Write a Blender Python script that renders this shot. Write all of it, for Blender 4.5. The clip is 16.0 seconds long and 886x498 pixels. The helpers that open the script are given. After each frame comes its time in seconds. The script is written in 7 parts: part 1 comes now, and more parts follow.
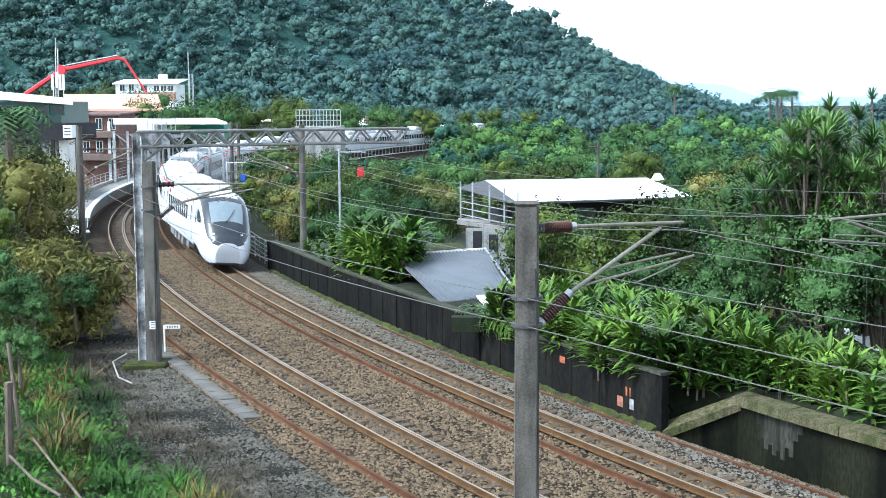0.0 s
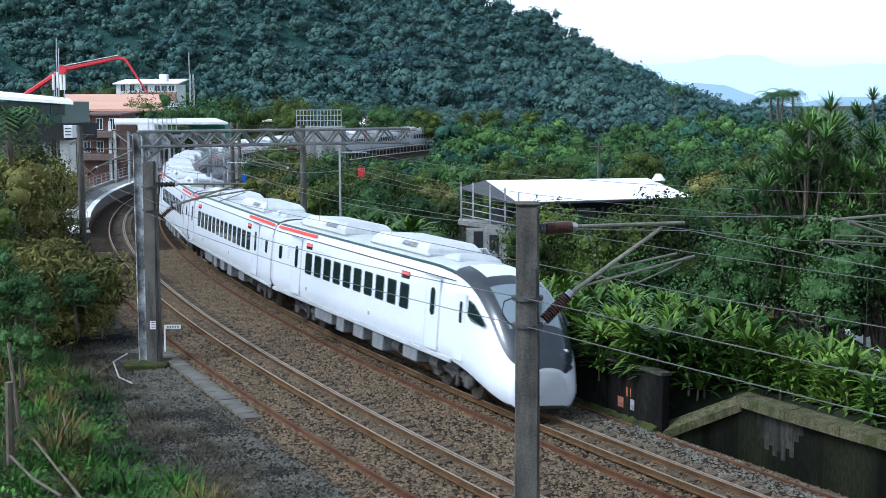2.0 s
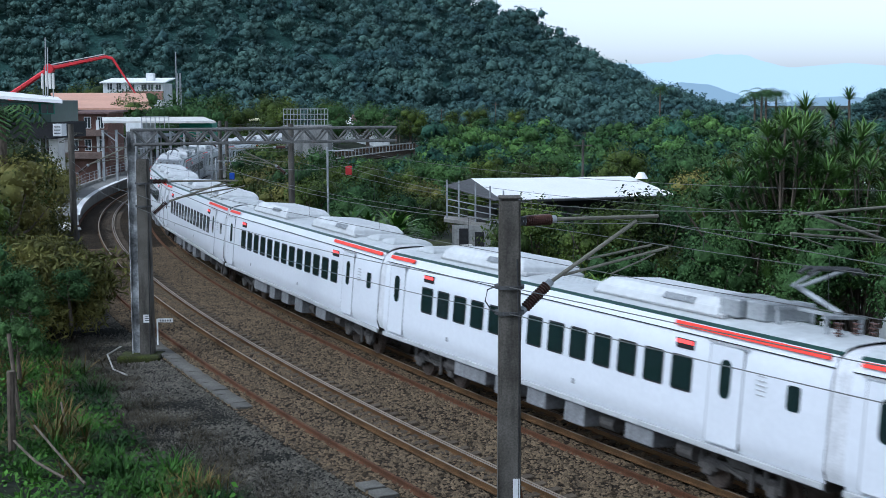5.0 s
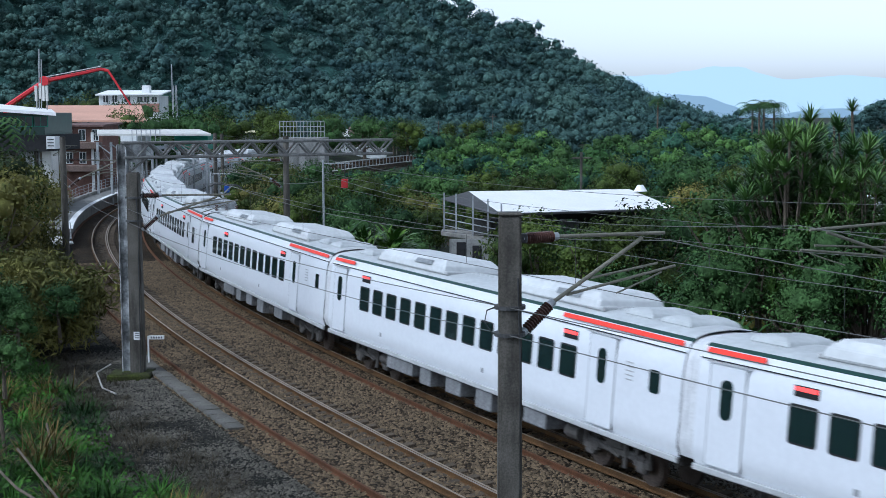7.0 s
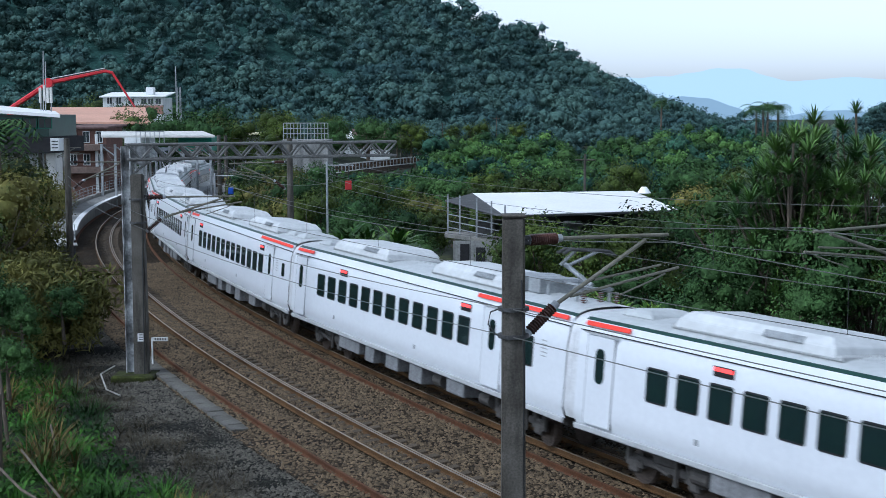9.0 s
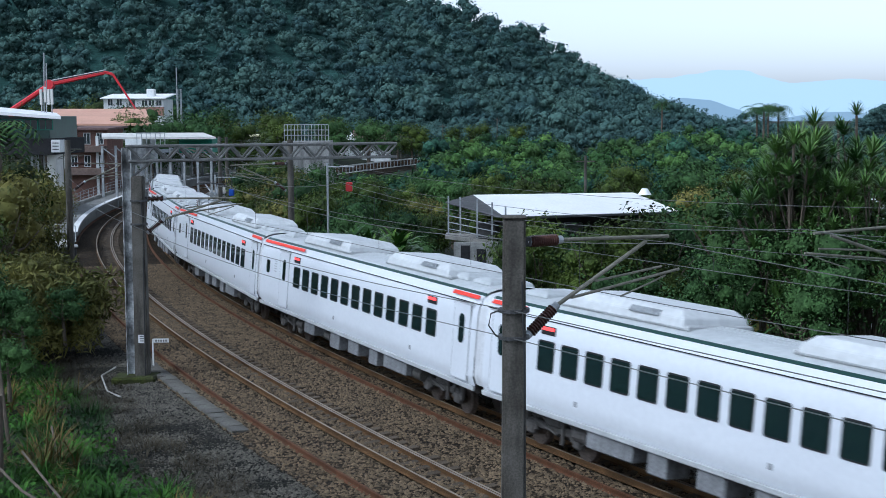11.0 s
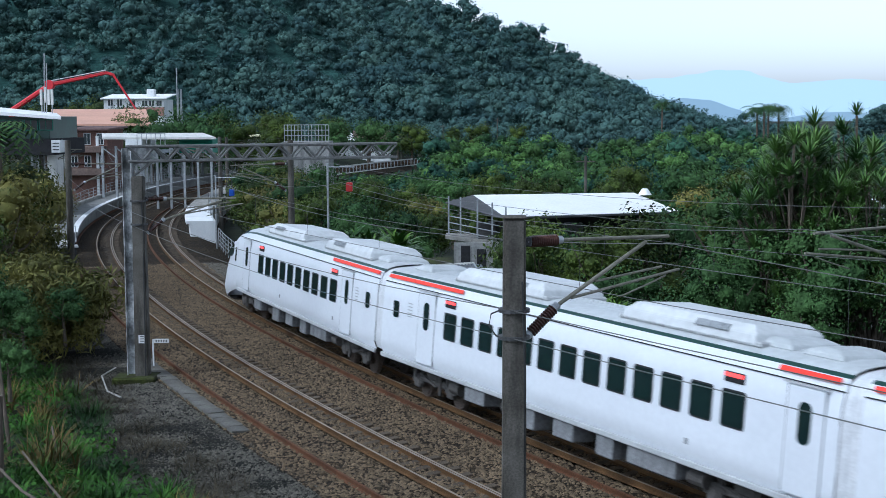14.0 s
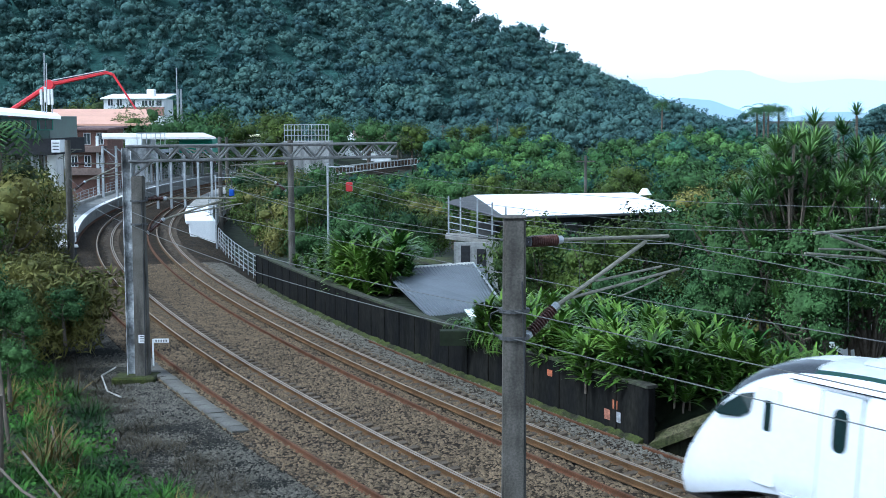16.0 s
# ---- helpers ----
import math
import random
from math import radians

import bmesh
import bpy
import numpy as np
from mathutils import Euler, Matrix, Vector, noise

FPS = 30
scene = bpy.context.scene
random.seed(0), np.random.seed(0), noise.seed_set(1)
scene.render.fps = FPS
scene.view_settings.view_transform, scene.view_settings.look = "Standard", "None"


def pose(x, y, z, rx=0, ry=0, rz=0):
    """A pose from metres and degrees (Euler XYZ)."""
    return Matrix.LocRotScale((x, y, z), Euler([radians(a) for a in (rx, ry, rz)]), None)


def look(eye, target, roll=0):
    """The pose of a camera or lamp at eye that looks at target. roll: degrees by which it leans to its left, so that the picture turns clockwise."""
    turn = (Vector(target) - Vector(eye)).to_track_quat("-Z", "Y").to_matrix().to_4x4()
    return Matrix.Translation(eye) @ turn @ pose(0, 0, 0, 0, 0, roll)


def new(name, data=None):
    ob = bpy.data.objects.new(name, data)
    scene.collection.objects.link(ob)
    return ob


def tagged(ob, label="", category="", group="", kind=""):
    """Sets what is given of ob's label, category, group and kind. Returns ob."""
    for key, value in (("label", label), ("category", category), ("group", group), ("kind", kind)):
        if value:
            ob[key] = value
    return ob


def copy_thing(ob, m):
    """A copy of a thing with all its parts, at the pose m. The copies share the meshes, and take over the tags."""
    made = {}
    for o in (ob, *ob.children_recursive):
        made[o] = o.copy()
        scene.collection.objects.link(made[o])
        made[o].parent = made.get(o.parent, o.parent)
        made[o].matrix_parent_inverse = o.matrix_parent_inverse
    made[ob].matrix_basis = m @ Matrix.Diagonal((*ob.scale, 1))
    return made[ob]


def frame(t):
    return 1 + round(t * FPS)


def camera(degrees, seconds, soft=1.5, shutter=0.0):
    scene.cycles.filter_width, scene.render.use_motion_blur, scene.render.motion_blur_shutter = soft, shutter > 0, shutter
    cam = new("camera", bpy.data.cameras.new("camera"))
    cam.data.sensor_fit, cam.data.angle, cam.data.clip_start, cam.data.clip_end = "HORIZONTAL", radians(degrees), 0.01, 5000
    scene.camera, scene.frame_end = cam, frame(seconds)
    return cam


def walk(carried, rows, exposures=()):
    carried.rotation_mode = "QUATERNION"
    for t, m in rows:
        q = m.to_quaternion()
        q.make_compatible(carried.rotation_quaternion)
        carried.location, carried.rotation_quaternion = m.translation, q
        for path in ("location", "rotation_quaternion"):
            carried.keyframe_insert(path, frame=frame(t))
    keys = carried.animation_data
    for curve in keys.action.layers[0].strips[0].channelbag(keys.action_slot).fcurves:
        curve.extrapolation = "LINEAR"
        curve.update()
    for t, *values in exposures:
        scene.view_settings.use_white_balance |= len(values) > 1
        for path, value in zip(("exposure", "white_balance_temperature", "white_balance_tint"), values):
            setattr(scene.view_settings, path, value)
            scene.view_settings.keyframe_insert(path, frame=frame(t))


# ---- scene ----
LENS = 37.43
EYE_Z = 8.646


def eye(dy, yaw, pitch, roll):
    """Camera pose on its stand: metres along the view, then degrees left, down and lean."""
    return pose(0, dy, EYE_Z) @ pose(0, 0, 0, 0, 0, yaw) @ pose(0, 0, 0, 90 - pitch, 0, 0) @ pose(0, 0, 0, 0, 0, roll)


cam = camera(LENS, 16.0, soft=0.6, shutter=0.22)
PATH = [
    (0.0, 0.25, 0.528, 6.332, -0.29), (0.5, 0.26, 0.543, 6.252, -0.29), (1.0, 0.26, 0.557, 6.293, -0.27),
    (1.5, 0.26, 0.544, 6.314, -0.25), (2.0, 0.26, 0.555, 6.323, -0.25), (2.5, 0.26, 0.531, 6.302, -0.26),
    (3.0, 0.28, 0.503, 6.259, -0.28), (3.5, 0.28, 0.537, 6.287, -0.26), (3.75, 0.10, 0.55, 6.32, -0.26),
    (4.0, -1.30, 0.61, 6.80, -0.26), (4.2, -1.70, 0.45, 6.75, -0.25), (4.8, -1.20, 0.05, 6.45, -0.20),
    (5.6, -0.40, -0.36, 6.20, -0.17), (6.3, -0.05, -0.414, 6.121, -0.17), (6.5, -0.02, -0.335, 6.059, -0.20),
    (7.0, 0.04, -0.192, 5.835, -0.223), (7.5, 0.04, -0.132, 5.835, -0.235), (8.0, 0.02, 0.025, 5.794, -0.23),
    (8.5, 0.03, -0.022, 5.788, -0.21), (9.0, 0.02, -0.032, 5.753, -0.22), (11.5, 0.0, 0.0, 5.681, -0.229),
    (13.0, 0.0, 0.003, 5.675, -0.24), (16.0, 0.0, 0.0, 5.681, -0.229)]
EXPOSURE = [(0.0, 2.22, 5480, 5), (1.0, 2.05, 5480, 5), (1.6, 1.66, 5400, 6), (2.2, 1.12, 5250, 7), (3.0, 0.84, 5220, 8), (4.0, 0.78, 5250, 8), (9.0, 0.70, 5250, 8), (13.0, 0.70, 5250, 8), (14.3, 0.78, 5200, 7), (15.2, 0.96, 5050, 5), (16.0, 1.45, 5000, 3)]
walk(cam, [(t, eye(dy, yaw, pitch, roll)) for t, dy, yaw, pitch, roll in PATH], EXPOSURE)

# ---- world and sun: bright thin overcast, light from high on the left and a little behind ----
SUN_UP, SUN_ROUND = 50.0, 238.0
world = bpy.data.worlds.new("sky")
scene.world = world
world.use_nodes = True
wn = world.node_tree.nodes
sky = wn.new("ShaderNodeTexSky")
sky.sky_type, sky.sun_disc = "NISHITA", False
sky.sun_elevation, sky.sun_rotation = radians(SUN_UP), radians(SUN_ROUND)
sky.air_density, sky.dust_density, sky.ozone_density = 1.0, 2.0, 1.0
wn["Background"].inputs["Strength"].default_value = 0.15
# the cloud veil takes most of the colour out of the sky
veil, grey = wn.new("ShaderNodeMix"), wn.new("ShaderNodeRGBToBW")
veil.data_type = "RGBA"
veil.inputs["Factor"].default_value = 0.82
world.node_tree.links.new(sky.outputs[0], veil.inputs["A"])
world.node_tree.links.new(sky.outputs[0], grey.inputs[0])
world.node_tree.links.new(grey.outputs[0], veil.inputs["B"])
world.node_tree.links.new(veil.outputs["Result"], wn["Background"].inputs[0])
sun = new("sun", bpy.data.lights.new("sun", "SUN"))
sun.data.energy, sun.data.angle, sun.data.color = 0.9, radians(12), (1.0, 0.96, 0.90)
_a, _e = radians(SUN_ROUND), radians(SUN_UP)
sun.matrix_world = look((0, 0, 60), Vector((0, 0, 60)) - Vector((math.sin(_a) * math.cos(_e), math.cos(_a) * math.cos(_e), math.sin(_e))))

# ---- materials ----
def material(name, base, rough=0.7, metal=0.0, vary=0.25, scale=4.0, fine=40.0, bump=0.2, second=None, stain=0.0, per_piece=0.0, spec=0.25, coords="Object", stretch=(1, 1, 1), bump_size=0.02):
    """A two-scale surface: broad tone changes, fine grain with relief, optional second colour and stains."""
    m = bpy.data.materials.new(name)
    m.use_nodes = True
    nt = m.node_tree
    N, L = nt.nodes, nt.links
    b = N["Principled BSDF"]
    b.inputs["Roughness"].default_value, b.inputs["Metallic"].default_value = rough, metal
    b.inputs["Specular IOR Level"].default_value = spec
    tc = N.new("ShaderNodeTexCoord")
    mp = N.new("ShaderNodeMapping")
    mp.inputs["Scale"].default_value = stretch
    if coords == "World":
        geo = N.new("ShaderNodeNewGeometry")
        L.new(geo.outputs["Position"], mp.inputs["Vector"])
    else:
        L.new(tc.outputs["Object"], mp.inputs["Vector"])
    big = N.new("ShaderNodeTexNoise")
    big.inputs["Scale"].default_value, big.inputs["Detail"].default_value = scale, 4.0
    small = N.new("ShaderNodeTexNoise")
    small.inputs["Scale"].default_value, small.inputs["Detail"].default_value = fine, 3.0
    for n in (big, small):
        L.new(mp.outputs[0], n.inputs["Vector"])
    col = N.new("ShaderNodeMix")
    col.data_type = "RGBA"
    other = second or tuple(c * (1 - vary) for c in base)
    col.inputs["A"].default_value, col.inputs["B"].default_value = (*base, 1), (*other, 1)
    ramp = N.new("ShaderNodeMapRange")
    ramp.inputs["From Min"].default_value, ramp.inputs["From Max"].default_value = 0.35, 0.65
    L.new(big.outputs["Fac"], ramp.inputs["Value"])
    L.new(ramp.outputs[0], col.inputs["Factor"])
    grain = N.new("ShaderNodeMapRange")
    grain.inputs["From Min"].default_value, grain.inputs["From Max"].default_value = 0.3, 0.7
    grain.inputs["To Min"].default_value, grain.inputs["To Max"].default_value = 1 - vary, 1 + vary * 0.6
    L.new(small.outputs["Fac"], grain.inputs["Value"])
    last = N.new("ShaderNodeVectorMath")
    last.operation = "SCALE"
    L.new(col.outputs["Result"], last.inputs[0])
    L.new(grain.outputs[0], last.inputs["Scale"])
    out = last.outputs[0]
    if stain:
        st = N.new("ShaderNodeTexNoise")
        st.inputs["Scale"].default_value, st.inputs["Detail"].default_value = scale * 2.3, 6.0
        sm = N.new("ShaderNodeMapping")
        sm.inputs["Scale"].default_value = (1, 1, 0.15)
        L.new(mp.outputs[0], sm.inputs[0])
        L.new(sm.outputs[0], st.inputs["Vector"])
        sr = N.new("ShaderNodeMapRange")
        sr.inputs["From Min"].default_value, sr.inputs["From Max"].default_value = 0.48, 0.7
        sr.inputs["To Min"].default_value, sr.inputs["To Max"].default_value = 1.0, 1.0 - stain
        L.new(st.outputs["Fac"], sr.inputs["Value"])
        s2 = N.new("ShaderNodeVectorMath")
        s2.operation = "SCALE"
        L.new(out, s2.inputs[0])
        L.new(sr.outputs[0], s2.inputs["Scale"])
        out = s2.outputs[0]
    if per_piece:
        info = N.new("ShaderNodeObjectInfo")
        geo2 = N.new("ShaderNodeNewGeometry")
        add = N.new("ShaderNodeMath")
        add.operation = "ADD"
        L.new(info.outputs["Random"], add.inputs[0])
        L.new(geo2.outputs["Random Per Island"], add.inputs[1])
        pr = N.new("ShaderNodeMapRange")
        pr.inputs["From Max"].default_value = 2.0
        pr.inputs["To Min"].default_value, pr.inputs["To Max"].default_value = 1 - per_piece, 1 + per_piece
        L.new(add.outputs[0], pr.inputs["Value"])
        s3 = N.new("ShaderNodeVectorMath")
        s3.operation = "SCALE"
        L.new(out, s3.inputs[0])
        L.new(pr.outputs[0], s3.inputs["Scale"])
        out = s3.outputs[0]
    L.new(out, b.inputs["Base Color"])
    if bump:
        bp = N.new("ShaderNodeBump")
        bp.inputs["Strength"].default_value, bp.inputs["Distance"].default_value = bump, bump_size
        L.new(small.outputs["Fac"], bp.inputs["Height"])
        L.new(bp.outputs[0], b.inputs["Normal"])
    return m


def leaf_material(name, base, second, piece=0.45, rough=0.5, patch=0.35, fine=0.0, relief=0.0):
    m = material(name, base, rough, vary=0.45 if fine else 0.2, scale=patch, fine=fine or patch * 8, bump=0.9 if relief else 0.0, bump_size=relief, second=second, per_piece=piece, coords="World", spec=0.12)
    b = m.node_tree.nodes["Principled BSDF"]
    b.inputs["Transmission Weight"].default_value = 0.0
    b.inputs["Subsurface Weight"].default_value = 0.0
    return m


def stone_bed(name, base, other, cell, weeds=None):
    """Packed broken stone: cells of uneven tone with dark gaps, over broad patches of two colours."""
    m = material(name, base, 0.95, vary=0.25, scale=0.35, fine=14, bump=0.0, second=other, coords="World", spec=0.15)
    nt = m.node_tree
    N, L = nt.nodes, nt.links
    b = N["Principled BSDF"]
    col = b.inputs["Base Color"].links[0].from_socket
    geo = N.new("ShaderNodeNewGeometry")
    vor = N.new("ShaderNodeTexVoronoi")
    vor.inputs["Scale"].default_value = cell
    edge = N.new("ShaderNodeTexVoronoi")
    edge.feature = "DISTANCE_TO_EDGE"
    edge.inputs["Scale"].default_value = cell
    for n in (vor, edge):
        L.new(geo.outputs["Position"], n.inputs["Vector"])
    sep = N.new("ShaderNodeSeparateColor")
    L.new(vor.outputs["Color"], sep.inputs[0])
    tone = N.new("ShaderNodeMapRange")
    tone.inputs["To Min"].default_value, tone.inputs["To Max"].default_value = 0.2, 2.4
    L.new(sep.outputs[0], tone.inputs["Value"])
    gap = N.new("ShaderNodeMapRange")
    gap.inputs["From Max"].default_value, gap.inputs["To Min"].default_value = 0.16, 0.22
    L.new(edge.outputs["Distance"], gap.inputs["Value"])
    mul = N.new("ShaderNodeMath")
    mul.operation = "MULTIPLY"
    L.new(tone.outputs[0], mul.inputs[0])
    L.new(gap.outputs[0], mul.inputs[1])
    sc = N.new("ShaderNodeVectorMath")
    sc.operation = "SCALE"
    L.new(col, sc.inputs[0])
    L.new(mul.outputs[0], sc.inputs["Scale"])
    L.new(sc.outputs[0], b.inputs["Base Color"])
    bp = N.new("ShaderNodeBump")
    bp.inputs["Strength"].default_value, bp.inputs["Distance"].default_value = 0.9, 0.05
    L.new(edge.outputs["Distance"], bp.inputs["Height"])
    L.new(bp.outputs[0], b.inputs["Normal"])
    return m


BALLAST = stone_bed("ballast_stone", (0.036, 0.026, 0.014), (0.020, 0.014, 0.008), 11.0)
GRAVEL = stone_bed("grey_gravel", (0.018, 0.017, 0.013), (0.006, 0.007, 0.004), 9.0)
STONE = material("loose_stone", (0.120, 0.088, 0.052), 0.9, vary=0.3, scale=2, fine=30, per_piece=0.9)
STONE_GREY = material("loose_grey_stone", (0.105, 0.097, 0.078), 0.9, vary=0.3, scale=2, fine=30, per_piece=0.75)
SOIL = material("soil", (0.018, 0.024, 0.011), 1.0, vary=0.5, scale=0.08, fine=1.5, bump=0.5, second=(0.012, 0.016, 0.008), coords="World", bump_size=0.2)
RAIL_SHINE = material("polished_rail_head", (0.26, 0.215, 0.16), 0.6, 0.35, vary=0.15, scale=1, fine=20, bump=0.05)
RAIL_RUST = material("rusted_rail_side", (0.115, 0.062, 0.024), 0.85, 0.1, vary=0.35, scale=1.5, fine=30, bump=0.3)
RUST_RED = material("red_rust_rail", (0.110, 0.048, 0.022), 0.85, 0.1, vary=0.35, scale=1.5, fine=30, bump=0.3)
SLEEPER = material("concrete_sleeper", (0.085, 0.066, 0.046), 0.9, vary=0.3, scale=1.5, fine=25, bump=0.4, per_piece=0.25)
CONCRETE = material("weathered_concrete", (0.33, 0.32, 0.29), 0.9, vary=0.25, scale=1.2, fine=22, bump=0.35, stain=0.45)
POLE_GREY = material("pole_concrete", (0.118, 0.110, 0.094), 0.85, vary=0.3, scale=1.6, fine=30, bump=0.35, second=(0.075, 0.068, 0.056), stain=0.6)
PALE_CONCRETE = material("pale_concrete", (0.62, 0.61, 0.57), 0.85, vary=0.15, scale=0.8, fine=20, bump=0.25, stain=0.2)
DARK_WALL = material("black_stained_wall", (0.006, 0.006, 0.006), 0.9, spec=0.1, vary=0.5, scale=1.4, fine=9, bump=0.4, second=(0.015, 0.014, 0.011), stain=0.6, coords="World", stretch=(1, 1, 0.45))
MOSS = material("moss", (0.050, 0.062, 0.012), 1.0, vary=0.5, scale=1.6, fine=25, bump=0.6, second=(0.018, 0.017, 0.010), coords="World")
GALV = material("galvanised_steel", (0.42, 0.44, 0.45), 0.5, 0.55, vary=0.2, scale=2, fine=18, bump=0.1, stain=0.25)
DARK_STEEL = material("dark_steel", (0.10, 0.10, 0.10), 0.6, 0.5, vary=0.3, scale=3, fine=25, bump=0.15)
WIRE = material("wire", (0.16, 0.16, 0.15), 0.5, 0.6, vary=0.1, bump=0.0)
WIRE_DARK = material("dark_wire", (0.05, 0.05, 0.05), 0.6, 0.3, vary=0.1, bump=0.0)
INSULATOR = material("brown_porcelain", (0.10, 0.05, 0.04), 0.25, vary=0.2, bump=0.0, spec=0.6)
TRAIN_WHITE = material("white_car_paint", (0.64, 0.66, 0.685), 0.28, vary=0.04, scale=0.6, fine=8, bump=0.0, spec=0.5)
TRAIN_ROOF = material("roof_grey_paint", (0.46, 0.48, 0.48), 0.42, vary=0.12, scale=1.0, fine=6, bump=0.05)
TRAIN_GREEN = material("dark_green_band", (0.012, 0.045, 0.035), 0.35, vary=0.1, bump=0.0)
TRAIN_RED = material("red_stripe", (0.75, 0.05, 0.03), 0.4, vary=0.08, bump=0.0)
TRAIN_BLACK = material("black_mask_paint", (0.025, 0.03, 0.035), 0.15, vary=0.1, bump=0.0, spec=0.6)
TRAIN_SKIRT = material("grey_skirt_paint", (0.42, 0.43, 0.43), 0.5, vary=0.15, scale=1.5, fine=12, bump=0.05)
UNDER = material("underframe_grime", (0.105, 0.098, 0.09), 0.8, 0.2, vary=0.35, scale=2, fine=18, bump=0.25)
UNDER_BOX = material("equipment_box_grey", (0.25, 0.255, 0.26), 0.6, 0.2, vary=0.3, scale=2, fine=14, bump=0.1, stain=0.4)
GLASS_DARK = material("tinted_window_glass", (0.010, 0.022, 0.022), 0.06, vary=0.1, bump=0.0, spec=0.7)
SEAL = material("rubber_seal", (0.015, 0.015, 0.016), 0.6, vary=0.1, bump=0.0)
# near-black base with slightly paler blotches and vertical streaks
ABUT_MAT = material("near_black_abutment", (0.006, 0.007, 0.004), 0.9, spec=0.1, vary=0.45, scale=0.75, fine=14, bump=0.4, second=(0.016, 0.017, 0.009), stain=0.7, coords="World", stretch=(1, 1, 0.35))
MOSSY_CONCRETE = material("mossy_coping", (0.105, 0.092, 0.052), 0.95, vary=0.45, scale=2.6, fine=18, bump=0.6, second=(0.045, 0.052, 0.016), stain=0.5, coords="World")
DECK = material("platform_deck", (0.24, 0.24, 0.225), 0.85, vary=0.2, scale=0.6, fine=14, bump=0.2, stain=0.25)
PLATFORM_WHITE = material("white_platform_paint", (0.74, 0.75, 0.74), 0.8, vary=0.1, scale=0.7, fine=15, bump=0.15, stain=0.12)
PEELING = material("peeling_white_paint", (0.56, 0.57, 0.57), 0.7, 0.1, vary=0.3, scale=2.2, fine=14, bump=0.3, second=(0.11, 0.11, 0.105), stain=0.6)
BOOM_STEEL = material("weathered_boom_steel", (0.20, 0.20, 0.19), 0.6, 0.4, vary=0.3, scale=1.5, fine=14, bump=0.1)
YELLOW_ROOF = material("yellowish_roof", (0.62, 0.56, 0.36), 0.7, vary=0.1, bump=0.05)
TUBE_STEEL = material("weathered_tube", (0.22, 0.21, 0.165), 0.6, 0.25, vary=0.25, scale=2, fine=18, bump=0.1)
COPING_DARK = material("dark_worn_coping", (0.040, 0.038, 0.030), 0.95, vary=0.4, scale=2, fine=16, bump=0.5, second=(0.05, 0.06, 0.03), stain=0.4)
# base lightened to blue-grey to carry the sky's reflection
WINDSCREEN = material("sky_toned_windscreen", (0.16, 0.20, 0.22), 0.05, vary=0.1, bump=0.0, spec=1.0)
LID_GREY = material("trough_lid", (0.12, 0.115, 0.10), 0.9, vary=0.3, scale=2, fine=18, bump=0.4, per_piece=0.3)
# floor toned like the haze-blue hill leaves, so gaps between crowns blend in
HAZED_SOIL = material("hazed_forest_floor", (0.032, 0.075, 0.066), 1.0, vary=0.4, scale=0.05, fine=1.0, bump=0.0, coords="World", spec=0.05)
RAIL_WORN = material("worn_rail_head", (0.26, 0.22, 0.18), 0.6, 0.35, vary=0.25, scale=1, fine=20, bump=0.1)


# ---- building helpers ----
def part(name, bm, mat, parent=None, label="", smooth=False):
    me = bpy.data.meshes.new(name)
    bmesh.ops.recalc_face_normals(bm, faces=bm.faces)
    bm.to_mesh(me)
    bm.free()
    for m in (mat if isinstance(mat, (list, tuple)) else (mat,)):
        me.materials.append(m)
    if smooth:
        me.polygons.foreach_set("use_smooth", [True] * len(me.polygons))
    ob = new(name, me)
    ob.parent = parent
    if label:
        ob["label"] = label
    return ob


def share(name, ob, parent, m=None):
    """Another object on the same mesh."""
    o = new(name, ob.data)
    o.parent = parent
    if m is not None:
        o.matrix_basis = m
    return o


def thing(name, label, category, group="", m=None):
    ob = new(name)
    ob.empty_display_size = 0.3
    if m is not None:
        ob.matrix_basis = m
    return tagged(ob, label, category, group)


def box(bm, c, size, m=None, bevel=0.0):
    """Adds a box with centre c; m poses it afterwards."""
    r = bmesh.ops.create_cube(bm, size=1.0)
    vs = r["verts"]
    bmesh.ops.scale(bm, vec=size, verts=vs)
    bmesh.ops.translate(bm, vec=c, verts=vs)
    if m is not None:
        bmesh.ops.transform(bm, matrix=m, verts=vs)
    if bevel:
        bmesh.ops.bevel(bm, geom=list({e for v in vs for e in v.link_edges}), offset=bevel, segments=1, affect="EDGES")
    return bm


def rod(bm, a, b, r, n=8, r2=None, caps=True):
    a, b = Vector(a), Vector(b)
    d = b - a
    m = Matrix.Translation((a + b) / 2) @ d.to_track_quat("Z", "Y").to_matrix().to_4x4()
    bmesh.ops.create_cone(bm, cap_ends=caps, segments=n, radius1=r, radius2=r if r2 is None else r2, depth=d.length, matrix=m)
    return bm


def tube(bm, pts, r, n=6):
    """A bent rod along points, as one skin."""
    pts = [Vector(p) for p in pts]
    rings = []
    for i, p in enumerate(pts):
        d = (pts[min(i + 1, len(pts) - 1)] - pts[max(i - 1, 0)]).normalized()
        side = d.cross(Vector((0, 0, 1)))
        if side.length < 1e-3:
            side = Vector((1, 0, 0))
        side.normalize()
        up = side.cross(d).normalized()
        rad = r(i / (len(pts) - 1)) if callable(r) else r
        rings.append([bm.verts.new(p + (side * math.cos(2 * math.pi * k / n) + up * math.sin(2 * math.pi * k / n)) * rad) for k in range(n)])
    for a, b in zip(rings, rings[1:]):
        for k in range(n):
            bm.faces.new((a[k], a[(k + 1) % n], b[(k + 1) % n], b[k]))
    bm.faces.new(rings[0])
    bm.faces.new(rings[-1])
    return bm


def new_bm():
    return bmesh.new()


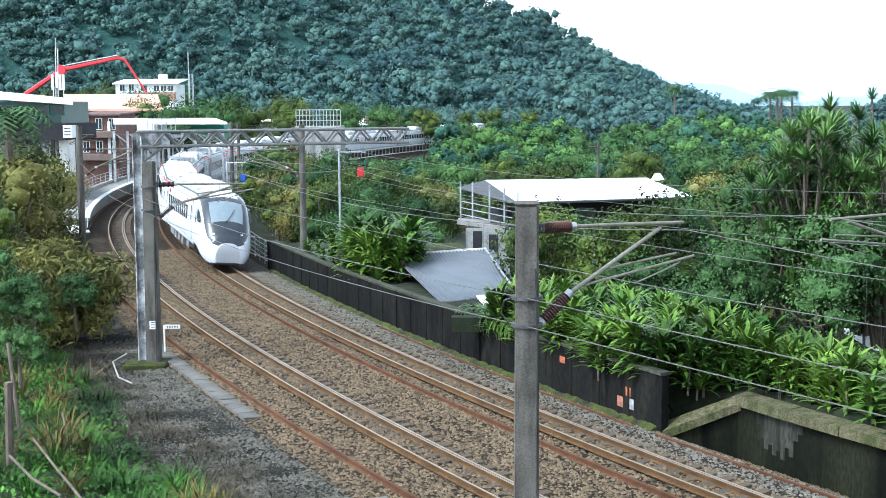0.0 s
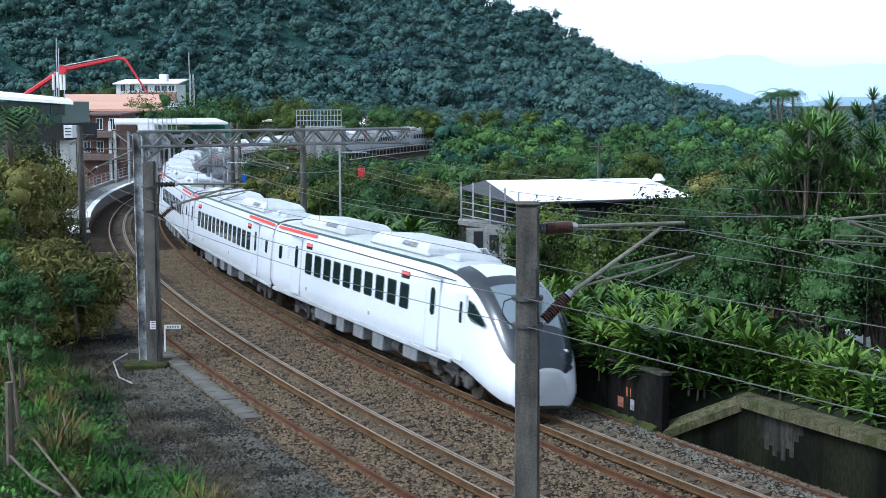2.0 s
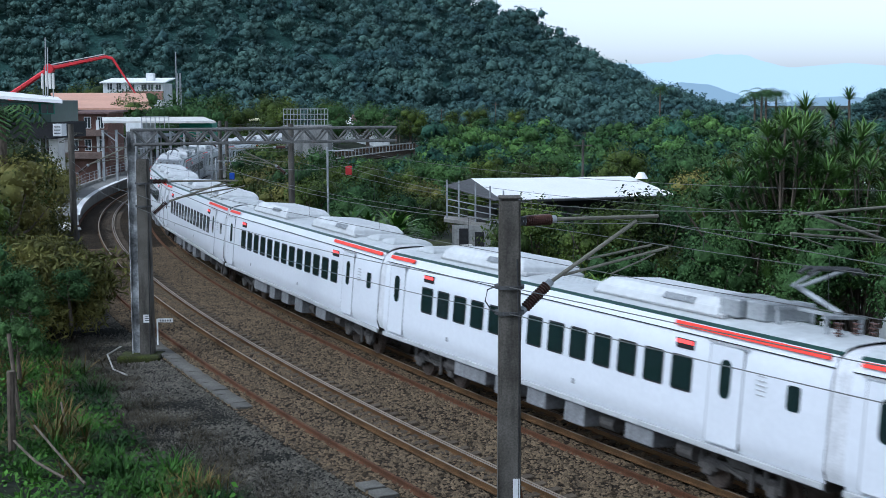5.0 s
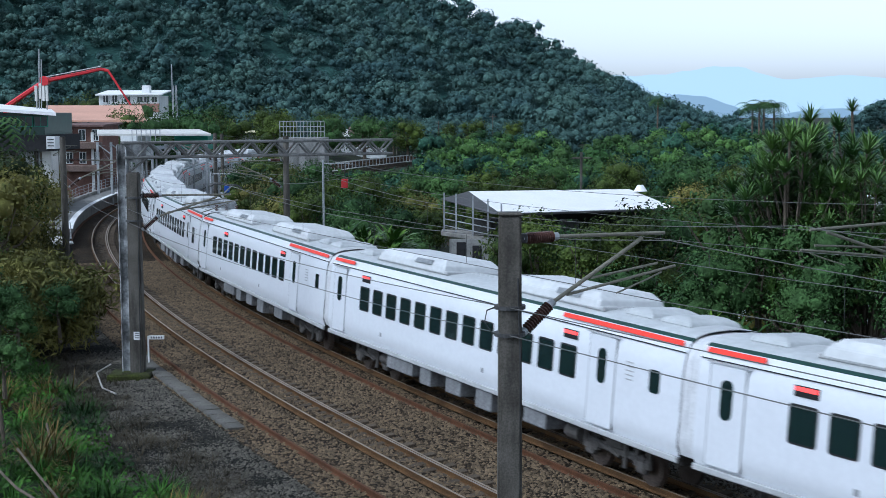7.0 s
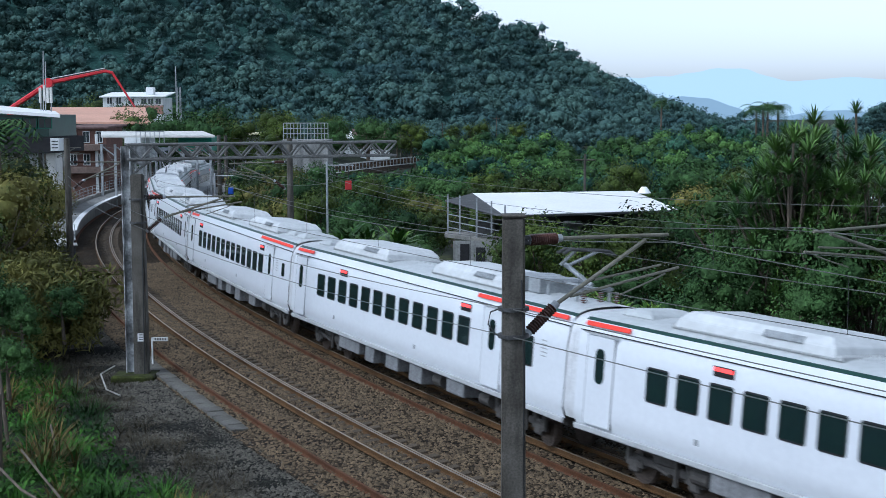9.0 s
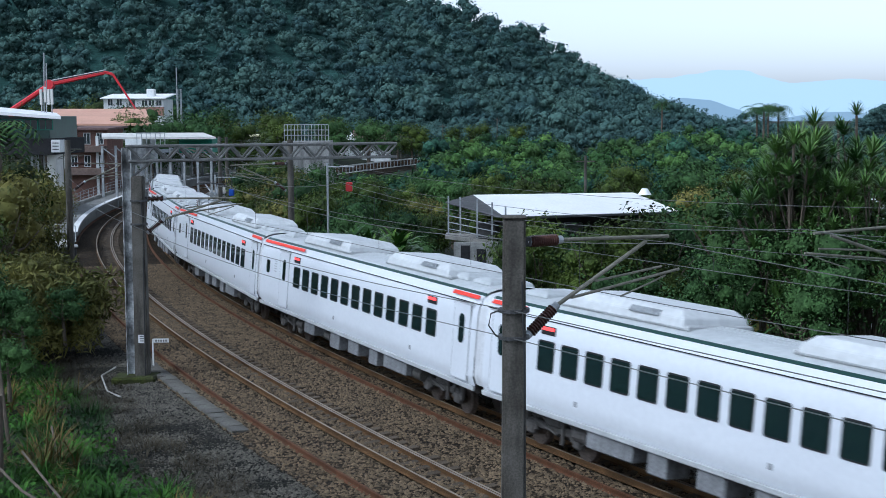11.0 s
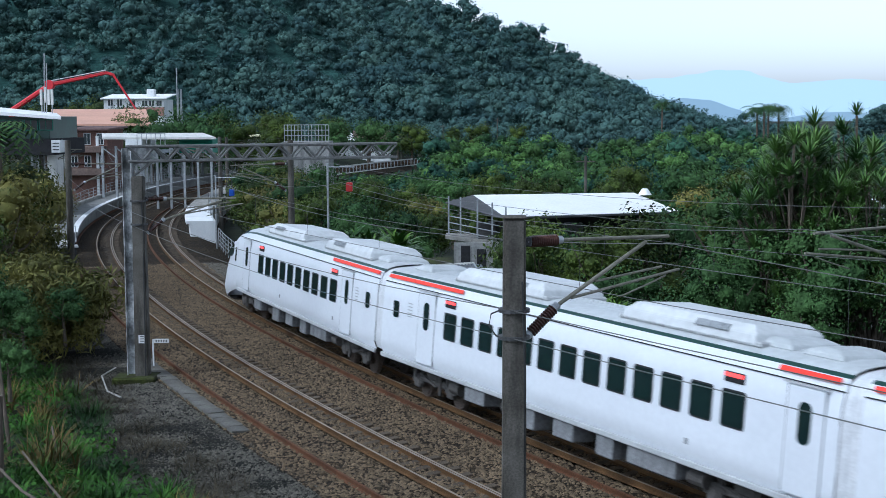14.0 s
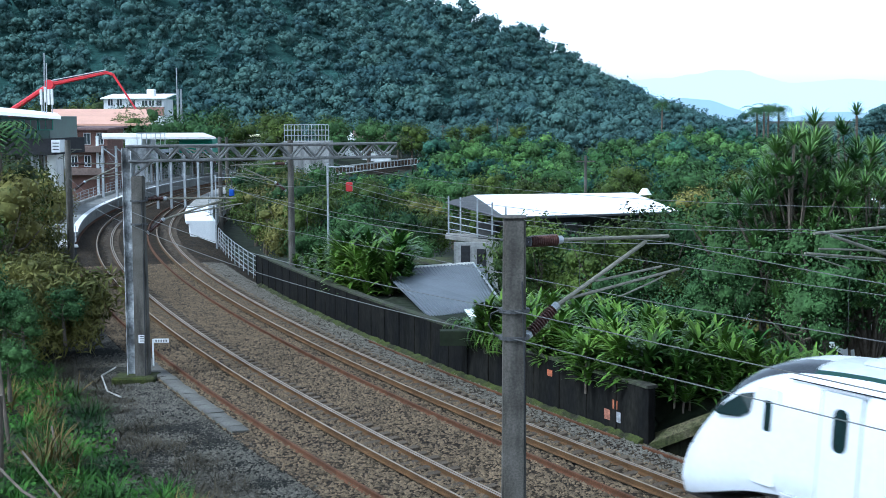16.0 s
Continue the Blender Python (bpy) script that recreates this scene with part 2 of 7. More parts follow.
# ---- the line: two curved tracks, canted towards the inside of the curve ----
KNOTS = [-0.00423, -0.00393, -0.00318, -0.00461, -0.00365, -0.00398, -0.00237, -0.00187, -0.00189, -0.00190]
S_MIN, S_MAX, S_STEP = -330.0, 420.0, 0.5
CANT = 0.09
SPACING = 4.33


def _centreline():
    n = int((S_MAX - S_MIN) / S_STEP) + 1
    s = S_MIN + S_STEP * np.arange(n)
    k = np.interp(s, -40 + 36.6667 * np.arange(10), KNOTS)
    k = np.where(s < -70, 0.0, k)
    i0 = int(round(-S_MIN / S_STEP))
    th = np.concatenate([[0], np.cumsum((k[1:] + k[:-1]) / 2 * S_STEP)])
    th += 2.0391 - th[i0]
    x = np.concatenate([[0], np.cumsum((np.cos(th[1:]) + np.cos(th[:-1])) / 2 * S_STEP)])
    y = np.concatenate([[0], np.cumsum((np.sin(th[1:]) + np.sin(th[:-1])) / 2 * S_STEP)])
    return s, x - x[i0] - 2.869, y - y[i0] + 36.532, th


LINE_S, LINE_X, LINE_Y, LINE_TH = _centreline()


def on_line(s, off=0.0, z=0.0):
    """A place by distance along the first track, metres to the inside of the curve, and height."""
    x, y, th = (float(np.interp(s, LINE_S, a)) for a in (LINE_X, LINE_Y, LINE_TH))
    return Vector((x + math.sin(th) * off, y - math.cos(th) * off, z))


def heading(s):
    return float(np.interp(s, LINE_S, LINE_TH))


def line_pose(s, off=0.0, z=0.0):
    """x along the line away from the camera, y to its left."""
    return Matrix.Translation(on_line(s, off, z)) @ Matrix.Rotation(heading(s), 4, "Z")


def sweep(bm, profile, s0, s1, step=2.0, closed=True, mats=None, wob=0.0):
    """Sweeps a profile of (offset, z) along the line."""
    n = max(2, int(abs(s1 - s0) / step) + 1)
    rings = []
    for i in range(n):
        s = s0 + (s1 - s0) * i / (n - 1)
        rings.append([bm.verts.new(on_line(s, o + (random.uniform(-wob, wob) if wob else 0), z + (random.uniform(-wob, wob) if wob else 0))) for o, z in profile])
    m = len(profile)
    for a, b in zip(rings, rings[1:]):
        for k in range(m if closed else m - 1):
            f = bm.faces.new((a[k], a[(k + 1) % m], b[(k + 1) % m], b[k]))
            if mats:
                f.material_index = mats[k]
    if closed:
        bm.faces.new(rings[0])
        bm.faces.new(rings[-1])
    return bm


# second track by its own length
_o = np.array([on_line(s, SPACING)[:2] for s in LINE_S])
T2_LEN = np.concatenate([[0], np.cumsum(np.hypot(*np.diff(_o, axis=0).T))])
T2_LEN -= np.interp(0.0, LINE_S, T2_LEN)


def on_track2(u, off=0.0, z=0.0):
    return on_line(float(np.interp(u, T2_LEN, LINE_S)), SPACING + off, z)


# ---- ground ----
def smooth(a, b, x):
    t = min(1.0, max(0.0, (x - a) / (b - a)))
    return t * t * (3 - 2 * t)


def ground_z(x, y):
    """Height of the earth: below the line's bed, a mound under the camera, a valley inside the curve."""
    d = np.hypot(LINE_X - x, LINE_Y - y)
    i = int(np.argmin(d))
    off = (x - LINE_X[i]) * math.sin(LINE_TH[i]) - (y - LINE_Y[i]) * math.cos(LINE_TH[i])
    if off >= 0:
        z = -1.3 - 3.0 * smooth(14, 40, d[i]) + 2.0 * smooth(200, 420, y)
    else:
        z = -1.3 + 2.4 * smooth(14, 26, d[i])
        z += 5.2 * smooth(14, 2, y) * smooth(40, 14, abs(x))
    return z


def build_ground():
    bm = new_bm()
    xs = np.concatenate([np.linspace(-3500, -320, 12), np.linspace(-300, -45, 18), np.arange(-40, 80, 2.0), np.linspace(85, 300, 18), np.linspace(330, 3500, 12)])
    ys = np.concatenate([np.linspace(-1500, -60, 10), np.arange(-50, 120, 2.5), np.linspace(125, 400, 30), np.linspace(430, 4200, 12)])
    grid = [[bm.verts.new((x, y, ground_z(x, y))) for x in xs] for y in ys]
    for a, b in zip(grid, grid[1:]):
        for k in range(len(xs) - 1):
            bm.faces.new((a[k], a[k + 1], b[k + 1], b[k]))
    tagged(part("ground", bm, SOIL, smooth=True), "dark soil and undergrowth of the valley floor", "ground", kind="structure")


build_ground()


HILL_X = (-420, -200, -72, -34, -6, 4, 15, 22, 35, 45, 53, 59, 69, 79, 87, 92, 96, 99, 108, 260)
HILL_H = (150, 112, 70, 60, 53, 49.5, 47, 46, 41, 35, 30.5, 26, 23.5, 18, 11, 5, 0, -3, -4, -4)


def hill_z(x, y):
    """The forested hill: a front slope up to a crest some six hundred metres off, then level."""
    h = float(np.interp(x, HILL_X, HILL_H))
    v = (y - 350) / 250
    return -3 + (h + 3) * smooth(0, 1.0, v) + 9 * noise.noise((x * 0.018, y * 0.018, 0.3)) * smooth(0.05, 0.5, v) * smooth(80, 30, x)


def build_hill():
    bm = new_bm()
    nx, ny = 110, 44
    grid = [[bm.verts.new((-420 + 640 * i / (nx - 1), 345 + 400 * j / (ny - 1), hill_z(-420 + 640 * i / (nx - 1), 345 + 400 * j / (ny - 1)))) for i in range(nx)] for j in range(ny)]
    for a, b in zip(grid, grid[1:]):
        for k in range(nx - 1):
            bm.faces.new((a[k], a[k + 1], b[k + 1], b[k]))
    tagged(part("hillside", bm, HAZED_SOIL, smooth=True), "steep forested hill across the valley", "hill", kind="structure")


build_hill()

# far ridges, very distant: flat sheets whose pale blue emission stands in for haze
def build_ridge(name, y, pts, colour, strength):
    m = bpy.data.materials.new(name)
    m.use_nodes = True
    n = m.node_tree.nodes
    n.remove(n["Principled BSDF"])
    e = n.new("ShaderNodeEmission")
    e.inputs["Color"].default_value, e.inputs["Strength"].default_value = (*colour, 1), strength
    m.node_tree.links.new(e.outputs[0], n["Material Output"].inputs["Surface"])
    bm = new_bm()
    low, top = [], []
    for k in range(241):
        x = pts[0][0] + (pts[-1][0] - pts[0][0]) * k / 240
        h = float(np.interp(x, [p[0] for p in pts], [p[1] for p in pts]))
        h += 0.006 * y * (noise.noise((x * 14 / y, 0, y * 0.01)) + 0.4 * noise.noise((x * 60 / y, 3, 0)))
        low.append(bm.verts.new((x, y, -60)))
        top.append(bm.verts.new((x, y, h)))
    for k in range(240):
        bm.faces.new((low[k], low[k + 1], top[k + 1], top[k]))
    tagged(part(name, bm, m), "far mountain ridge as a flat glowing pale blue haze sheet", "mountain", kind="structure")


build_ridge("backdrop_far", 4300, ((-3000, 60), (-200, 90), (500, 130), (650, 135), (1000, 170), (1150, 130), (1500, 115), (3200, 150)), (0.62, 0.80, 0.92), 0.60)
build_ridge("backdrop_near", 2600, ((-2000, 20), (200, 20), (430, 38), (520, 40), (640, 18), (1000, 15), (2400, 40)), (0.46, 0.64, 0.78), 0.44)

# ---- ballast bed and rails ----
bm = sweep(new_bm(), [(-3.4, -1.5), (-2.9, -0.24), (-1.6, -0.19), (6.0, -0.20), (6.9, -0.30), (8.4, -0.92), (9.0, -1.0), (9.0, -1.5)], -330, 420, 3.0)
tagged(part("ballast_bed", bm, BALLAST), "brown ballast bed under two railway tracks", "ballast", kind="structure")
bm = new_bm()
rows = []
for i in range(150):
    s_ = -45 + i * 0.7
    row = []
    for o, z in ((-2.75, -0.26), (-3.6, -0.34), (-4.6, -0.40), (-6.0, -0.42), (-7.5, -0.30), (-9.0, -0.05), (-11.0, 0.3), (-14.0, 0.7), (-18.0, 1.0), (-24.0, 1.0)):
        zz = z + (0.10 * noise.noise((s_ * 0.5, o * 0.7, 1)) + 0.05 * noise.noise((s_ * 2, o * 2, 5)) if o < -3 else 0)
        row.append(bm.verts.new(on_line(s_, o, zz)))
    rows.append(row)
for a_, b_ in zip(rows, rows[1:]):
    for k in range(9):
        f_ = bm.faces.new((a_[k], a_[k + 1], b_[k + 1], b_[k]))
        f_.material_index = 1 if k >= 4 else 0
tagged(part("trackside_bank", bm, [GRAVEL, SOIL], smooth=True), "grey gravel verge rising to a weedy bank", "ground", kind="structure")
bm = sweep(new_bm(), [(8.9, -1.5), (7.25, 0.95), (9.6, 1.0), (12.5, 0.6), (16.0, -0.9), (17.0, -2.5)], -4.4, 36, 1.5, closed=False)
sweep(bm, [(8.9, -1.5), (8.9, 0.62), (9.6, 0.9), (12.5, 0.6), (16.0, -0.9), (17.0, -2.5)], -60, -4.9, 1.5, closed=False)
tagged(part("planting_bed", bm, SOIL), "earth bed held by the retaining wall", "ground", kind="structure")
RAIL_PROFILE = [(-0.034, 0.0), (0.034, 0.0), (0.034, -0.04), (0.009, -0.05), (0.009, -0.125), (0.065, -0.14), (0.065, -0.153), (-0.065, -0.153), (-0.065, -0.14), (-0.009, -0.125), (-0.009, -0.05), (-0.034, -0.04)]


def build_rail(off, z, name="rail", mats=(RAIL_SHINE, RAIL_RUST), s0=-330, s1=420):
    bm = sweep(new_bm(), [(off + a, z + b) for a, b in RAIL_PROFILE], s0, s1, 2.0, mats=[0] + [1] * 11)
    return part(name, bm, mats)


for o in (0.0, SPACING):
    for side, z in ((-0.5335, CANT / 2), (0.5335, -CANT / 2)):
        tagged(build_rail(o + side, z), "running rail with bright head and rusty web", "rail", "running rails", kind="structure")
for o in (-0.5335 - 1.42, SPACING - 0.5335 - 0.70):
    tagged(build_rail(o, -0.05, mats=(RUST_RED, RUST_RED)), "spare rail lying rusted beside the track", "rail", "spare rails", kind="structure")
for o in (0.0, SPACING):
    tagged(build_rail(o + 0.5335 - 0.115, -CANT / 2 + 0.012, mats=(RAIL_WORN, RAIL_RUST), s0=-60, s1=200), "check rail close inside the inner rail", "rail", "check rails", kind="structure")
bm = new_bm()
_fill = [bm.verts.new(p) for p in (on_line(-4.3, 6.95, -0.6), on_line(-6.6, 8.98, 0.66), on_line(-6.0, 9.8, 0.95), on_line(-4.3, 9.4, 1.0), on_line(-4.3, 7.2, 0.98))]
bm.faces.new(_fill[:3])
bm.faces.new((_fill[0], _fill[2], _fill[3]))
bm.faces.new((_fill[0], _fill[3], _fill[4]))
tagged(part("bed_corner", bm, SOIL), "earth corner behind the sloping coping", "ground", kind="structure")


# ---- retaining wall in panels, with coping and a mossy foot ----
WALL = tagged(new("retaining_wall"), "black stained concrete retaining wall with mossy foot", "wall", kind="structure")
panel_mesh = None
s_, k_ = -5.2, 0
while s_ < 34:
    long_ = 1.55
    a_, b_ = on_line(s_, 7.0), on_line(s_ + long_, 7.0)
    d_ = b_ - a_
    m_ = Matrix.Translation((a_ + b_) / 2 + Vector((0, 0, 0.42))) @ Matrix.Rotation(math.atan2(d_.y, d_.x), 4, "Z")
    if panel_mesh is None:
        first = part("panel", box(new_bm(), (0, 0, 0), (1.50, 0.24, 1.72), bevel=0.015), DARK_WALL, WALL)
        panel_mesh = first.data
        first.matrix_basis = m_
    else:
        p_ = new("panel", panel_mesh)
        p_.parent, p_.matrix_basis = WALL, m_ @ pose(0, random.uniform(-0.012, 0.012), random.uniform(-0.015, 0.015), random.uniform(-0.5, 0.5))
    if k_ % 1 == 0:
        r_ = part("rib", box(new_bm(), (0.775, 0.07, 0.0), (0.10, 0.16, 1.70), bevel=0.015), DARK_WALL, WALL)
        r_.matrix_basis = m_
    s_ += long_ * 1.0
    k_ += 1
bm = sweep(new_bm(), [(6.84, 1.285), (6.84, 1.37), (7.18, 1.37), (7.18, 1.285)], -5.2, 34.2, 0.8, wob=0.008)
part("coping", bm, COPING_DARK, WALL, "worn grey coping")
bm = sweep(new_bm(), [(6.60, -0.31), (6.72, -0.21), (6.88, -0.13), (6.88, -0.35)], -5, 34, 0.23, wob=0.035)
part("moss_strip", bm, MOSS, WALL, "green moss along the foot")
for s0, s1 in ((-4.5, 8.0), (8.5, 14.0), (-15.0, -5.6)):
    bm = sweep(new_bm(), [(6.42 + a, -0.16 + b) for a, b in RAIL_PROFILE], s0, s1, 2.0)
    tagged(part("rail", bm, RUST_RED), "old rusted rail lying at the foot of the wall", "rail", "spare rails", kind="structure")
# faded patches of paint on the wall
for s0, z, w, h, mat in ((0.0, 0.86, 0.30, 0.2, (0.42, 0.13, 0.06)), (-3.6, 0.55, 0.24, 0.26, (0.45, 0.15, 0.07)), (-3.2, 0.2, 0.28, 0.3, (0.38, 0.16, 0.10)), (-3.75, 0.22, 0.26, 0.3, (0.35, 0.35, 0.36))):
    pm = material("faded_wall_paint", mat, 0.9, vary=0.5, scale=8, fine=40, bump=0.2)
    pt = part("paint_patch", box(new_bm(), (0, 0, 0), (w, 0.006, h), bevel=0.002), pm, WALL, "faded paint patch")
    pt.matrix_basis = line_pose(s0, 6.872, z)

# stepped-back abutment with a sloping coping
ABUT = tagged(new("abutment_wall"), "near-black mossy concrete abutment with sloping coping", "wall", kind="structure")
bm = sweep(new_bm(), [(8.55, -1.5), (8.55, 0.62), (8.85, 0.62), (8.85, -1.5)], -60, -6.4, 1.0)
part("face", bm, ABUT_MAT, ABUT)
s_ = -6.5
while s_ > -40:
    bm = sweep(new_bm(), [(8.36, 0.56), (8.36, 0.80), (8.98, 0.84), (8.98, 0.56)], s_ - 1.93, s_, 1.0, wob=0.012)
    part("coping_block", bm, MOSSY_CONCRETE, ABUT)
    s_ -= 1.95
bm = new_bm()
q = [on_line(-4.35, 6.6, -0.42), on_line(-6.3, 8.95, 0.86), on_line(-6.85, 8.95, 0.86), on_line(-4.95, 6.6, -0.42)]
lo = [p - Vector((0, 0, 0.24)) for p in q]
vt, vl = [bm.verts.new(p) for p in q], [bm.verts.new(p) for p in lo]
bm.faces.new(vt)
bm.faces.new(vl)
for k in range(4):
    bm.faces.new((vt[k], vt[(k + 1) % 4], vl[(k + 1) % 4], vl[k]))
part("sloping_coping", bm, MOSSY_CONCRETE, ABUT)
bm = new_bm()
w_ = [on_line(-4.6, 6.75, -1.3), on_line(-6.5, 8.9, -1.3), on_line(-6.5, 8.9, 0.62), on_line(-4.6, 6.75, -0.5)]
v2 = [[bm.verts.new(p + Vector((dx * math.cos(heading(-4.6)), dx * math.sin(heading(-4.6)), 0))) for p in w_] for dx in (0, -0.2)]
bm.faces.new(v2[0])
bm.faces.new(v2[1])
for k in range(4):
    bm.faces.new((v2[0][k], v2[0][(k + 1) % 4], v2[1][(k + 1) % 4], v2[1][k]))
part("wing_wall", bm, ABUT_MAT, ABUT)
LIME = material("pale_lime_stain", (0.040, 0.038, 0.030), 0.9, vary=0.5, scale=1.6, fine=11, bump=0.4, second=(0.020, 0.020, 0.015), stain=0.85, coords="World", stretch=(1, 1, 0.4))
for k_ in range(11):
    long_ = (0.35, 0.7, 0.95, 0.8, 1.05, 0.9, 1.1, 0.75, 0.95, 0.5, 0.3)[k_]
    part("lime_streak", box(new_bm(), (0, 0, 0), (0.165, 0.012, long_), m=line_pose(-7.25 - 0.16 * k_, 8.545, 0.54 - long_ / 2), bevel=0.004), LIME, ABUT, "pale lime streak")

# ---- platforms ----
bm = sweep(new_bm(), [(-1.75, 0.72), (-1.75, 0.95), (-4.9, 0.95), (-4.9, -0.6), (-2.1, -0.6), (-2.1, 0.72)], 58, 190, 2.0)
tagged(part("platform", bm, DECK), "curved pale concrete station platform", "platform", kind="structure")
bm = sweep(new_bm(), [(-1.78, 0.953), (-1.78, 0.962), (-2.2, 0.962), (-2.2, 0.953)], 58, 190, 2.0)
tagged(part("platform_edge", bm, PLATFORM_WHITE), "white edge slabs of the platform", "platform", kind="structure")
bm = sweep(new_bm(), [(-3.7, 0.955), (-3.7, 1.25), (-3.95, 1.25), (-3.95, 0.955)], 60, 150, 2.0)
tagged(part("platform_kerb", bm, CONCRETE), "low grey wall behind the platform", "wall", kind="structure")
bm = sweep(new_bm(), [(6.0, 0.72), (6.0, 0.95), (8.2, 0.95), (8.2, -0.8), (6.3, -0.8), (6.3, 0.72)], 66, 84, 2.0)
tagged(part("platform", bm, PLATFORM_WHITE), "white concrete end of the second station platform", "platform", kind="structure")


def platform_ramp(s0, off0, off1, name, label):
    bm = sweep(new_bm(), [(off0, -0.7), (off0, 0.55), (off1, 0.55), (off1, -0.7)], s0 - 3.6, s0, 1.0)
    return tagged(part(name, bm, PALE_CONCRETE), label, "platform", kind="structure")


platform_ramp(58, -2.2, -4.6, "platform_step", "lower end block of the platform")


def railing(points, height, post_gap, rails, mat, label, group=""):
    """Posts with several rails along a polyline."""
    t = thing("railing", label, "railing", group)
    for a, b in zip(points, points[1:]):
        a, b = Vector(a), Vector(b)
        n = max(1, round((b - a).length / post_gap))
        for k in range(n + 1):
            p = a.lerp(b, k / n)
            part("post", rod(new_bm(), p, p + Vector((0, 0, height)), 0.03, 8), mat, t)
        for r in range(rails):
            z = Vector((0, 0, height * (r + 1) / rails))
            part("rail_bar", rod(new_bm(), a + z, b + z, 0.022, 8), mat, t)
    return t


railing([on_line(s, 7.15 + 0.03 * (s - 34), -0.35) for s in (34.3, 40, 46, 52, 58)], 1.35, 1.9, 5, GALV, "galvanised pipe railing along the line")
railing([on_line(s, 8.05, 0.95) for s in (66.4, 71, 77, 83)], 1.1, 2.5, 3, GALV, "galvanised pipe railing on the platform")
railing([on_line(s, -3.8, 1.25) for s in (62, 75, 90, 105, 120, 135)], 0.9, 2.5, 3, GALV, "grey railing behind the curved platform")
# platform end gate hoop and refuge box
t_ = thing("end_gate", "bent white pipe barrier at the platform end", "barrier")
p_ = [on_line(55.5, -1.9, 0.5), on_line(55.5, -1.9, 1.55), on_line(55.5, -2.1, 1.7), on_line(55.5, -3.2, 1.7), on_line(55.5, -3.4, 1.55), on_line(55.5, -3.4, 0.5)]
part("hoop", tube(new_bm(), p_, 0.04, 8), PLATFORM_WHITE, t_)
t_ = thing("signal_cabinet", "dark steel cabinet with pale lid beside the track", "cabinet")
o_ = part("body", box(new_bm(), (0, 0, 0.45), (1.1, 1.0, 0.9), bevel=0.03), DARK_STEEL, t_)
o_ = part("lid", box(new_bm(), (0, 0, 0.95), (1.3, 1.2, 0.08), bevel=0.02), PALE_CONCRETE, t_)
for dx in (-0.4, 0.4):
    part("leg", box(new_bm(), (dx, -0.35, -0.6), (0.12, 0.12, 1.2)), PALE_CONCRETE, t_)
t_.matrix_basis = line_pose(44, -2.6, 0.35)

# ---- masts ----
def concrete_mast(p, top, r0, label, square=False):
    m = thing("catenary_mast", label, "mast", "catenary masts")
    p = Vector(p)
    bm = new_bm()
    if square:
        for z0, z1, a0, a1 in ((p.z, top, r0 * 1.12, r0 * 0.95),):
            lo = [bm.verts.new((p.x + sx * a0, p.y + sy * a0, z0)) for sx, sy in ((-1, -1), (1, -1), (1, 1), (-1, 1))]
            hi = [bm.verts.new((p.x + sx * a1, p.y + sy * a1, z1)) for sx, sy in ((-1, -1), (1, -1), (1, 1), (-1, 1))]
            for k in range(4):
                bm.faces.new((lo[k], lo[(k + 1) % 4], hi[(k + 1) % 4], hi[k]))
            bm.faces.new(lo)
            bm.faces.new(hi)
        bmesh.ops.bevel(bm, geom=list(bm.edges), offset=0.035, segments=2, affect="EDGES")
    else:
        rod(bm, p, (p.x, p.y, top), r0 * 1.15, 20, r0 * 0.9)
    part("shaft", bm, POLE_GREY, m)
    return m


def band(m, x, y, z, r, mat=None):
    b = new_bm()
    rod(b, (x, y, z - 0.03), (x, y, z + 0.03), r, 20)
    part("clamp_band", b, mat or DARK_STEEL, m)


def insulator(m, a, b, r=0.10, n=12):
    a, b = Vector(a), Vector(b)
    pts, rad = [], []
    for k in range(n):
        for f, g in ((0.05, 0.45), (0.3, 1.0), (0.42, 1.0), (0.75, 0.45)):
            pts.append(a.lerp(b, (k + f) / n))
            rad.append(r * g)
    bm = tube(new_bm(), pts, lambda u: rad[min(len(rad) - 1, int(round(u * (len(rad) - 1))))], 14)
    part("insulator", bm, INSULATOR, m)
    d = (b - a).normalized()
    for p, s in ((a, -1), (b, 1)):
        part("insulator_cap", rod(new_bm(), p - d * 0.02, p + d * s * 0.09, r * 0.7, 12), GALV, m)


def cantilever(m, base, way, reach, z_top, z_low, registration=True):
    """Hinged bracket: level top tube and rising strut, each with a ribbed insulator at the mast, and registration arms."""
    base, way = Vector((base.x, base.y, 0)), Vector(way).normalized()
    at = lambda d, z: base + way * d + Vector((0, 0, z))
    part("hinge", box(new_bm(), (0, 0, 0), (0.16, 0.12, 0.16), m=Matrix.Translation(at(0.25, z_top)), bevel=0.02), DARK_STEEL, m)
    insulator(m, at(0.33, z_top), at(0.86, z_top))
    part("top_tube", rod(new_bm(), at(0.9, z_top), at(reach + 0.5, z_top - 0.05), 0.032, 10), TUBE_STEEL, m)
    insulator(m, at(0.33, z_low + 0.08), at(0.80, z_low + 0.45))
    part("strut", rod(new_bm(), at(0.82, z_low + 0.47), at(reach, z_top - 0.12), 0.036, 10), TUBE_STEEL, m)
    if registration:
        part("registration_tube", rod(new_bm(), at(1.15, z_low + 0.6), at(reach + 0.75, z_low + 0.95), 0.026, 8), TUBE_STEEL, m)
        part("registration_tube", rod(new_bm(), at(1.65, z_low + 0.85), at(reach + 0.35, z_low + 1.02), 0.022, 8), TUBE_STEEL, m)
        part("steady_arm", tube(new_bm(), [at(reach + 0.45, z_low + 0.86), at(reach + 0.1, z_low + 0.74), at(reach - 0.55, z_low + 0.55)], 0.016, 6), TUBE_STEEL, m)


inward = lambda s: (math.sin(heading(s)), -math.cos(heading(s)), 0)

